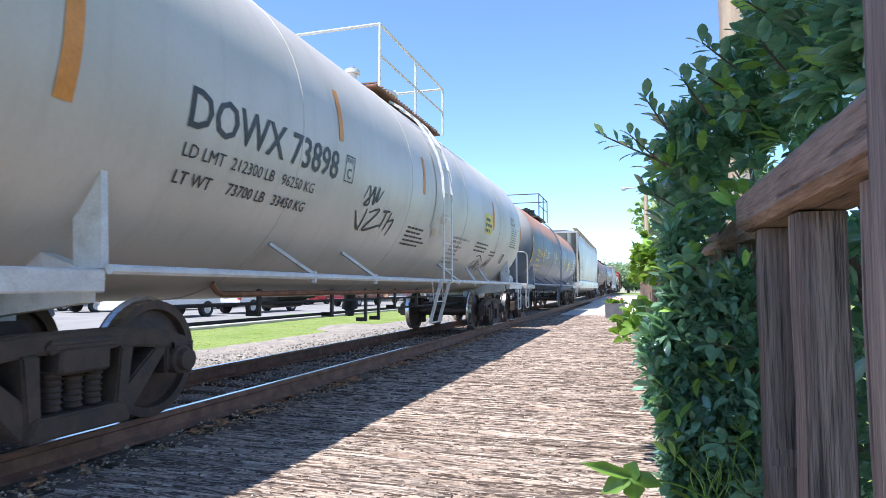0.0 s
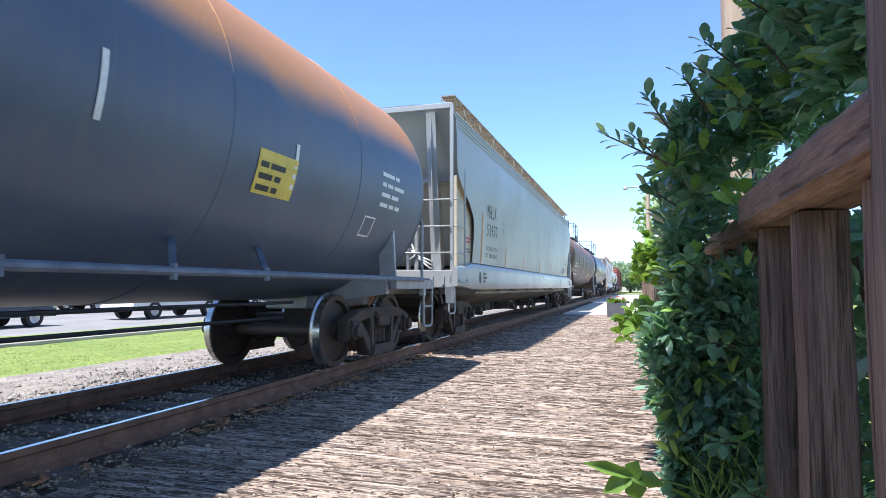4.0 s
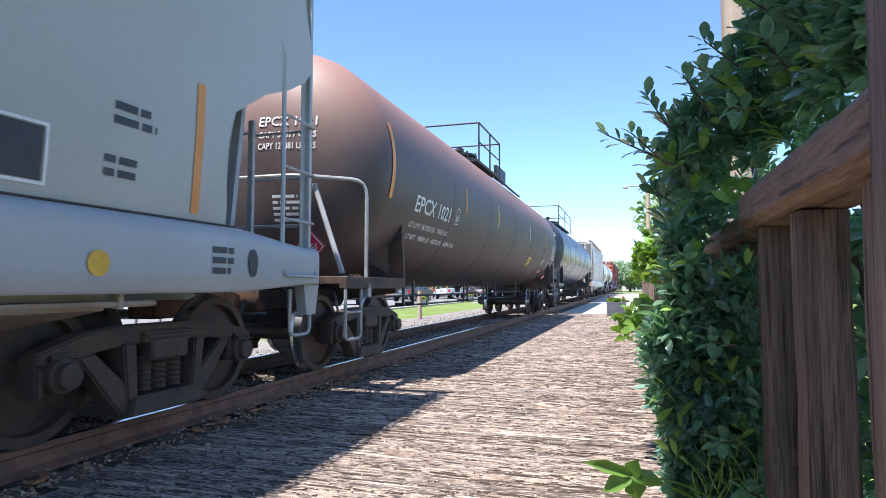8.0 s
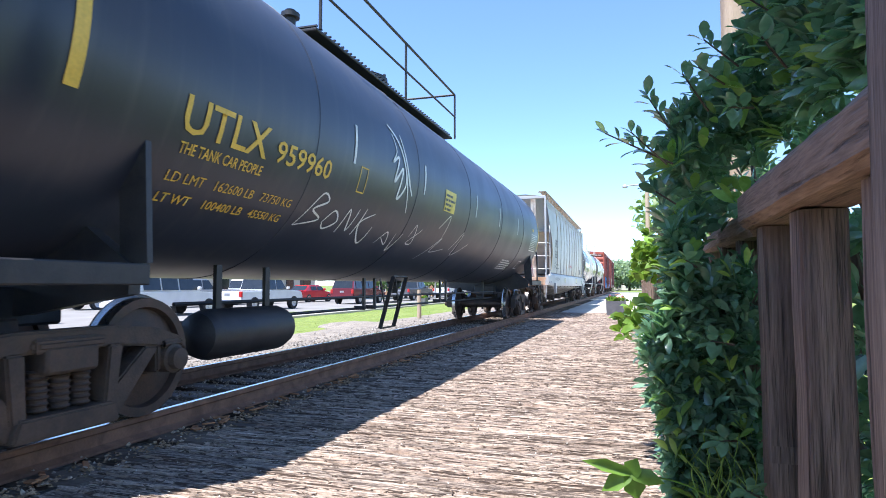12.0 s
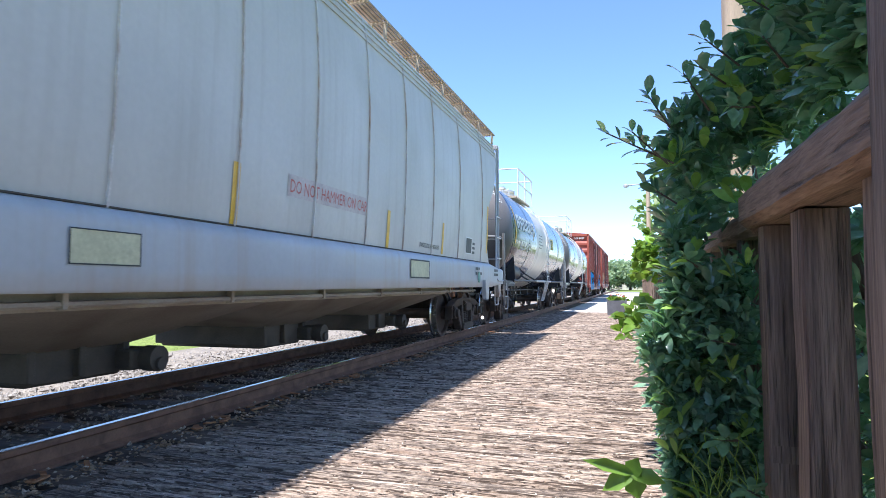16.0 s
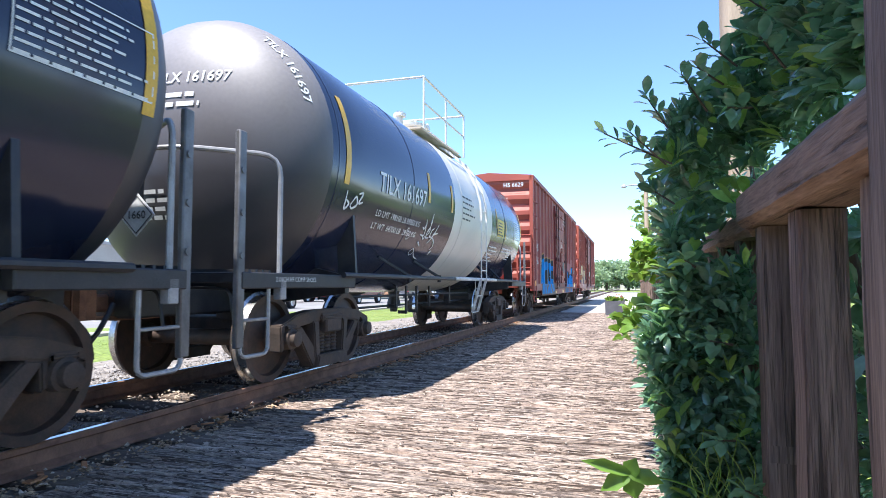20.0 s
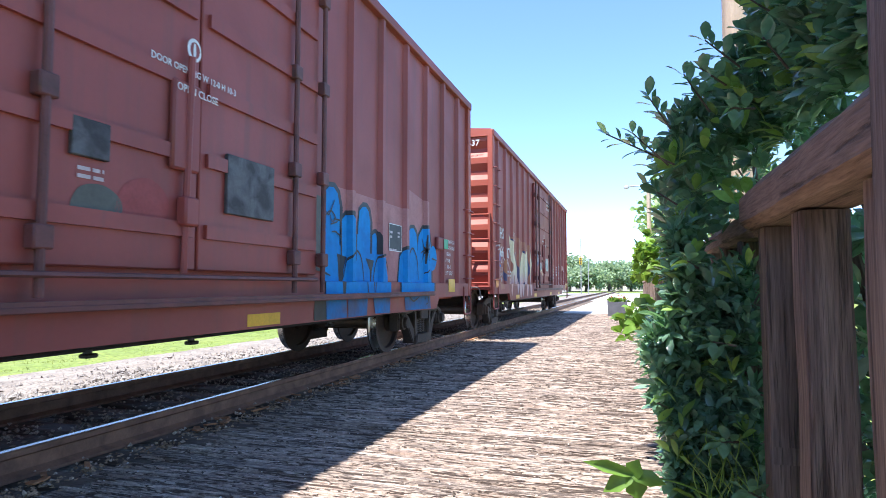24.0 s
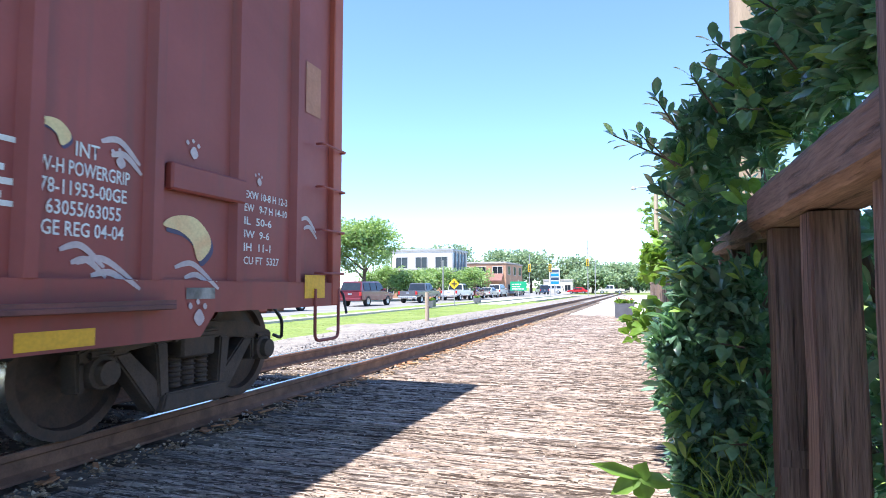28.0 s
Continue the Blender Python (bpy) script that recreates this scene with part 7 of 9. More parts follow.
    scribble(a, [[(-5.5, 1.2), (-5.35, 1.05), (-5.2, 1.2)], [(-4.25, 1.3), (-4.1, 1.15), (-3.9, 1.25)], [(-3.7, 1.35), (-3.55, 1.3)], [(-3.2, 1.45), (-3.1, 1.2)]], 0.012, "spray_pale_blue", lambda bm: on_side(bm, 0, 0, 0.011), label="pale sprayed highlight")
    for shape in ([(0, 0), (2.5, 0), (2.5, 1.0), (0, 1.0)], [(2.5, 0), (3.3, 0), (3.3, 1.2), (2.5, 1.3)]):
        blob(a, shape, "spray_pink", 1.98, 1.08, 0.003, "paint_patch", "faded pink painted-out patch", False)
    # smears and small print on the doors
    for pts, mat, y, z, lab in (([(0, 0), (.05, .2), (.25, .28), (.42, .18), (.4, .02), (.2, -.05)], "spray_red_wash", -0.72, 1.42, "thin red sprayed smear"), ([(0, 0), (.03, .16), (.2, .2), (.34, .12), (.3, .0)], "spray_moss", -1.02, 1.40, "dark sprayed smear")):
        bm = bmesh.new()
        bm.faces.new([bm.verts.new((p, q, 0)) for p, q in curve_loop(pts)])
        part("graffiti", on_wall(bm, y, z, 1.479), mat, a, lab)
    part("small_print", on_wall(bars(2, 0.26, 0.09, 0.5, 51), -1.0, 1.62, 1.483), "spray_grey", a)
    plate = part("stencil", on_wall(sheet(0.44, 0.36), 3.73, 1.47, 1.412), "letter_black", a, "black stencil panel with a thin white rim")
    part("border", on_wall(outline_box(0.44, 0.36, 0.01), 3.73, 1.47, 1.415), "letter_white", plate)
    for y, z, n, w, h, seed in ((3.76, 1.64, 2, 0.1, 0.12, 41), (4.02, 1.66, 2, 0.1, 0.1, 42), (3.74, 1.48, 1, 0.4, 0.04, 43)):
        part("small_print", on_wall(bars(n, w, h, 0.5, seed), y, z, 1.415), "spray_grey", plate)
    part("sticker", on_wall(sheet(0.22, 0.16), 5.93, 1.62, 1.475), "sign_green", a, "green sticker on a bracket")
    bm = bmesh.new()
    box(bm, 1.4, 1.462, 5.66, 6.1, 1.6, 1.8, 0.015)
    part("bracket", bm, "box_red", a)
    b = boxcar(44.42, "6637", "oxide-red boxcar with faded pale graffiti and white stencils")
    blob(b, [(0, 0), (.52, .03), (.5, .65), (0, .6)], "spray_rust", -6.9, 0.92, 0.002, "paint_patch", "orange-brown sprayed ground", False)
    blob(b, [(0, 0), (3.3, 0), (3.2, 1.2), (2.2, 1.22), (1.05, 1.3), (.75, 1.42), (.55, 1.3), (0.2, 1.25)], "spray_rust", -5.65, 1.02, 0.002, "paint_patch", "orange-brown sprayed ground", False)
    # tall pointed letters, cream above and orange at the foot, lilac tails on the sill
    for s in ([(-5.68, 2.32), (-5.17, 2.06), (-4.6, 1.5), (-4.53, 1.0), (-4.7, .8), (-4.9, 1.28), (-5.2, 1.38), (-5.3, 1.2), (-5.5, .75), (-5.62, .9), (-5.36, 1.5)],
              [(-4.5, 2.0), (-4.26, 1.88), (-4.02, 1.46), (-4.02, 1.1), (-4.2, .7), (-4.35, .72), (-4.5, 1.1)], [(-3.75, 2.0), (-3.64, 1.9), (-3.64, 1.2), (-3.86, .72), (-4.0, .8), (-4.08, 1.2), (-4.05, 1.66)],
              [(-2.95, 2.06), (-2.86, 1.44), (-3.0, 1.0), (-3.1, .7), (-3.3, .75), (-3.34, 1.2), (-3.4, 1.84)], [(-2.4, 2.08), (-2.11, 1.68), (-2.28, 1.42), (-2.4, .75), (-2.6, .72), (-2.8, 1.22), (-2.62, 1.75)]):
        mid = (sum(p[0] for p in s) / len(s), sum(p[1] for p in s) / len(s))
        blob(b, [(mid[0] + 0.05 + (p[0] - mid[0]) * 1.07, mid[1] + (p[1] - mid[1]) * 1.03) for p in s], "spray_navy", 0, 0, 0.004, label="dark sprayed edge", round_off=False)
        blob(b, s, "spray_fade", 0, 0, 0.008, label="faded cream and orange sprayed letter", round_off=False)
    blob(b, [(-.17, .2), (-.1, .38), (.1, .4), (.17, .2), (.1, .02), (-.1, .02)], "spray_tan", -6.15, 1.29, 0.006, label="salmon sprayed oval")
    blob(b, [(-.28, .05), (-.2, .14), (0, .04), (.2, .14), (.28, .05), (.1, -.12), (-.1, -.12)], "spray_navy", -6.15, 1.25, 0.004, label="dark blue sprayed edge")
    scribble(b, [[(0, .12), (.08, .25), (.05, .05), (.18, .22), (.12, .0), (.26, .15)], [(.05, .0), (.25, -.08), (.1, -.05)]], 0.018, "spray_blue", lambda bm: on_side(bm, -6.9, 1.56, 0.004), label="blue sprayed tag")
    scribble(b, [[(0, .1), (.03, .0), (.1, .12), (.14, 0)], [(.2, .0), (.24, .14), (.32, .1), (.26, .0)]], 0.009, "letter_white", lambda bm: on_side(bm, -6.6, 1.56, 0.006), label="white sprayed tag")
    text_on(b, fit("LD LMT", 0.3, 0.08), "spray_grey", lambda bm: on_wall(bm, -6.72, 1.38, W_PATCH + 0.004))
    text_on(b, fit("LT WT", 0.27, 0.08), "spray_grey", lambda bm: on_wall(bm, -6.72, 1.25, W_PATCH + 0.004))
    text_on(b, bars(2, 0.3, 0.2, 0.45, 21), "spray_grey", lambda bm: on_wall(bm, -5.86, 1.25, W_PATCH + 0.004), "small_print")
    for pts, mat in (([(-.16, -.1), (-.14, .12), (0, .2), (.14, .1), (.14, -.12), (0, -.2)], "spray_navy"), ([(-.07, -.06), (-.05, .06), (.06, .06), (.07, -.06)], "spray_grey")):
        bm = bmesh.new()
        bm.faces.new([bm.verts.new((p, q, 0)) for p, q in curve_loop(pts)])
        part("graffiti", on_wall(bm, -1.48, 1.84, 1.507 if mat == "spray_navy" else 1.510), mat, b, "navy sprayed ring on the door")
    for pts, mat, x in (([(0, 0), (.2, .1), (.45, 0), (.52, -.12), (.3, -.06)], "spray_cream", 1.507), ([(.1, -.02), (.3, .03), (.46, -.08), (.3, -.05)], "hammer_red", 1.510)):
        bm = bmesh.new()
        bm.faces.new([bm.verts.new((p, q, 0)) for p, q in curve_loop(pts)])
        part("graffiti", on_wall(bm, -0.96, 1.48, x), mat, b, "cream and red sprayed crescent on the door")
    text_on(b, bars(1, 0.45, 0.09, 0.6, 31), "spray_grey", lambda bm: on_wall(bm, -1.12, 2.0, 1.507), "small_print")
    crescent = [(0, 0), (.1, .07), (.3, .08), (.45, -.02), (.48, -.12), (.40, -.21), (.34, -.22), (.28, -.1), (.16, -.03)]
    for y, z, k in ((4.33, 1.90, .45), (5.26, 1.43, 1.0), (2.75, 1.7, .7)):
        blob(b, [(a * k + 0.03 * k, e * k - 0.035 * k) for a, e in crescent], "spray_navy", y, z, 0.004, label="dark blue sprayed edge")
        blob(b, [(a * k, e * k) for a, e in crescent], "spray_cream", y, z, 0.007, label="cream sprayed crescent")
    for y, z, k in ((5.5, 1.93, .09), (5.52, .74, .12), (4.86, 1.74, .08), (6.3, 1.86, .07), (2.6, 1.95, .08), (-4.78, 1.85, .08), (-4.2, 1.93, .08), (-6.62, 1.1, .13), (-5.68, 1.42, .08), (-7.4, 1.65, .1)):
        for a, e, q in ((0, 0, 1.0), (-.5, 1.0, .4), (.15, 1.25, .35), (.75, .95, .4)):
            m = k * q
            blob(b, [(k * a, k * e + m * .5), (k * a + m * .45, k * e + m), (k * a + m * .9, k * e + m * .4), (k * a + m * .45, k * e)], "spray_grey", y, z, 0.008, label="pale sprayed spot")
    for y, z, k in ((4.61, 1.13, .4), (5.38, 1.13, .38), (4.5, 1.2, .3), (4.75, 1.86, .3), (6.98, 1.62, .3), (2.7, 1.3, .4), (-5.98, 1.62, .28), (-7.2, 1.9, .3)):
        scribble(b, [[(0, .02), (k * .45, .05), (k, -.07)], [(k * .25, -.05), (k * .6, -.03), (k * 1.05, -.13)]], 0.02, "spray_grey", lambda bm: on_side(bm, y, z, 0.005), label="pale sprayed strokes")
    bm = bmesh.new()
    box(bm, 1.4, 1.475, 5.26, 6.08, 1.67, 1.86, 0.015)
    part("bracket", bm, "box_red", b)
    part("sticker", on_wall(sheet(0.3, 0.08), 5.44, 0.93, 1.455), "plate_grey", b, "pale green plate")
    part("paint_patch", on_wall(sheet(0.28, 0.5), 7.06, 2.7, W_PATCH), "spray_tan", b, "orange-brown painted patch")
    for y0, cap in ((4.36, 0.085), (3.05, 0.07)):
        for i, (line, wide) in enumerate((("INT", 0.16), ("W-H POWERGRIP", 0.62), ("78-11953-00GE", 0.58), ("63055/63055", 0.5), ("GE REG 04-04", 0.55))):
            text_on(b, fit(line, wide, cap), "letter_white", lambda bm: on_wall(bm, y0 + 0.3 - wide / 2, 1.76 - 0.115 * i, W_PATCH), "lettering")
    text_on(b, outline_box(0.5, 0.36, 0.03), "letter_white", lambda bm: on_wall(bm, 3.8, 1.42, W_PATCH), "stencil_frame")
    text_on(b, bars(4, 0.4, 0.28, 0.5, 3), "letter_white", lambda bm: on_wall(bm, 3.85, 1.46, W_PATCH), "small_print")


W_PATCH = 1.406
M["sign_green"] = plain("green_sign", (0.01, 0.35, 0.16), 0.4)
boxcar_paint()
# ---------------------------------------------------------------- platform boards and fence: set last among the large things
def fence_post_mesh(h, w=0.09, seed=0):
    bm = bmesh.new()
    rnd = random.Random(seed)
    rows = 6
    rings = []
    for k in range(rows + 1):
        z = h * k / rows
        d = [rnd.uniform(-0.003, 0.003) for _ in range(4)]
        rings.append([bm.verts.new((sx * w / 2 + d[0], sy * w / 2 + d[1], z)) for sx, sy in ((-1, -1), (1, -1), (1, 1), (-1, 1))])
    for a, b in zip(rings, rings[1:]):
        for i in range(4):
            bm.faces.new((a[i], a[(i + 1) % 4], b[(i + 1) % 4], b[i]))
    bm.faces.new(rings[0][::-1])
    bm.faces.new(rings[-1])
    bmesh.ops.bevel(bm, geom=[e for e in bm.edges if abs(e.verts[0].co.z - e.verts[1].co.z) > h / rows * 0.5], offset=0.007, segments=2, affect="EDGES")
    return bm


fence = thing("fence", (0.43, 0, 0), label="old weathered timber railing fence beside the platform", category="fence")
for k in range(76):
    y = (0.69, 1.168, 1.682, 2.118)[k] if k < 4 else 0.36 + 0.44 * k
    o = part("post", fence_post_mesh(1.37, 0.104, k), "fence", fence, at=(0, y, 0)) if k < 8 else again(o, fence, (0.01 * math.sin(k * 3.0), y, 0.02 * math.sin(k)))
o = part("tall_post", fence_post_mesh(2.6, 0.11, 77), "fence", fence, "taller end post", at=(-0.04, 0.975, 0))


def handrail(y0, y1, x0, x1, z0, z1, seed):
    bm = bmesh.new()
    n = max(2, int((y1 - y0) / 0.12))
    rnd = random.Random(seed)
    rings = []
    for k in range(n + 1):
        y = y0 + (y1 - y0) * k / n
        j = [rnd.uniform(-0.004, 0.004) for _ in range(8)]
        rings.append([bm.verts.new(p) for p in ((x0 + j[0], y, z0 + 0.02 + j[1]), (x0 + 0.02, y, z0 + j[2]), (x1 - 0.02, y, z0 + j[3]), (x1 + j[4], y, z0 + 0.02), (x1 + j[5], y, z1 - 0.02), (x1 - 0.02, y, z1 + j[6]), (x0 + 0.025, y, z1 + j[7]), (x0 + j[0], y, z1 - 0.03))])
    for a, b in zip(rings, rings[1:]):
        for i in range(8):
            bm.faces.new((a[i], a[(i + 1) % 8], b[(i + 1) % 8], b[i]))
    bm.faces.new(rings[0][::-1])
    bm.faces.new(rings[-1])
    return bm


part("top_rail", handrail(0.3, 2.22, -0.095, 0.075, 1.375, 1.505, 1), "fence_rail", fence, "thick rounded top beam")
for k in range(10):
    part("top_rail", handrail(2.24 + 3.2 * k, 2.24 + 3.2 * k + 3.18, -0.068, 0.075, 1.355, 1.455, 2 + k), "fence_rail", fence)
# ---------------------------------------------------------------- platform of old planks, laid across
def plank_mesh(seed, wide=0.15, long=3.72):
    """A weathered plank, split along its grain into long uneven ridges."""
    rnd = random.Random(seed)
    bm = bmesh.new()
    cuts = sorted([0.0] + [rnd.uniform(0.08, 0.92) for _ in range(5)] + [1.0])
    n = 10
    for a, b in zip(cuts, cuts[1:]):
        if b - a < 0.045:
            continue
        h = rnd.uniform(-0.009, 0.004)
        start = -long / 2 if rnd.random() < 0.55 else rnd.uniform(-long / 2, 0.5)
        stop = long / 2 if rnd.random() < 0.55 else rnd.uniform(max(start + 0.7, 0.0), long / 2)
        rows, lean, drift = [], rnd.uniform(-0.002, 0.002), rnd.uniform(-0.004, 0.004)
        for i in range(n + 1):
            x = start + (stop - start) * i / n
            slip = drift * math.sin(9.0 * i / n + seed) + rnd.uniform(-0.0025, 0.0025)
            taper = 0.35 + 0.65 * min(1.0, 4.0 * min(i + 0.3, n - i + 0.3) / n)
            mid, half = (a + b) / 2 * wide + slip, max(0.003, ((b - a) / 2 * wide - 0.0022) * taper)
            z = h + lean * i / n + rnd.uniform(-0.0015, 0.0015)
            rows.append([bm.verts.new(p) for p in ((x, mid - half - 0.0015, z - 0.02), (x, mid - half + 0.002, z), (x, mid, z + 0.002), (x, mid + half - 0.002, z), (x, mid + half + 0.0015, z - 0.02))])
        for p, q in zip(rows, rows[1:]):
            for k in range(4):
                bm.faces.new((p[k], q[k], q[k + 1], p[k + 1]))
    # the sunken core that shows where a ridge has split off
    core = [bm.verts.new(p) for p in ((-long / 2, 0.002, -0.013), (long / 2, 0.002, -0.013), (long / 2, wide - 0.002, -0.013), (-long / 2, wide - 0.002, -0.013))]
    bm.faces.new(core)
    return bm


def deck_wood():
    """Sun-bleached planks: pale fibres, brown hollows and thin dark checks, each ridge in its own tone."""
    m = bpy.data.materials.new("weathered_deck_wood")
    m.use_nodes = True
    n, ln = m.node_tree.nodes, m.node_tree.links.new
    bsdf = n["Principled BSDF"]
    co, info, geo = n.new("ShaderNodeTexCoord"), n.new("ShaderNodeObjectInfo"), n.new("ShaderNodeNewGeometry")

    def math_node(op, a, b):
        x = n.new("ShaderNodeMath")
        x.operation = op
        for k, v in enumerate((a, b)):
            if isinstance(v, (int, float)):
                x.inputs[k].default_value = v
            else:
                ln(v, x.inputs[k])
        return x.outputs[0]

    shift = math_node("MULTIPLY", math_node("ADD", info.outputs["Random"], math_node("MULTIPLY", geo.outputs["Random Per Island"], 0.37)), 53.0)

    def fibres(sx, sy, detail, rough, lo, hi):
        mul, add, t, r = n.new("ShaderNodeVectorMath"), n.new("ShaderNodeVectorMath"), n.new("ShaderNodeTexNoise"), n.new("ShaderNodeMapRange")
        mul.operation = "MULTIPLY"
        mul.inputs[1].default_value = (sx, sy, 8.0)
        ln(co.outputs["Object"], mul.inputs[0])
        ln(mul.outputs[0], add.inputs[0])
        ln(shift, add.inputs[1])
        ln(add.outputs[0], t.inputs["Vector"])
        t.inputs["Scale"].default_value, t.inputs["Detail"].default_value, t.inputs["Roughness"].default_value = 1.0, detail, rough
        r.inputs["From Min"].default_value, r.inputs["From Max"].default_value = lo, hi
        ln(t.outputs["Fac"], r.inputs["Value"])
        return r.outputs["Result"]

    def mix(fac, a, b, how="MIX"):
        x = n.new("ShaderNodeMix")
        x.data_type, x.blend_type = "RGBA", how
        for value, k in ((fac, 0), (a, 6), (b, 7)):
            if isinstance(value, tuple):
                x.inputs[k].default_value = rgb(value)
            elif isinstance(value, float):
                x.inputs[k].default_value = value
            else:
                ln(value, x.inputs[k])
        return x.outputs[2]

    def span(value, a, b):
        r = n.new("ShaderNodeMapRange")
        r.inputs["To Min"].default_value, r.inputs["To Max"].default_value = a, b
        ln(value, r.inputs["Value"])
        return r.outputs["Result"]

    def cracks(sx, sy, wide):
        return span_from(math_node("ABSOLUTE", math_node("SUBTRACT", fibres(sx, sy, 4.0, 0.6, 0.0, 1.0), 0.5), 0.0), wide * 0.35, wide)

    def span_from(value, lo, hi):
        r = n.new("ShaderNodeMapRange")
        r.inputs["From Min"].default_value, r.inputs["From Max"].default_value = lo, hi
        ln(value, r.inputs["Value"])
        return r.outputs["Result"]

    checks = math_node("MINIMUM", cracks(1.1, 11.0, 0.032), math_node("MINIMUM", cracks(3.2, 34.0, 0.026), fibres(2.6, 30.0, 8.0, 0.74, 0.33, 0.39)))
    broad, fine, fuzz = fibres(1.6, 13.0, 8.0, 0.72, 0.38, 0.62), fibres(5.0, 60.0, 6.0, 0.7, 0.38, 0.62), fibres(30.0, 75.0, 4.0, 0.65, 0.35, 0.65)
    colour = mix(broad, (0.44, 0.33, 0.26), (0.72, 0.60, 0.495))
    colour = mix(fine, mix(1.0, colour, (0.66, 0.62, 0.59), "MULTIPLY"), mix(1.0, colour, (1.18, 1.17, 1.16), "MULTIPLY"))
    colour = mix(1.0, colour, span(fuzz, 0.66, 1.28), "MULTIPLY")
    colour = mix(1.0, colour, span(geo.outputs["Random Per Island"], 0.74, 1.2), "MULTIPLY")
    colour = mix(1.0, colour, span(info.outputs["Random"], 0.86, 1.12), "MULTIPLY")
    colour = mix(checks, (0.10, 0.072, 0.056), colour)
    ln(colour, bsdf.inputs["Base Color"])
    ln(span(fine, 0.95, 0.75), bsdf.inputs["Roughness"])
    bp = n.new("ShaderNodeBump")
    bp.inputs["Strength"].default_value, bp.inputs["Distance"].default_value = 0.8, 0.006
    ln(math_node("ADD", math_node("MULTIPLY", checks, 1.4), math_node("ADD", fine, math_node("MULTIPLY", fuzz, 0.4))), bp.inputs["Height"])
    ln(bp.outputs["Normal"], bsdf.inputs["Normal"])
    return m


M["deck"] = deck_wood()
# a dark sheet under the planks shows in their gaps
deck = tagged(ground_sheet("platform", "dark_gap", -3.35, 0.42, -4, 27.4, -0.022), "old wooden plank platform beside the track", "platform", kind="structure")
shapes = []
for k in range(8):
    o = part("plank", plank_mesh(k + 40), "deck", deck)
    shapes.append(o.data)
    bpy.data.objects.remove(o)
rnd = random.Random(11)
for k in range(208):
    o = new("plank", shapes[rnd.randrange(8)])
    o.parent = deck
    o.location = (-1.46 + rnd.uniform(-0.06, 0.04), -3.9 + k * 0.1505, rnd.uniform(-0.004, 0.003))
    o.rotation_euler = (0, rnd.uniform(-0.001, 0.001), rnd.uniform(-0.004, 0.004) + (math.pi if rnd.random() < 0.5 else 0))
    if abs(o.rotation_euler.z) > 1:
        o.location.y += 0.15


def crumbs(rng, n):
    x, y = rng.uniform(-3.5, 0.1, n), 1.5 + 14 * rng.random(n) ** 1.6
    return np.stack([x, y, np.full(n, 0.003)], -1)


def edge_stones(rng, n):
    return np.stack([rng.normal(-3.44, 0.08, n), -1 + 30 * rng.random(n) ** 1.2, rng.normal(-0.01, 0.010, n)], -1)


M["stone_pale"] = material("pale_stone", (0.72, 0.68, 0.62), (0.55, 0.50, 0.44), 0.8, scale=9, bump=0.2)
M["debris"] = material("tan_dust_and_bark", (0.50, 0.36, 0.22), (0.30, 0.19, 0.115), 0.9, scale=7, fine=60, bump=0.5, spread=(0.3, 0.7), vary=0.38)
tagged(strewn("stone_chips", "stone_pale", 900, crumbs, (0.003, 0.009), 8), "small pale stone chips on the planks", "stone chips", kind="stuff")
tagged(strewn("edge_litter", "debris", 4200, edge_stones, (0.008, 0.026), 9, 0.5), "loose tan bark and dust along the platform edge", "litter", kind="stuff")
M["chip"] = material("splintered_wood", (0.45, 0.22, 0.10), (0.30, 0.13, 0.06), 0.85, scale=6, bump=0.4, per_piece=0.3)
for k in range(90):
    y = rnd.uniform(2.5, 20.0)
    bm = bmesh.new()
    box(bm, -rnd.uniform(0.012, 0.03), 0.022, -rnd.uniform(0.03, 0.08), 0.05, 0, 0.014, 0.004)
    o = part("wood_scrap", bm, "chip", None, at=(-3.48 + rnd.uniform(-0.07, 0.09), y, 0.012))
    o.rotation_euler = (rnd.uniform(-0.2, 0.2), rnd.uniform(-0.2, 0.2), rnd.uniform(0, 3))
    tagged(o, "splintered scrap of orange-brown wood beside the rail", "wood scrap", "scraps along the rail")
# ---------------------------------------------------------------- shrubs, trees and vines
def leaf_material(name, a, b, gloss=0.3, through=0.35, light=(0.2, 0.42, 0.05)):
    m = material(name, a, b, gloss, scale=9.0, fine=50, bump=0.1, vary=0.2)
    n, ln = m.node_tree.nodes, m.node_tree.links.new
    bsdf = n["Principled BSDF"]
    geo = n.new("ShaderNodeNewGeometry")
    hue = n.new("ShaderNodeHueSaturation")
    val = n.new("ShaderNodeMapRange")
    val.inputs["To Min"].default_value, val.inputs["To Max"].default_value = 0.6, 1.6
    ln(geo.outputs["Random Per Island"], val.inputs["Value"])
    ln(val.outputs["Result"], hue.inputs["Value"])
    old = bsdf.inputs["Base Color"].links[0].from_socket
    ln(old, hue.inputs["Color"])
    ln(hue.outputs["Color"], bsdf.inputs["Base Color"])
    tr = n.new("ShaderNodeBsdfTranslucent")
    tr.inputs["Color"].default_value = rgb(light)
    mix = n.new("ShaderNodeMixShader")
    mix.inputs[0].default_value = through
    ln(bsdf.outputs[0], mix.inputs[1])
    ln(tr.outputs[0], mix.inputs[2])
    ln(mix.outputs[0], n["Material Output"].inputs["Surface"])
    return m


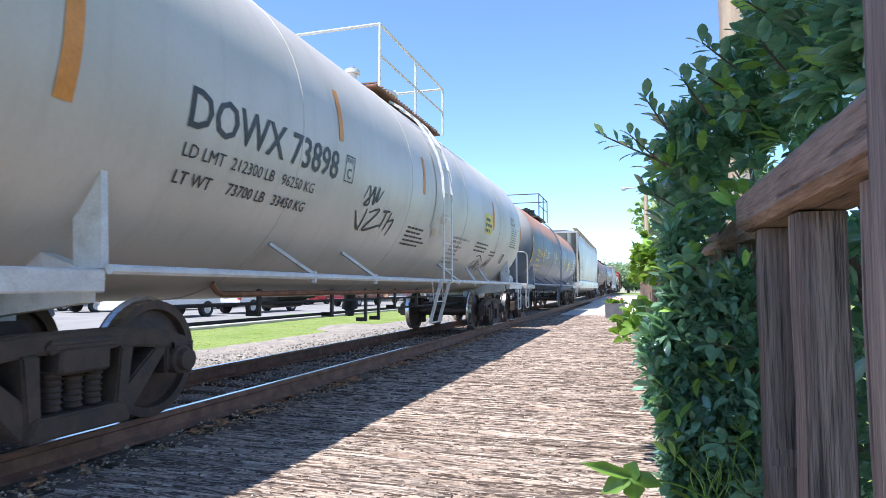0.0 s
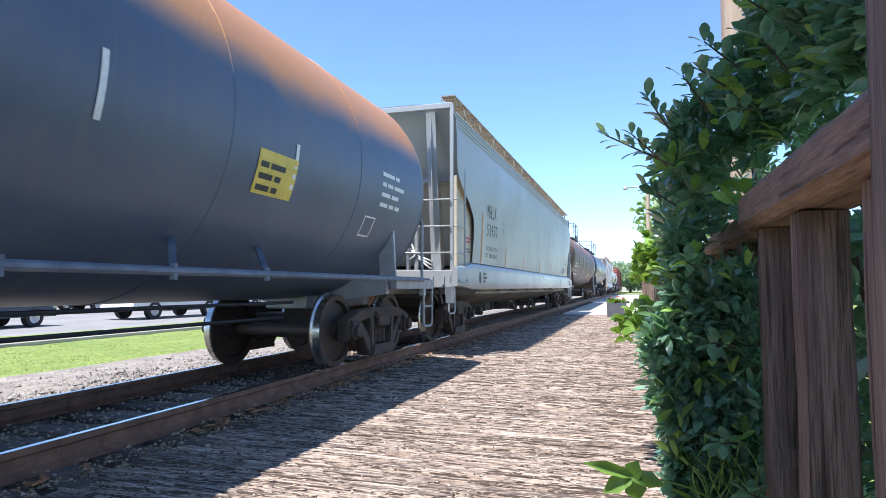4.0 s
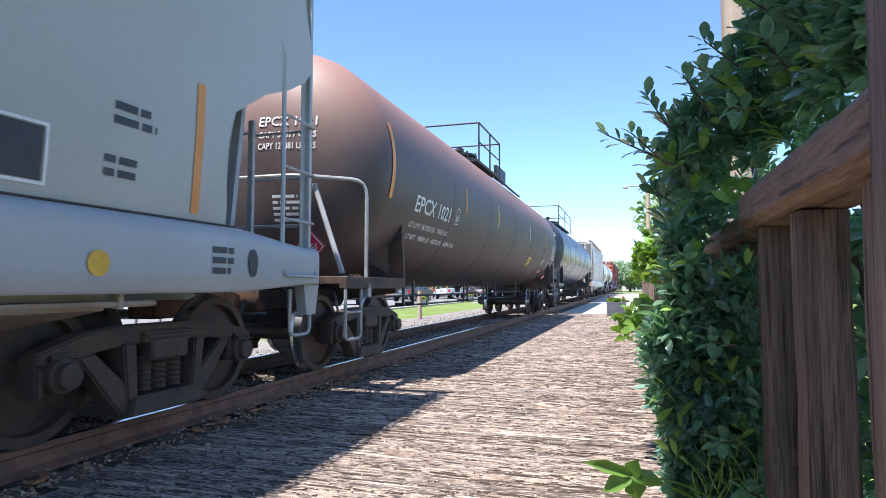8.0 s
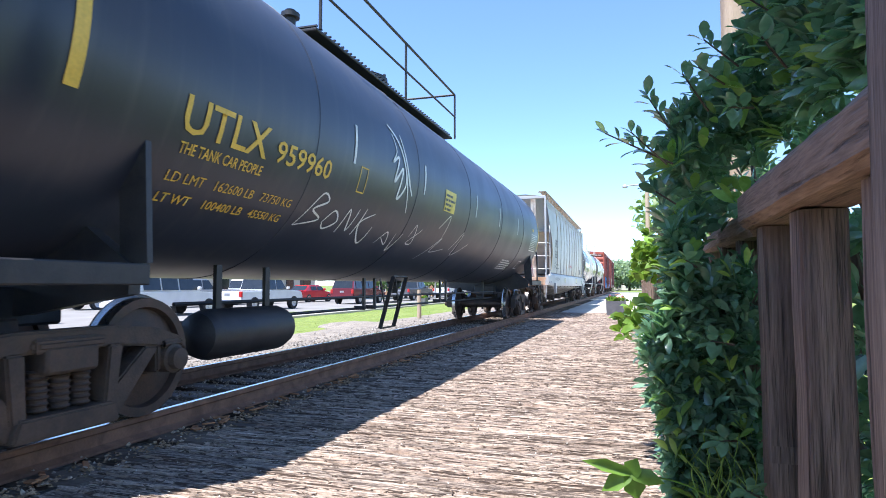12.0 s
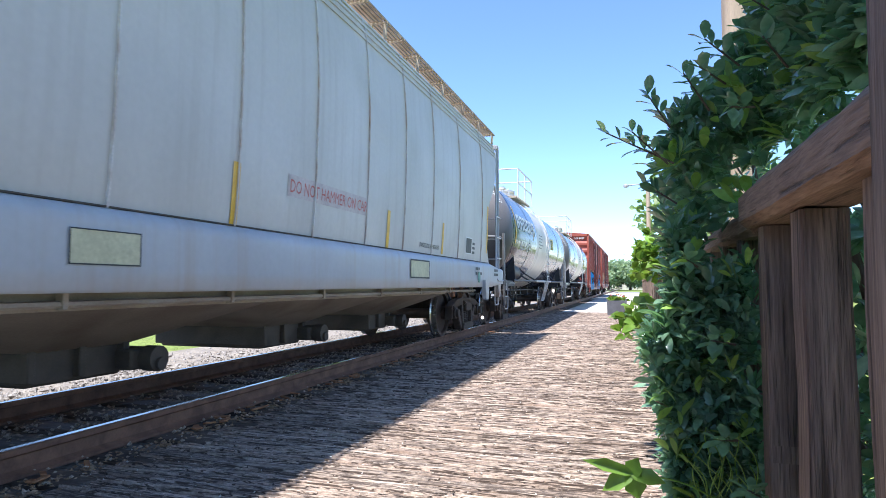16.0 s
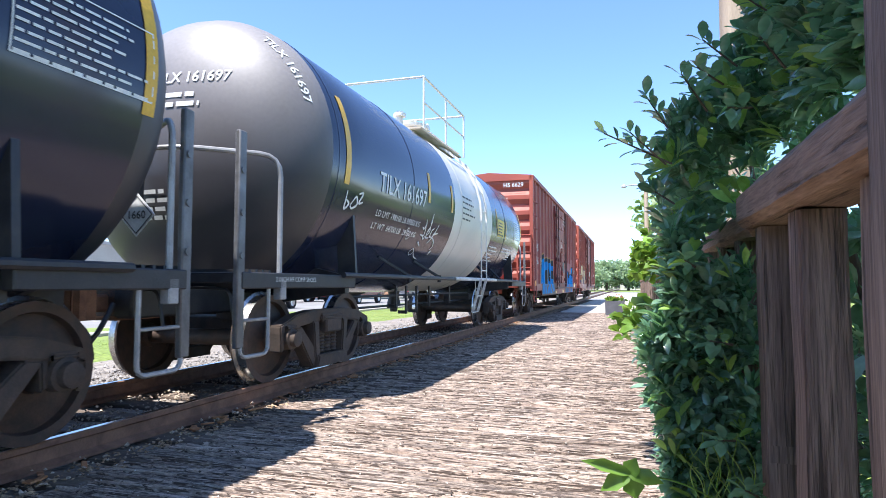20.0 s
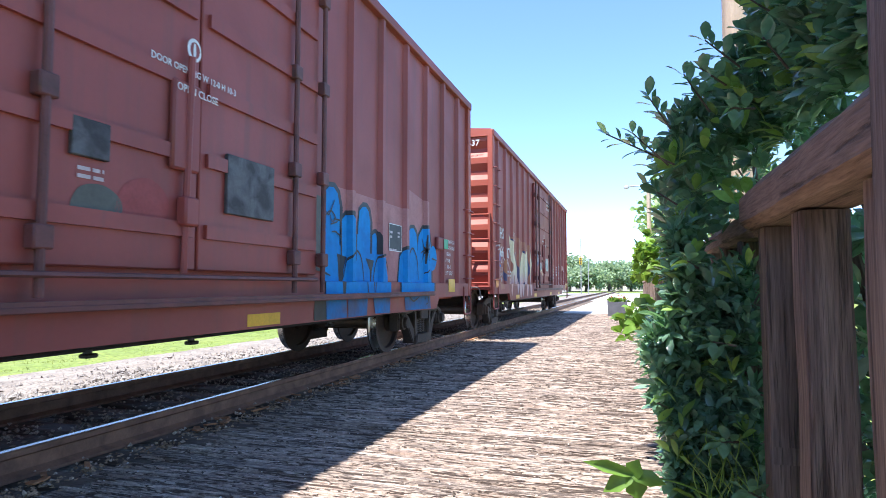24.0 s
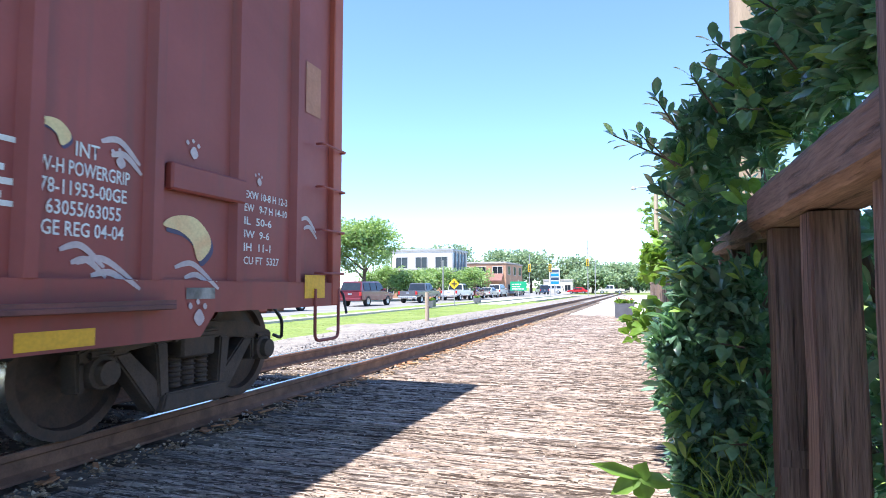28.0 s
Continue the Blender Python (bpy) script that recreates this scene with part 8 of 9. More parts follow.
# Greens tinted bluer: the sky's reflection is put into the leaf colour.
M["leaf"] = leaf_material("glossy_shrub_leaf", (0.115, 0.225, 0.15), (0.24, 0.38, 0.25), 0.27, 0.30, (0.24, 0.48, 0.16))
M["leaf"].node_tree.nodes["Principled BSDF"].inputs["Coat Weight"].default_value = 1.0
M["leaf"].node_tree.nodes["Principled BSDF"].inputs["Coat Roughness"].default_value = 0.16
# Yellow-green for some rosettes and stems: sun flecks put into the leaf colour.
M["leaf_young"] = leaf_material("young_shrub_leaf", (0.19, 0.33, 0.07), (0.27, 0.42, 0.10), 0.3, 0.3, (0.36, 0.55, 0.08))
M["leaf_bright"] = leaf_material("sunlit_vine_leaf", (0.115, 0.22, 0.03), (0.17, 0.29, 0.045), 0.4, 0.3, (0.27, 0.42, 0.05))
# Tree greens lightened, the far ones greyed too: haze put into the colour.
M["leaf_tree"] = leaf_material("tree_leaf", (0.20, 0.30, 0.12), (0.28, 0.39, 0.16), 0.5, 0.4, (0.34, 0.5, 0.12))
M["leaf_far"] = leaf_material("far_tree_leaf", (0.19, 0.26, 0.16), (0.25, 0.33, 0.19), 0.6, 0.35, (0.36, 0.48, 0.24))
M["bark"] = material("bark", (0.15, 0.11, 0.08), (0.09, 0.065, 0.05), 0.9, scale=5, stretch=(3, 3, 0.4), bump=0.6)


def frames_from(d, rng):
    """Two axes across each direction, turned at random."""
    up = np.tile([0.0, 0.0, 1.0], (len(d), 1))
    up[np.abs(d[:, 2]) > 0.95] = (1.0, 0, 0)
    s = np.cross(d, up)
    s /= np.linalg.norm(s, axis=1, keepdims=True)
    n = np.cross(s, d)
    a = rng.normal(0, 0.6, (len(d), 1))
    return s * np.cos(a) + n * np.sin(a), n * np.cos(a) - s * np.sin(a)


LEAF_SHAPE = np.array([(0, 0, 0), (0.22, 0.36, 0.10), (0.6, 0.46, 0.11), (1, 0, -0.10), (0.6, -0.46, 0.11), (0.22, -0.36, 0.10), (0.5, 0, -0.01)])
LEAF_FACES = np.array([(0, 6, 1), (1, 6, 2), (2, 6, 3), (3, 6, 4), (4, 6, 5), (5, 6, 0)])


BROAD_SHAPE = np.array([(0, 0, 0), (0.12, 0.055, 0.0), (0.36, 0.185, 0.035), (0.62, 0.225, 0.05), (0.85, 0.135, 0.02), (1, 0, -0.06), (0.85, -0.135, 0.02), (0.62, -0.225, 0.05), (0.36, -0.185, 0.035), (0.12, -0.055, 0.0), (0.35, 0, -0.005), (0.68, 0, 0.0)])
BROAD_FACES = np.array([(0, 10, 1), (1, 10, 2), (2, 10, 11), (2, 11, 3), (3, 11, 4), (4, 11, 5), (5, 11, 6), (6, 11, 7), (7, 11, 8), (8, 11, 10), (8, 10, 9), (9, 10, 0)])


def leaves_mesh(name, foot, way, length, width, rng, shape=LEAF_SHAPE, faces=LEAF_FACES):
    """Folded pointed leaves, each from its foot along its way."""
    n = len(foot)
    side, nrm = frames_from(way, rng)
    length = np.broadcast_to(length, (n,))[:, None, None]
    v = (foot[:, None] + way[:, None] * shape[None, :, :1] * length + side[:, None] * shape[None, :, 1:2] * length * width
         + nrm[:, None] * shape[None, :, 2:3] * length)
    me = bpy.data.meshes.new(name)
    me.from_pydata(v.reshape(-1, 3).tolist(), [], (faces[None] + len(shape) * np.arange(n)[:, None, None]).reshape(-1, 3).tolist())
    me.shade_smooth()
    return me


def whorls(centres, heads, rng, per=6, spread=0.75):
    """Leaves standing in rosettes at twig ends: feet and ways."""
    c = np.repeat(centres, per, 0)
    h = np.repeat(heads, per, 0)
    w = h + rng.normal(0, spread, c.shape)
    w /= np.linalg.norm(w, axis=1, keepdims=True)
    return c + w * 0.008 - h * rng.uniform(0, 0.05, (len(c), 1)), w


def twigs(bm, centres, heads, rng, length=0.14, r=0.0035):
    for c, h in zip(centres, heads):
        rod(bm, c - h * length, c, r, 4, r * 0.6)


shrub = thing("shrub", (0.6, 2.6, 0), label="tall glossy-leaved evergreen shrub growing through the fence", category="shrub")
B = np.array([0.6, 2.6, 0.0])
rng = np.random.default_rng(21)


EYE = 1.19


def view_outline(e):
    """The shrub's outline fitted to the camera's view: x for each metre of y at a slope e over eye height."""
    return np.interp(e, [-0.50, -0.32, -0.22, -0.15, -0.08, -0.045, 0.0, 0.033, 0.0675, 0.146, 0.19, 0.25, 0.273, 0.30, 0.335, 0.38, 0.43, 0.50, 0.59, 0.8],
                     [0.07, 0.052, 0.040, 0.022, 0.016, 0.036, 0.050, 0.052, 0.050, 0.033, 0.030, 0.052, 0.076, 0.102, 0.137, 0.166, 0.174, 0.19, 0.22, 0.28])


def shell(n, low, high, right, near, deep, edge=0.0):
    """Rosette feet spread along the camera's rays: slope from low to high, x over y from the outline to right."""
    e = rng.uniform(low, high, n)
    a0 = view_outline(e) + edge
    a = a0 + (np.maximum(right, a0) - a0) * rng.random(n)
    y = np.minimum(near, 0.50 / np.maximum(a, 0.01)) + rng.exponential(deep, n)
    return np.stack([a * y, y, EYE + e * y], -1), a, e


def add_leaves(name, centres, heads, per, length, parent, mat="leaf", base=B, spread=0.75, width=0.95):
    foot, way = whorls(centres, heads, rng, per, spread)
    me = leaves_mesh(name, foot - base, way, rng.uniform(length * 0.7, length * 1.15, len(foot)), width, rng, *((BROAD_SHAPE, BROAD_FACES) if mat in ("leaf", "leaf_young") else (LEAF_SHAPE, LEAF_FACES)))
    me.materials.append(M[mat])
    o = tagged(new(name, me), kind="stuff")
    o.parent = parent
    return o


def spot(n, x, y, z):
    return np.stack([rng.uniform(*x, n), rng.uniform(*y, n), rng.uniform(*z, n)], -1)


def unit(v):
    return v / np.linalg.norm(v, axis=1, keepdims=True)


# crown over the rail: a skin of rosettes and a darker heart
# both filters keep the rail clear as seen from the camera
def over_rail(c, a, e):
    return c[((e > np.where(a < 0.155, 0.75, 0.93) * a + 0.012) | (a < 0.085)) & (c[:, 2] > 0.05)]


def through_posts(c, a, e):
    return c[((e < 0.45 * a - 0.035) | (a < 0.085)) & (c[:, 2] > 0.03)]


OUT = np.array([-0.55, -0.5, 0.45])
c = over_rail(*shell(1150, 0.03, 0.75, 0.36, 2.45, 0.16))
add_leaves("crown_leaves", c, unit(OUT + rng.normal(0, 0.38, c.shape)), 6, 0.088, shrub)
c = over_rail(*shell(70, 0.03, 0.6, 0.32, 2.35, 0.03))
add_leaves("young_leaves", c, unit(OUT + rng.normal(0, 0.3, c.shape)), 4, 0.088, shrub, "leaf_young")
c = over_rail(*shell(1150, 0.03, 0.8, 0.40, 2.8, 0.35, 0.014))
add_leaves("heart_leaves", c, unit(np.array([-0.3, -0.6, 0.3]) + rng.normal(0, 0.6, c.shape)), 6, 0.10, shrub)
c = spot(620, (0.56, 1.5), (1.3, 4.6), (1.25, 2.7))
c = c[c[:, 0] / c[:, 1] > view_outline((c[:, 2] - EYE) / c[:, 1]) + 0.03]
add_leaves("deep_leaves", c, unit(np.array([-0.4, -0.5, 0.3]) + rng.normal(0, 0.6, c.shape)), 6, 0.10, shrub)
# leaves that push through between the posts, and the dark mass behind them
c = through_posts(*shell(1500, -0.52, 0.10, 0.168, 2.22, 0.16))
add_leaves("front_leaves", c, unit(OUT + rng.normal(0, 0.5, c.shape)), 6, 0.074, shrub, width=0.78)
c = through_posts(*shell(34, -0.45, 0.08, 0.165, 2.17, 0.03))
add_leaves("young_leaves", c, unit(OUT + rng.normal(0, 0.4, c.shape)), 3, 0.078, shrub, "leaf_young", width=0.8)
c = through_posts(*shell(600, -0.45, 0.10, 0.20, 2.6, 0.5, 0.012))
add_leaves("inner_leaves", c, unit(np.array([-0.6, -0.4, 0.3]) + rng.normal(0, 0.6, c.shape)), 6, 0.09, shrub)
c = np.concatenate([spot(750, (0.56, 1.3), (0.8, 3.2), (0.05, 1.45)), spot(420, (0.56, 0.8), (0.7, 1.9), (0.05, 1.42))])
add_leaves("back_leaves", c, unit(np.array([-0.6, -0.4, 0.3]) + rng.normal(0, 0.6, c.shape)), 6, 0.095, shrub)
# slender pale stems that hang in the lower leaves
for k in range(46):
    bm = bmesh.new()
    y = rng.uniform(2.12, 2.32)
    x, z, lean = rng.uniform(0.15, 0.36), rng.uniform(0.40, 0.72), rng.normal(0, 0.05)
    pipe(bm, [Vector((x + lean * t + 0.02 * math.sin(4 * t + k), y - 0.05 * t, z - 0.10 + (0.22 - 0.06 * t) * t)) - Vector(B) for t in (0, 0.35, 0.7, 1.0)], 0.0018, 4)
    part("stem", bm, "leaf_young", shrub, smooth=True)
for k in range(16):
    bm = bmesh.new()
    y = 1.0 + 0.23 * k
    x, z = 0.85 + 0.25 * math.sin(k * 2.1), 1.4 + 0.4 * math.sin(k * 1.3)
    rod(bm, Vector((1.0 + 0.1 * math.sin(k), y, 0)) - Vector(B), Vector((x, y + 0.1, z)) - Vector(B), 0.02, 6, 0.012)
    rod(bm, Vector((x, y + 0.1, z)) - Vector(B), Vector((0.75 + 0.15 * math.sin(k * 3.3), y + 0.2, z + 0.45)) - Vector(B), 0.012, 5, 0.005)
    part("branch", bm, "bark", shrub, smooth=True)
# sprays that stand free against the sky, leaf by leaf
leaf_shape = leaves_mesh("leaf", np.zeros((1, 3)), np.array([[1.0, 0, 0]]), 0.085, 1.0, np.random.default_rng(1), BROAD_SHAPE, BROAD_FACES)
leaf_shape.materials.append(M["leaf"])
vine_shape = leaves_mesh("leaf", np.zeros((1, 3)), np.array([[1.0, 0, 0]]), 0.075, 0.9, np.random.default_rng(2))
vine_shape.materials.append(M["leaf_bright"])


def single_leaf(parent, foot, way, scale, mesh=leaf_shape, base=B, name="leaf"):
    o = new(name, mesh)
    o.parent = parent
    o.location = Vector(foot) - Vector(base)
    q = Vector(way).to_track_quat("X", "Z")
    o.rotation_mode = "QUATERNION"
    o.rotation_quaternion = q
    o.scale = (scale, scale, scale)
    return o


rnd = random.Random(5)
SPRAYS = [((0.14, 2.3, 1.62), (-0.09, 2.25, 1.735)), ((0.13, 2.3, 1.75), (0.055, 2.25, 1.86)), ((0.12, 2.3, 1.62), (0.0, 2.2, 1.72)), ((0.36, 2.3, 1.95), (0.24, 2.2, 2.02)),
          ((0.5, 2.3, 2.1), (0.36, 2.2, 2.16)), ((0.26, 2.3, 1.8), (0.17, 2.2, 1.91)), ((0.16, 2.5, 1.5), (0.05, 2.5, 1.58)), ((0.35, 2.0, 1.72), (0.27, 1.9, 1.70)), ((0.3, 2.2, 1.86), (0.2, 2.0, 1.86)),
          ((0.15, 2.4, 1.0), (0.07, 2.3, 1.02)), ((0.14, 2.3, 0.75), (0.06, 2.2, 0.8)), ((0.18, 2.3, 0.5), (0.09, 2.2, 0.55)), ((0.2, 2.2, 1.25), (0.16, 2.1, 1.27)), ((0.3, 2.15, 0.7), (0.24, 2.05, 0.72)),
          ((0.3, 2.15, 1.0), (0.22, 2.05, 1.02)), ((0.35, 2.1, 0.55), (0.3, 1.98, 0.6)), ((0.5, 2.0, 2.05), (0.36, 1.9, 2.1)), ((0.42, 1.9, 1.8), (0.34, 1.8, 1.86))]
for p, q in SPRAYS:
    p, q = Vector(p), Vector(q)
    part("twig", rod(bmesh.new(), p - Vector(B), q - Vector(B), 0.004, 5, 0.0025), "bark", shrub, smooth=True)
    d = (q - p).normalized()
    for k in range(10):
        t = 0.35 + 0.65 * k / 9
        a = k * 2.4
        side = d.cross(Vector((0, 0, 1))).normalized()
        up = side.cross(d)
        way = d * (0.45 + 0.4 * t) + (side * math.cos(a) + up * math.sin(a)) * 0.75
        single_leaf(shrub, p.lerp(q, t), way, rnd.uniform(0.6, 0.95))

# a lobed light-green leaf on a trailing vine, and the bright vines further along the fence
vine = thing("vine", (0.1, 2.0, 0), label="light green trailing vine with lobed leaves at the platform's edge", category="vine")
VB = (0.1, 2.0, 0.0)
NODE = Vector((-0.018, 2.0, 0.612))
for dx, dz, long, wide in ((-0.98, 0.26, 0.165, 0.036), (-0.86, -0.5, 0.118, 0.052), (0.30, 0.95, 0.066, 0.058), (0.25, -1.0, 0.088, 0.066), (0.96, -0.12, 0.11, 0.052)):
    o = new("lobe", vine_shape)
    o.parent = vine
    o.location = NODE - Vector(VB) - Vector((dx, 0, dz)) * 0.012
    ahead = Vector((dx, -0.12, dz)).normalized()
    face = (Vector((-0.1, -0.85, 0.5)) - ahead * ahead.dot(Vector((-0.1, -0.85, 0.5)))).normalized()
    o.rotation_mode = "QUATERNION"
    o.rotation_quaternion = Matrix((ahead, face.cross(ahead), face)).transposed().to_quaternion()
    o.scale = (long / 0.075, wide / 0.062, long / 0.075)
bm = bmesh.new()
pipe(bm, [Vector(p) - Vector(VB) for p in ((0.34, 2.2, 0.35), (0.26, 2.08, 0.52), (0.12, 2.02, 0.60), NODE)], 0.003, 5)
part("stem", bm, "leaf_bright", vine, smooth=True)
B2 = np.array([0.25, 9.0, 0.0])
climber = thing("climber", tuple(B2), label="bright sunlit climbing vine on the far fence", category="vine")
c = spot(230, (0.02, 0.55), (7.2, 13.0), (1.35, 1.82))
c[:, 2] -= 0.5 * np.clip(np.abs(c[:, 0] - 0.25) - 0.1, 0, 1)
add_leaves("leaves", c, unit(np.array([-0.3, -0.3, 0.6]) + rng.normal(0, 0.5, c.shape)), 7, 0.13, climber, "leaf_bright", B2)
c = spot(34, (-0.10, 0.22), (4.0, 5.4), (0.84, 1.06))
add_leaves("low_leaves", c, unit(np.array([-0.5, -0.3, 0.4]) + rng.normal(0, 0.5, c.shape)), 5, 0.10, climber, "leaf_bright", B2)


def tree(at, high, wide, count, mat, seed, label, trunk=0.22, size=0.28):
    """Tapered trunk, forked limbs and a ragged crown of small leaf sprays."""
    g = np.random.default_rng(seed)
    t = thing("tree", at, label=label, category="tree", group="street trees")
    bm = bmesh.new()
    rod(bm, (0, 0, -0.3), (0.1, 0, high * 0.45), trunk, 8, trunk * 0.6)
    lumps = []
    for k in range(11):
        a, z = k * 2.4 + seed, high * (0.35 + 0.055 * k)
        reach = wide * (0.55 - 0.04 * abs(k - 4)) * g.uniform(0.7, 1.1)
        tip = np.array([reach * math.cos(a), reach * math.sin(a), min(high * 0.9, z + high * 0.16)])
        rod(bm, (0.05, 0, z * 0.75), tip, trunk * 0.4, 6, trunk * 0.1)
        lumps.append(tip)
    lumps += [np.array([g.normal(0, wide * 0.15), g.normal(0, wide * 0.15), high * g.uniform(0.7, 0.93)]) for _ in range(5)]
    part("trunk", bm, "bark", t, smooth=True)
    L = np.array(lumps)
    pick = g.integers(0, len(L), count)
    d = g.normal(0, 1, (count, 3))
    d /= np.linalg.norm(d, axis=1, keepdims=True)
    rad = wide * 0.24 * g.uniform(0.35, 1.1, (count, 1))
    foot = L[pick] + d * rad * np.array([1, 1, 0.75])
    way = unit(d + g.normal(0, 0.6, d.shape))
    me = leaves_mesh("crown", foot, way, g.uniform(size * 0.6, size * 1.2, count), 1.0, g)
    me.materials.append(M[mat])
    o = tagged(new("crown", me), kind="stuff")
    o.parent = t
    return t


# an unseen tree, added out of view to shade the fence and the shrub
shade = thing("tree", (2.6, -3.4, -0.1), label="unseen tall tree added to shade the fence and shrub", category="tree")
bm = bmesh.new()
rod(bm, (0, 0, -0.2), (0.1, 0.2, 4.2), 0.24, 10, 0.18)
for k in range(12):
    a = k * 2.4
    rod(bm, (0.1, 0.2, 3.6 + 0.1 * k), (-2.6 + 1.3 * math.cos(a), 3.0 + 2.9 * math.sin(a), 6.6 + 0.8 * math.sin(k * 1.7)), 0.11, 6, 0.02)
part("trunk", bm, "bark", shade, smooth=True)
g = np.random.default_rng(404)
h = g.uniform(6.0, 7.4, 2700)
# leaf spread is thinned and slanted along the sun to shape that shade
near = np.arange(len(h)) < 2550
y = np.where(near, g.uniform(-2.0, 2.2, len(h)), g.uniform(0.1, 0.6, len(h)))
y = np.where(near & (y > 0.1), y + 0.42, y)
foot = np.stack([0.27 - 0.22 * h + 2.0 * g.random(len(h)) + 0.05 * np.sin(3.1 * h), y, h], -1) - np.array([2.6, -3.4, -0.1])
me = leaves_mesh("crown", foot, unit(g.normal(0, 1, foot.shape) * np.array([1, 1, 0.4])), np.where(near, g.uniform(0.18, 0.3, len(h)), g.uniform(0.10, 0.16, len(h))), 0.9, g)
me.materials.append(M["leaf_tree"])
o = tagged(new("crown", me), kind="stuff")
o.parent = shade
TREE = "leafy green street tree behind the parked cars"
tree((-27.5, 58, -0.2), 8.2, 6.5, 9500, "leaf_tree", 3, TREE, 0.25, 0.26)
tree((-23.5, 62, -0.2), 2.8, 4.0, 4200, "leaf_tree", 4, TREE, 0.2, 0.22)
tree((-31.5, 54, -0.2), 8.0, 6.0, 7000, "leaf_tree", 5, TREE, 0.25, 0.26)
for k in range(7):
    tree((-30.0 + 1.9 * k, 66 + 0.5 * k, -0.2), 3.2 + 0.5 * math.sin(k * 2.2), 3.4, 2600, "leaf_tree", 30 + k, "dense green shrubbery before a building", 0.1, 0.2)
for k in range(13):
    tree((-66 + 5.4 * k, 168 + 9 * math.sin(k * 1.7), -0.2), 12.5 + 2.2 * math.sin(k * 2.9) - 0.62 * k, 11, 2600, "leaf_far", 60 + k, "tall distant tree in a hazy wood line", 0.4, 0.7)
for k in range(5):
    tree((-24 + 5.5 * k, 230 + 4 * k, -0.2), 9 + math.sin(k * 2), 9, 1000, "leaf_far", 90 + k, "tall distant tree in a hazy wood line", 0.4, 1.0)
for k in range(8):
    tree((4 + 3.5 * k, 36 + 9 * k, -0.2), 7 + 2 * math.sin(k * 1.9), 6, 1500, "leaf_tree", 110 + k, "green tree beyond the platform's fence", 0.2, 0.45)
# ---------------------------------------------------------------- street, vehicles, buildings, signs
M["glass"] = material("dark_glass", (0.02, 0.025, 0.03), (0.03, 0.035, 0.04), 0.08, 0.0, bump=0, rough2=0.03)
M["tyre"] = material("tyre_rubber", (0.02, 0.02, 0.02), (0.035, 0.035, 0.035), 0.85)
M["alloy"] = material("alloy_rim", (0.55, 0.55, 0.55), (0.4, 0.4, 0.4), 0.35, 0.8)
M["lamp_red"] = plain("red_lamp", (0.5, 0.02, 0.02), 0.3)
M["chrome"] = material("bright_trim", (0.7, 0.7, 0.7), (0.6, 0.6, 0.6), 0.2, 0.9)
PAINTS = {"white": (0.72, 0.72, 0.72), "silver": (0.42, 0.42, 0.41), "maroon": (0.16, 0.025, 0.035), "navy": (0.03, 0.05, 0.10), "grey": (0.12, 0.12, 0.13), "red": (0.55, 0.02, 0.03), "tan": (0.42, 0.36, 0.28), "black": (0.03, 0.03, 0.035)}
for key, value in PAINTS.items():
    M["car_" + key] = material("car_paint_" + key, value, tuple(x * 0.9 for x in value), 0.22, 0.0, scale=2, bump=0, coat=0.6, rough2=0.05, vary=0.03)


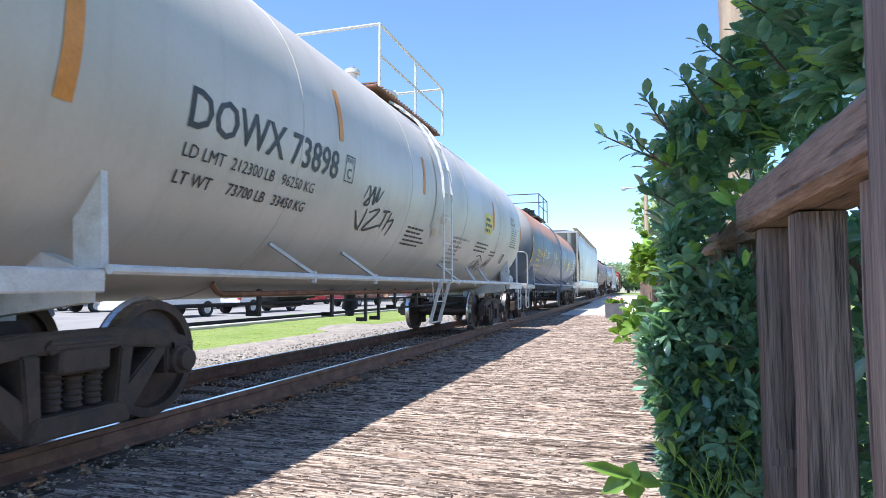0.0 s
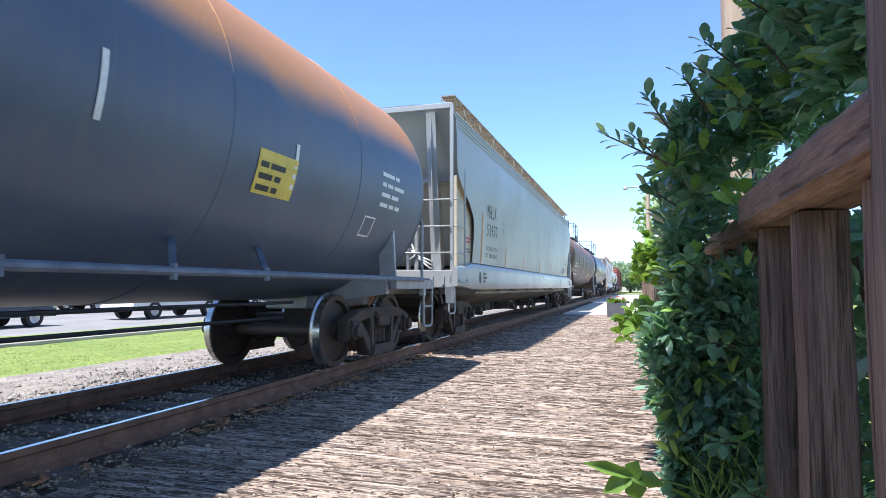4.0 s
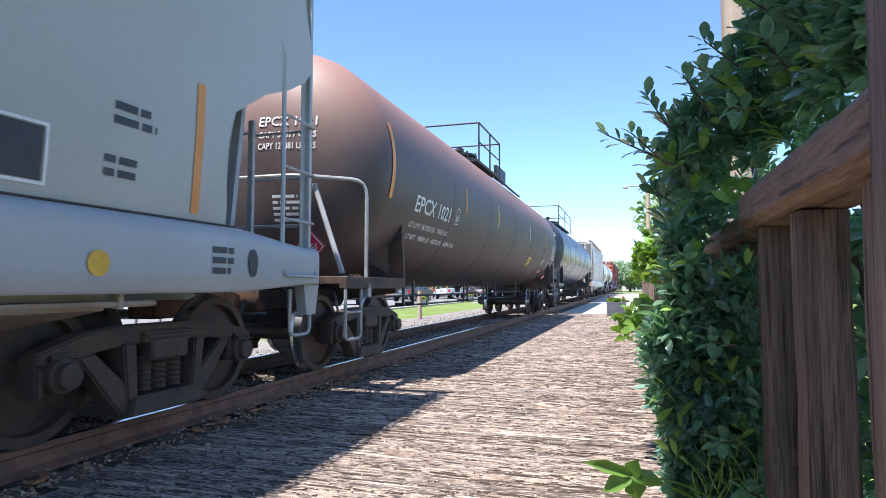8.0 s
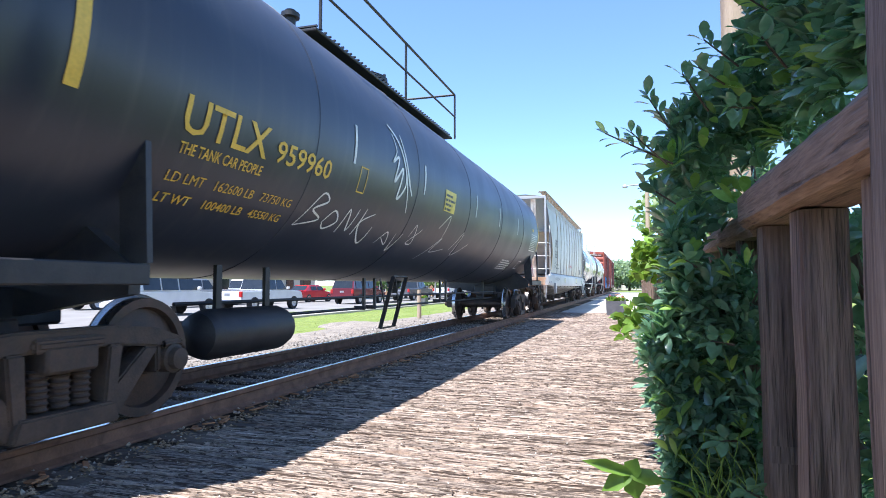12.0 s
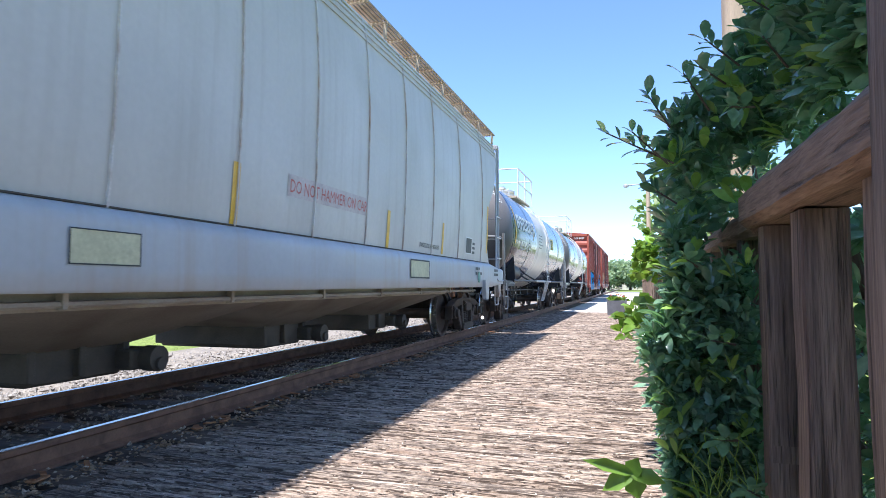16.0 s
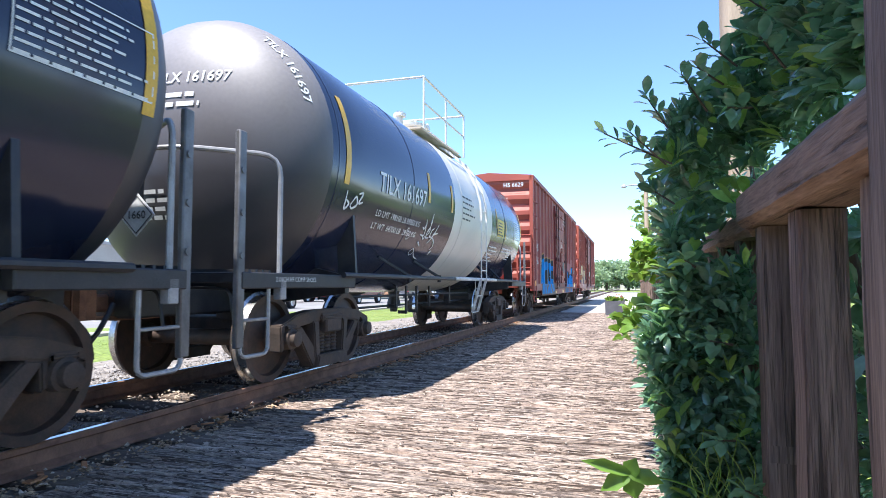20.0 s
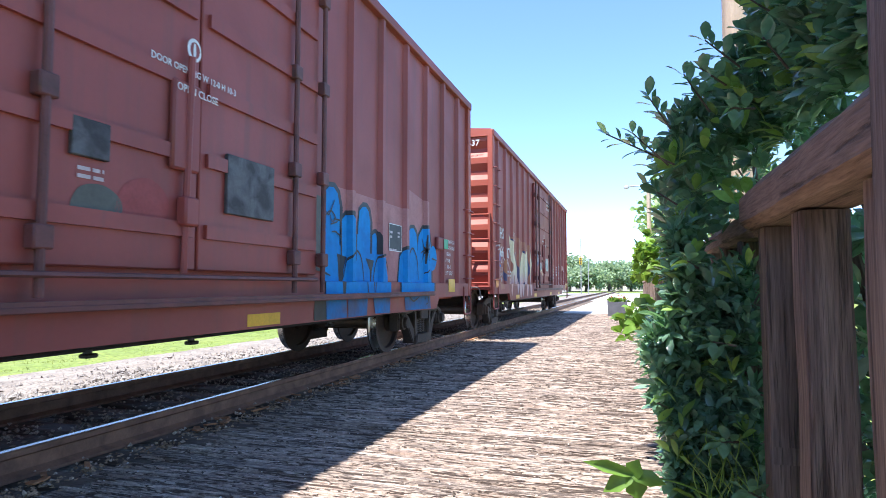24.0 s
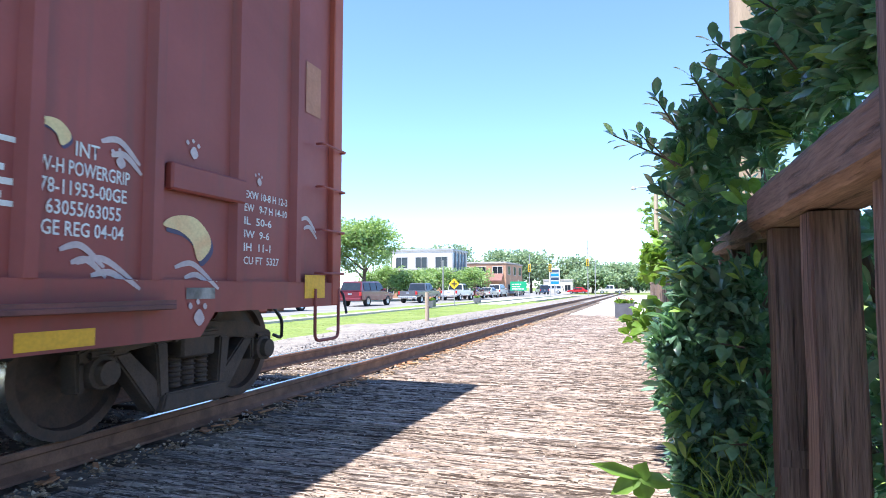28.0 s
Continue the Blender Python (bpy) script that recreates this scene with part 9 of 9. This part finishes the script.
def vehicle(kind, paint, at, turn, label):
    """A parked or passing car, its nose towards +y at turn 0: body, windows, wheels, lamps."""
    ob = thing("car" if kind != "pickup" else "pickup_truck", at, turn, label=label, category="car" if kind != "pickup" else "pickup truck", group="vehicles in the street")
    W, L = (0.98, 5.3) if kind == "suv" else (0.97, 5.7) if kind == "pickup" else (0.90, 4.7)
    h = L / 2
    bm = bmesh.new()
    if kind == "sedan":
        low = [(-h, 0.35), (-h, 0.82), (-h + 0.9, 0.92), (h - 1.3, 0.88), (h - 0.1, 0.68), (h, 0.35)]
        cab = [(-h + 0.55, 0.90), (-h + 1.25, 1.40), (0.35, 1.42), (h - 1.25, 0.88)]
    elif kind == "suv":
        low = [(-h, 0.45), (-h, 1.10), (h - 1.5, 1.10), (h - 0.15, 1.0), (h, 0.75), (h, 0.45)]
        cab = [(-h + 0.05, 1.09), (-h + 0.35, 1.86), (0.55, 1.88), (1.25, 1.09)]
    else:
        low = [(-h, 0.55), (-h, 1.08), (h - 1.6, 1.12), (h - 0.15, 1.05), (h, 0.8), (h, 0.5)]
        cab = [(-0.75, 1.07), (-0.6, 1.82), (0.65, 1.84), (1.35, 1.10)]
    prism(bm, low, -W, W)
    bmesh.ops.bevel(bm, geom=bm.edges[:], offset=0.06, segments=2, affect="EDGES")
    top = bmesh.new()
    prism(top, cab, -W + 0.06, W - 0.06)
    zmax = max(z for _, z in cab)
    for v in top.verts:
        if v.co.z > zmax - 0.1:
            v.co.x *= 0.84
    bmesh.ops.bevel(top, geom=top.edges[:], offset=0.05, segments=2, affect="EDGES")
    body = part("body", bm, "car_" + paint, ob, smooth=True)
    part("cabin", top, "car_" + paint, ob, smooth=True)
    if kind == "pickup":
        bm = bmesh.new()
        # a flat dark slab stands for the open bed; no hollow is cut
        box(bm, -W + 0.12, W - 0.12, -h + 0.12, -0.95, 0.85, 1.095)
        part("load_bed", bm, "tyre", ob, "flat dark slab in place of an open load bed")
    y0, y1 = cab[1][0] + 0.12, cab[2][0] - 0.02
    zb, zt = cab[0][1] + 0.08, zmax - 0.13
    for s in (-1, 1):
        n = 3 if kind == "suv" else 2
        for k in range(n):
            a = y0 + (y1 + 0.35 - y0) * k / n + 0.04
            b = y0 + (y1 + 0.35 - y0) * (k + 1) / n - 0.05
            bm = bmesh.new()
            xb, xt = s * (W - 0.045), s * (W - 0.045) * 0.865
            q = [(xb, a, zb), (xb, b + (0.25 if k == n - 1 else 0), zb), (xt, b - (0.12 if k == n - 1 else 0), zt), (xt, a, zt)]
            bm.faces.new([bm.verts.new(p) for p in q])
            r = bmesh.ops.extrude_face_region(bm, geom=bm.faces[:])
            for v in r["geom"]:
                if isinstance(v, bmesh.types.BMVert):
                    v.co.x += s * 0.012
            part("side_window", bm, "glass", ob)
    for (ya, za), (yb, zc), d in ((cab[0], cab[1], -1), (cab[3], cab[2], 1)):
        bm = bmesh.new()
        pa, pb = Vector((0, ya, za)).lerp(Vector((0, yb, zc)), 0.12), Vector((0, ya, za)).lerp(Vector((0, yb, zc)), 0.86)
        q = [(-W + 0.16, pa.y + d * 0.015, pa.z + 0.01), (W - 0.16, pa.y + d * 0.015, pa.z + 0.01), (W * 0.74, pb.y + d * 0.015, pb.z + 0.01), (-W * 0.74, pb.y + d * 0.015, pb.z + 0.01)]
        bm.faces.new([bm.verts.new(p) for p in q])
        part("windscreen" if d > 0 else "rear_window", bm, "glass", ob)
    r = 0.38 if kind != "sedan" else 0.33
    for s in (-1, 1):
        for y in (-h + 1.05, h - 0.95):
            bm = bmesh.new()
            turned(bm, [(s * (W - 0.24), r * 0.6), (s * (W - 0.24), r), (s * (W + 0.01), r), (s * (W + 0.02), r * 0.68), (s * (W - 0.03), r * 0.62)], 22, "x", (0, y, r))
            w = part("wheel", bm, "tyre", ob, smooth=True)
            bm = bmesh.new()
            turned(bm, [(s * (W - 0.05), r * 0.64), (s * (W + 0.005), r * 0.6), (s * (W - 0.02), r * 0.2), (s * (W + 0.01), r * 0.12)], 16, "x", (0, y, r))
            part("rim", bm, "alloy", w, smooth=True)
        bm = bmesh.new()
        box(bm, s * (W - 0.02), s * (W - 0.22), -h - 0.015, -h + 0.1, low[1][1] - 0.32, low[1][1] - 0.02, 0.02)
        part("tail_lamp", bm, "lamp_red", ob)
        bm = bmesh.new()
        box(bm, s * (W - 0.05), s * (W - 0.35), h - 0.2, h - 0.02, low[3][1] - 0.28, low[3][1] - 0.12, 0.02)
        part("headlamp", bm, "chrome", ob)
        bm = bmesh.new()
        box(bm, s * (W - 0.02), s * (W + 0.16), h - 1.75, h - 1.6, zb, zb + 0.16, 0.03)
        part("wing_mirror", bm, "car_" + paint, ob)
    bm = bmesh.new()
    box(bm, -W + 0.04, W - 0.04, -h - 0.1, -h + 0.05, 0.42, 0.62, 0.03)
    part("bumper", bm, "chrome" if kind == "pickup" else "car_" + paint, ob)
    bm = bmesh.new()
    box(bm, -0.16, 0.16, -h - 0.012, -h + 0.01, low[1][1] - 0.25, low[1][1] - 0.12)
    part("plate", bm, "alloy", ob, "blank plate")
    return ob


G = -0.2
for kind, paint, x, y, turn, label in (
        ("sedan", "navy", -16.3, 11.6, 0, "dark blue saloon parked at the kerb"), ("suv", "white", -16.2, 18.3, -4, "white estate car parked at the kerb"), ("pickup", "white", -16.0, 23.9, -3, "white and tan pickup parked at the kerb"),
        ("suv", "maroon", -15.9, 34.0, -3, "dark red estate car parked at the kerb"), ("pickup", "grey", -15.6, 42.5, -3, "grey pickup parked at the kerb"), ("pickup", "white", -15.4, 51.5, -3, "white pickup parked at the kerb"),
        ("sedan", "maroon", -15.8, 58.5, -3, "dark red car parked at the kerb"), ("sedan", "silver", -15.9, 65.0, -3, "silver car parked at the kerb"), ("suv", "white", -16.5, 72.0, 0, "white estate car parked down the street"),
        ("suv", "silver", -16.4, 80.0, 0, "silver estate car parked down the street"), ("sedan", "grey", -17.4, 89.0, 0, "grey car parked down the street"), ("suv", "navy", -15.4, 99.0, 20, "dark blue estate car down the street"),
        ("pickup", "white", -33.5, 26.5, -8, "white pickup in a row across the street"), ("pickup", "white", -29.6, 29.3, -8, "white pickup in a row across the street"), ("pickup", "silver", -27.0, 32.5, -8, "silver pickup in a row across the street"),
        ("suv", "white", -37.5, 24.0, -8, "white estate car in a row across the street"), ("pickup", "white", -27.5, 39.0, -8, "white pickup in a row across the street"), ("sedan", "red", -26.0, 46.0, -8, "red car in a row across the street")):
    far = 1.28 if x > -20 else 1.0
    vehicle(kind, paint, (x * far, y * far, G), turn, label)
PASSING = [(vehicle("suv", "white", (-19, 139, -0.16), 90, "white estate car driving over the crossing"), -19.5, 139), (vehicle("sedan", "red", (-13, 142, -0.16), 90, "red car driving over the crossing"), -14.0, 142),
           (vehicle("pickup", "white", (-6, 140, -0.16), 90, "white pickup driving over the crossing"), -6.6, 140)]


def building(name, at, size, wall, label, storeys, across, trim="concrete", glass_side=False, awning=False):
    """A flat-roofed street building; its front faces -y, its side +x."""
    w, d, h = size
    b = thing(name, at, label=label, category="building")
    bm = bmesh.new()
    box(bm, -w / 2, w / 2, 0, d, -0.2, h)
    body = part("wall", bm, wall, b)
    bm = bmesh.new()
    box(bm, -w / 2 - 0.12, w / 2 + 0.12, -0.12, d, h, h + 0.28, 0.02)
    part("cornice", bm, trim, b)
    for s in range(storeys):
        z = h / storeys * s + (0.9 if s else 0.6)
        for k in range(across):
            x = -w / 2 + w * (k + 0.5) / across
            ww, hh = w / across * 0.28, h / storeys * 0.45
            bm = bmesh.new()
            box(bm, x - ww, x + ww, -0.03, 0.1, z, z + hh)
            win = part("window", bm, "glass", b)
            bm = bmesh.new()
            for x0, x1, z0, z1 in ((x - ww - 0.08, x + ww + 0.08, z - 0.1, z), (x - ww - 0.08, x + ww + 0.08, z + hh, z + hh + 0.1), (x - ww - 0.08, x - ww, z, z + hh), (x + ww, x + ww + 0.08, z, z + hh), (x - 0.03, x + 0.03, z, z + hh)):
                box(bm, x0, x1, -0.08, 0.02, z0, z1)
            part("frame", bm, trim, win)
        for k in range(max(2, int(d / 4))):
            y = d * (k + 0.5) / max(2, int(d / 4))
            bm = bmesh.new()
            box(bm, w / 2 - 0.1, w / 2 + 0.03, y - 0.9, y + 0.9, z, z + h / storeys * 0.5)
            win = part("window", bm, "glass", b)
            bm = bmesh.new()
            for y0, y1, z0, z1 in ((y - 1.0, y + 1.0, z - 0.1, z), (y - 1.0, y - 0.9, z, z + h / storeys * 0.5), (y + 0.9, y + 1.0, z, z + h / storeys * 0.5)):
                box(bm, w / 2, w / 2 + 0.08, y0, y1, z0, z1)
            part("frame", bm, trim, win)
    if glass_side:
        for k in range(5):
            bm = bmesh.new()
            box(bm, w / 2 + 0.02, w / 2 + 0.25, -0.1 + k * 1.6, 0.1 + k * 1.6, 0, h)
            part("fin", bm, "grey_steel", b)
        bm = bmesh.new()
        box(bm, w / 2 + 0.01, w / 2 + 0.08, 0.2, 6.4, 0.5, h - 0.3)
        part("curtain_wall", bm, "glass_blue", b, "tall blue-grey glazing")
    if awning:
        bm = bmesh.new()
        prism(bm, [(-1.5, 2.4), (-1.5, 2.55), (0.0, 3.7), (0.0, 3.4)], -w / 2 + 0.2, w / 2 - 0.4)
        part("awning", bm, "awning", b, "brown sloping awning")
    return b


M["stucco"] = material("white_stucco", (0.70, 0.66, 0.60), (0.58, 0.54, 0.48), 0.85, scale=0.4, fine=10, bump=0.2, streak=((0.40, 0.36, 0.30), 0.3))
M["brick_tan"] = material("tan_brick_wall", (0.52, 0.30, 0.18), (0.43, 0.24, 0.15), 0.85, scale=0.5, fine=6, bump=0.3, vary=0.2)
M["glass_blue"] = material("blue_grey_glazing", (0.12, 0.2, 0.26), (0.10, 0.17, 0.22), 0.1, bump=0)
M["awning"] = plain("brown_awning", (0.22, 0.10, 0.08), 0.7)
M["beige"] = material("beige_wall", (0.58, 0.52, 0.42), (0.50, 0.44, 0.36), 0.85, scale=0.4, fine=10, bump=0.2)
building("office_building", (-29.9, 82, G), (9.0, 8, 6.6), "stucco", "white stucco two-storey building with a glazed side", 2, 3, "grey_steel", True)
building("shop", (-25.0, 97, G), (8.2, 14, 5.3), "brick_tan", "tan brick shop with a brown awning", 2, 3, "concrete", False, True)
building("brick_annex", (-29.5, 76, G), (9.0, 6, 3.6), "brick_tan", "low red brick building behind shrubs", 1, 3)
building("shop", (-19.5, 150, G), (7.0, 12, 3.1), "beige", "low pale shop beyond the crossing", 1, 3)
building("warehouse", (-9.0, 190, G), (24.0, 14, 4.4), "stucco", "long pale building beyond the crossing", 1, 8)
building("storefront", (-45.0, 26, G), (10.0, 46, 4.6), "beige", "long beige storefront with wide windows", 1, 3)
building("storefront", (-50.0, -24, G), (10.0, 46, 5.0), "stucco", "pale storefront across the street", 1, 3)

kerb = bmesh.new()
box(kerb, -13.75, -13.45, -30, 110, -0.25, -0.06, 0.03)
tagged(part("kerb", kerb, "concrete", None), "pale concrete kerb along the street", "kerb", kind="structure")
walkway = bmesh.new()
box(walkway, -12.6, -10.4, 48, 112, -0.25, -0.12)
tagged(part("pavement", walkway, "concrete", None), "bleached concrete pavement beside the track", "pavement", kind="structure")
stripe = bmesh.new()
box(stripe, -16.5, -13.75, -30, 110, -0.25, -0.185)
tagged(part("parking_lane", stripe, "concrete", None), "pale parking lane along the kerb", "parking lane", kind="structure")


def upright(name, x, y, z0, z1, r, mat, label, category, square=False):
    o = thing(name, (x, y, z0), label=label, category=category)
    bm = bmesh.new()
    box(bm, -r, r, -r, r, 0, z1 - z0, 0.02) if square else rod(bm, (0, 0, 0), (0, 0, z1 - z0), r, 14, r * 0.85)
    part("shaft", bm, mat, o, smooth=not square)
    return o


M["pole_wood"] = material("sun_bleached_pole", (0.50, 0.38, 0.27), (0.38, 0.28, 0.20), 0.85, scale=3, stretch=(4, 4, 0.3), bump=0.5)
M["sign_diamond"] = plain("yellow_sign", (0.85, 0.50, 0.01), 0.4)
upright("utility_pole", 0.95, 6.0, -0.2, 9.0, 0.16, "pole_wood", "tall sun-bleached wooden pole behind the shrub", "pole")
o = upright("street_lamp", 0.75, 34.0, -0.1, 6.45, 0.13, "pole_wood", "grey wooden lamp pole with a curved arm", "street lamp")
bm = bmesh.new()
pipe(bm, [(0, 0, 6.3), (-0.4, 0, 6.62), (-1.0, 0, 6.6)], 0.035)
part("arm", bm, "grey_steel", o, smooth=True)
bm = bmesh.new()
turned(bm, [(6.48, 0.06), (6.52, 0.15), (6.6, 0.14), (6.68, 0.05)], 14, "z", (-1.12, 0, 0))
part("lamp_head", bm, "grey_steel", o, smooth=True)
upright("bollard", -7.75, 21.9, -0.25, 1.02, 0.085, "pole_wood", "weathered wooden post in the grass by the track", "post")
o = upright("warning_sign", -13.1, 43.0, -0.2, 1.5, 0.04, "grey_steel", "yellow diamond crossroads sign on a post", "road sign")
bm = bmesh.new()
prism(bm, [(0, 1.27), (0.4, 1.67), (0, 2.07), (-0.4, 1.67)], -0.07, -0.05, "y")
face = part("sign_plate", bm, "sign_diamond", o)
bm = bmesh.new()
box(bm, -0.04, 0.04, -0.08, -0.072, 1.48, 1.86)
box(bm, -0.2, 0.2, -0.084, -0.078, 1.63, 1.71)
part("cross", bm, "letter_black", face)
o = upright("guide_sign", -13.6, 70.0, -0.2, 2.1, 0.06, "grey_steel", "green highway guide sign with white print", "road sign")
bm = bmesh.new()
box(bm, -0.95, 0.95, -0.09, -0.06, 1.05, 2.1)
face = part("sign_plate", bm, "sign_green", o)
bm = bars(3, 1.5, 0.8, 0.45, 4)
part("sign_print", on_end(bm, -0.75, 1.18, -0.1), "letter_white", face)
for x, y, z, lab in ((-7.85, 95, 8.4, "tall thin steel mast at the crossing"), (-6.75, 95, 7.3, "tall thin steel mast at the crossing"), (-15.5, 88, 6.0, "grey traffic signal pole"), (-19.5, 60, 4.0, "black ornamental lamp post")):
    upright("mast", x, y, -0.2, z, 0.07, "grey_steel", lab, "mast")
for x, y, z in ((-7.85, 94.8, 5.0), (-15.45, 87.82, 4.0), (-12.8, 90, 4.05)):
    o = thing("traffic_signal", (x, y, z), label="yellow traffic signal head over the crossing", category="traffic light")
    bm = bmesh.new()
    box(bm, -0.19, 0.19, -0.14, 0.14, -0.55, 0.55, 0.03)
    part("housing", bm, "sign_diamond", o)
    for k in (-1, 0, 1):
        bm = bmesh.new()
        rod(bm, (0, -0.13, 0.34 * k), (0, -0.22, 0.34 * k), 0.11, 12)
        part("lens", bm, "glass", o)
    if y == 90:
        part("post", rod(bmesh.new(), (0, 0.3, 0.5), (0, 0.3, -4.3), 0.06, 8), "grey_steel", o, smooth=True)
for x, z0, z1 in ((-9.8, 4.3, 4.3), ):
    o = thing("span_wire", (0, 90, 0), label="thin wire strung across the street", category="wire")
    bm = bmesh.new()
    for k in range(12):
        a, b = -30 + 2.4 * k, -30 + 2.4 * (k + 1)
        rod(bm, (a, 0, 4.6 + 0.004 * (a + 16) ** 2), (b, 0, 4.6 + 0.004 * (b + 16) ** 2), 0.025, 5)
    part("wire", bm, "black_steel", o)
o = thing("pylon_sign", (-14.6, 108, -0.2), label="blue and white shop sign on a pole", category="sign")
bm = bmesh.new()
box(bm, -0.9, 0.9, -0.15, 0.15, 1.8, 4.8, 0.03)
p = part("panel", bm, "letter_white", o)
for k in range(4):
    bm = bmesh.new()
    box(bm, -0.75, 0.75, -0.17, -0.155, 2.0 + 0.68 * k, 2.5 + 0.68 * k)
    part("field", bm, "car_navy" if k % 2 else "spray_blue", p)
bm = bmesh.new()
rod(bm, (0, 0, 0), (0, 0, 1.8), 0.12, 10)
part("post", bm, "grey_steel", o)


def planter(at, w, label, flowers):
    o = thing("planter", at, label=label, category="planter")
    bm = bmesh.new()
    h = w * 0.82
    prism(bm, [(-w / 2 * 0.94, 0), (w / 2 * 0.94, 0), (w / 2, h), (w / 2 - 0.05, h), (w / 2 - 0.06, h - 0.06), (-w / 2 + 0.06, h - 0.06), (-w / 2 + 0.05, h), (-w / 2, h)], -w / 2, w / 2, "y")
    part("box", bm, "planter_grey", o)
    g = np.random.default_rng(int(w * 100))
    foot = np.stack([g.uniform(-w * 0.42, w * 0.42, 90), g.uniform(-w * 0.42, w * 0.42, 90), np.full(90, h - 0.06)], -1)
    me = leaves_mesh("foliage", foot, unit(np.array([0, 0, 1.0]) + g.normal(0, 0.5, foot.shape)), g.uniform(0.1, 0.26, 90), 0.6, g)
    me.materials.append(M["leaf_bright"])
    f = tagged(new("foliage", me), kind="stuff")
    f.parent = o
    for k in range(flowers):
        bm = bmesh.new()
        turned(bm, [(0, 0.01), (0.015, 0.035), (0.03, 0.03), (0.035, 0.01)], 8, "z", (g.uniform(-w * 0.4, w * 0.4), g.uniform(-w * 0.4, w * 0.4), h + g.uniform(0.05, 0.2)))
        part("flower", bm, ("flower_orange", "placard_red", "flower_pink")[k % 3], o)
    return o


M["planter_grey"] = material("grey_planter", (0.14, 0.14, 0.15), (0.10, 0.10, 0.11), 0.6, scale=3, bump=0.15)
M["flower_orange"] = plain("orange_petal", (0.75, 0.30, 0.02), 0.6)
M["flower_pink"] = plain("pink_petal", (0.75, 0.25, 0.30), 0.6)
planter((-0.70, 25.6, 0), 0.76, "square grey planter with orange flowers on the platform", 14)
planter((-13.3, 38.3, -0.06), 0.55, "grey street planter with red flowers", 8)
planter((-13.3, 50.3, -0.06), 0.55, "grey street planter with red flowers", 8)


def blades(rng_, n):
    x, y = rng_.uniform(-15.0, -8.1, n), -1 + 36 * rng_.random(n) ** 1.2
    return np.stack([x, y, np.full(n, -0.19)], -1)


g = np.random.default_rng(77)
foot = blades(g, 30000)
me = leaves_mesh("grass", foot, unit(np.array([0, 0, 1.0]) + g.normal(0, 0.45, foot.shape)), g.uniform(0.022, 0.05, len(foot)), 0.22, g)
M["grass_blade"] = leaf_material("grass_blade", (0.17, 0.235, 0.035), (0.27, 0.285, 0.06), 0.6, 0.25, (0.31, 0.36, 0.05))
me.materials.append(M["grass_blade"])
tagged(new("grass", me), "short sunlit grass blades on the verge", "grass", kind="stuff")
bm = bmesh.new()
bmesh.ops.create_icosphere(bm, subdivisions=3, radius=1.0)
for v in bm.verts:
    v.co = (v.co.x * 1.2, v.co.y * 1.6, max(-0.05, v.co.z * 0.12 + 0.05 * noise.noise(v.co * 3)))
tagged(part("dirt_mound", bm, "dirt", None, at=(-8.9, 18.9, -0.17)), "bare brown patch of dug earth in the grass", "dirt")
# ---------------------------------------------------------------- motion
SPEED = ((0, 6.45), (2, 6.4), (3, 6.2), (5, 6.15), (10, 6.12), (15, 6.1), (17, 6.0), (20, 5.92), (22, 5.87), (25.5, 5.75), (28, 5.65))


def travelled(t):
    """Metres that the train has gone since second 20."""
    def run(u):
        d = 0.0
        for (a, v), (b, w) in zip(SPEED, SPEED[1:]):
            if u > a:
                e = min(u, b)
                d += (e - a) * (v + v + (w - v) * (e - a) / (b - a)) / 2
        return d
    return run(t) - run(20)


def motions():
    times = [k * 0.5 for k in range(57)]
    for ob, place in CARS:
        walk(ob, [(t, pose(TRACK_X, place - travelled(t), RAIL_TOP)) for t in times])
    ticks = [k * 0.1 for k in range(281)]
    spin = [(t, math.degrees(travelled(t) / 0.457)) for t in ticks]
    for n, (wheel, w) in enumerate(WHEELS):
        walk(wheel, [(t, pose(0, w, 0.457, a + 23 * n, 0, 0)) for t, a in spin])

    for ob, x, y in PASSING:
        walk(ob, [(t, pose(x + 6.5 * (28 - t), y, -0.16, 0, 0, 90)) for t in (0, 7, 14, 21, 24.5, 28)])


motions()
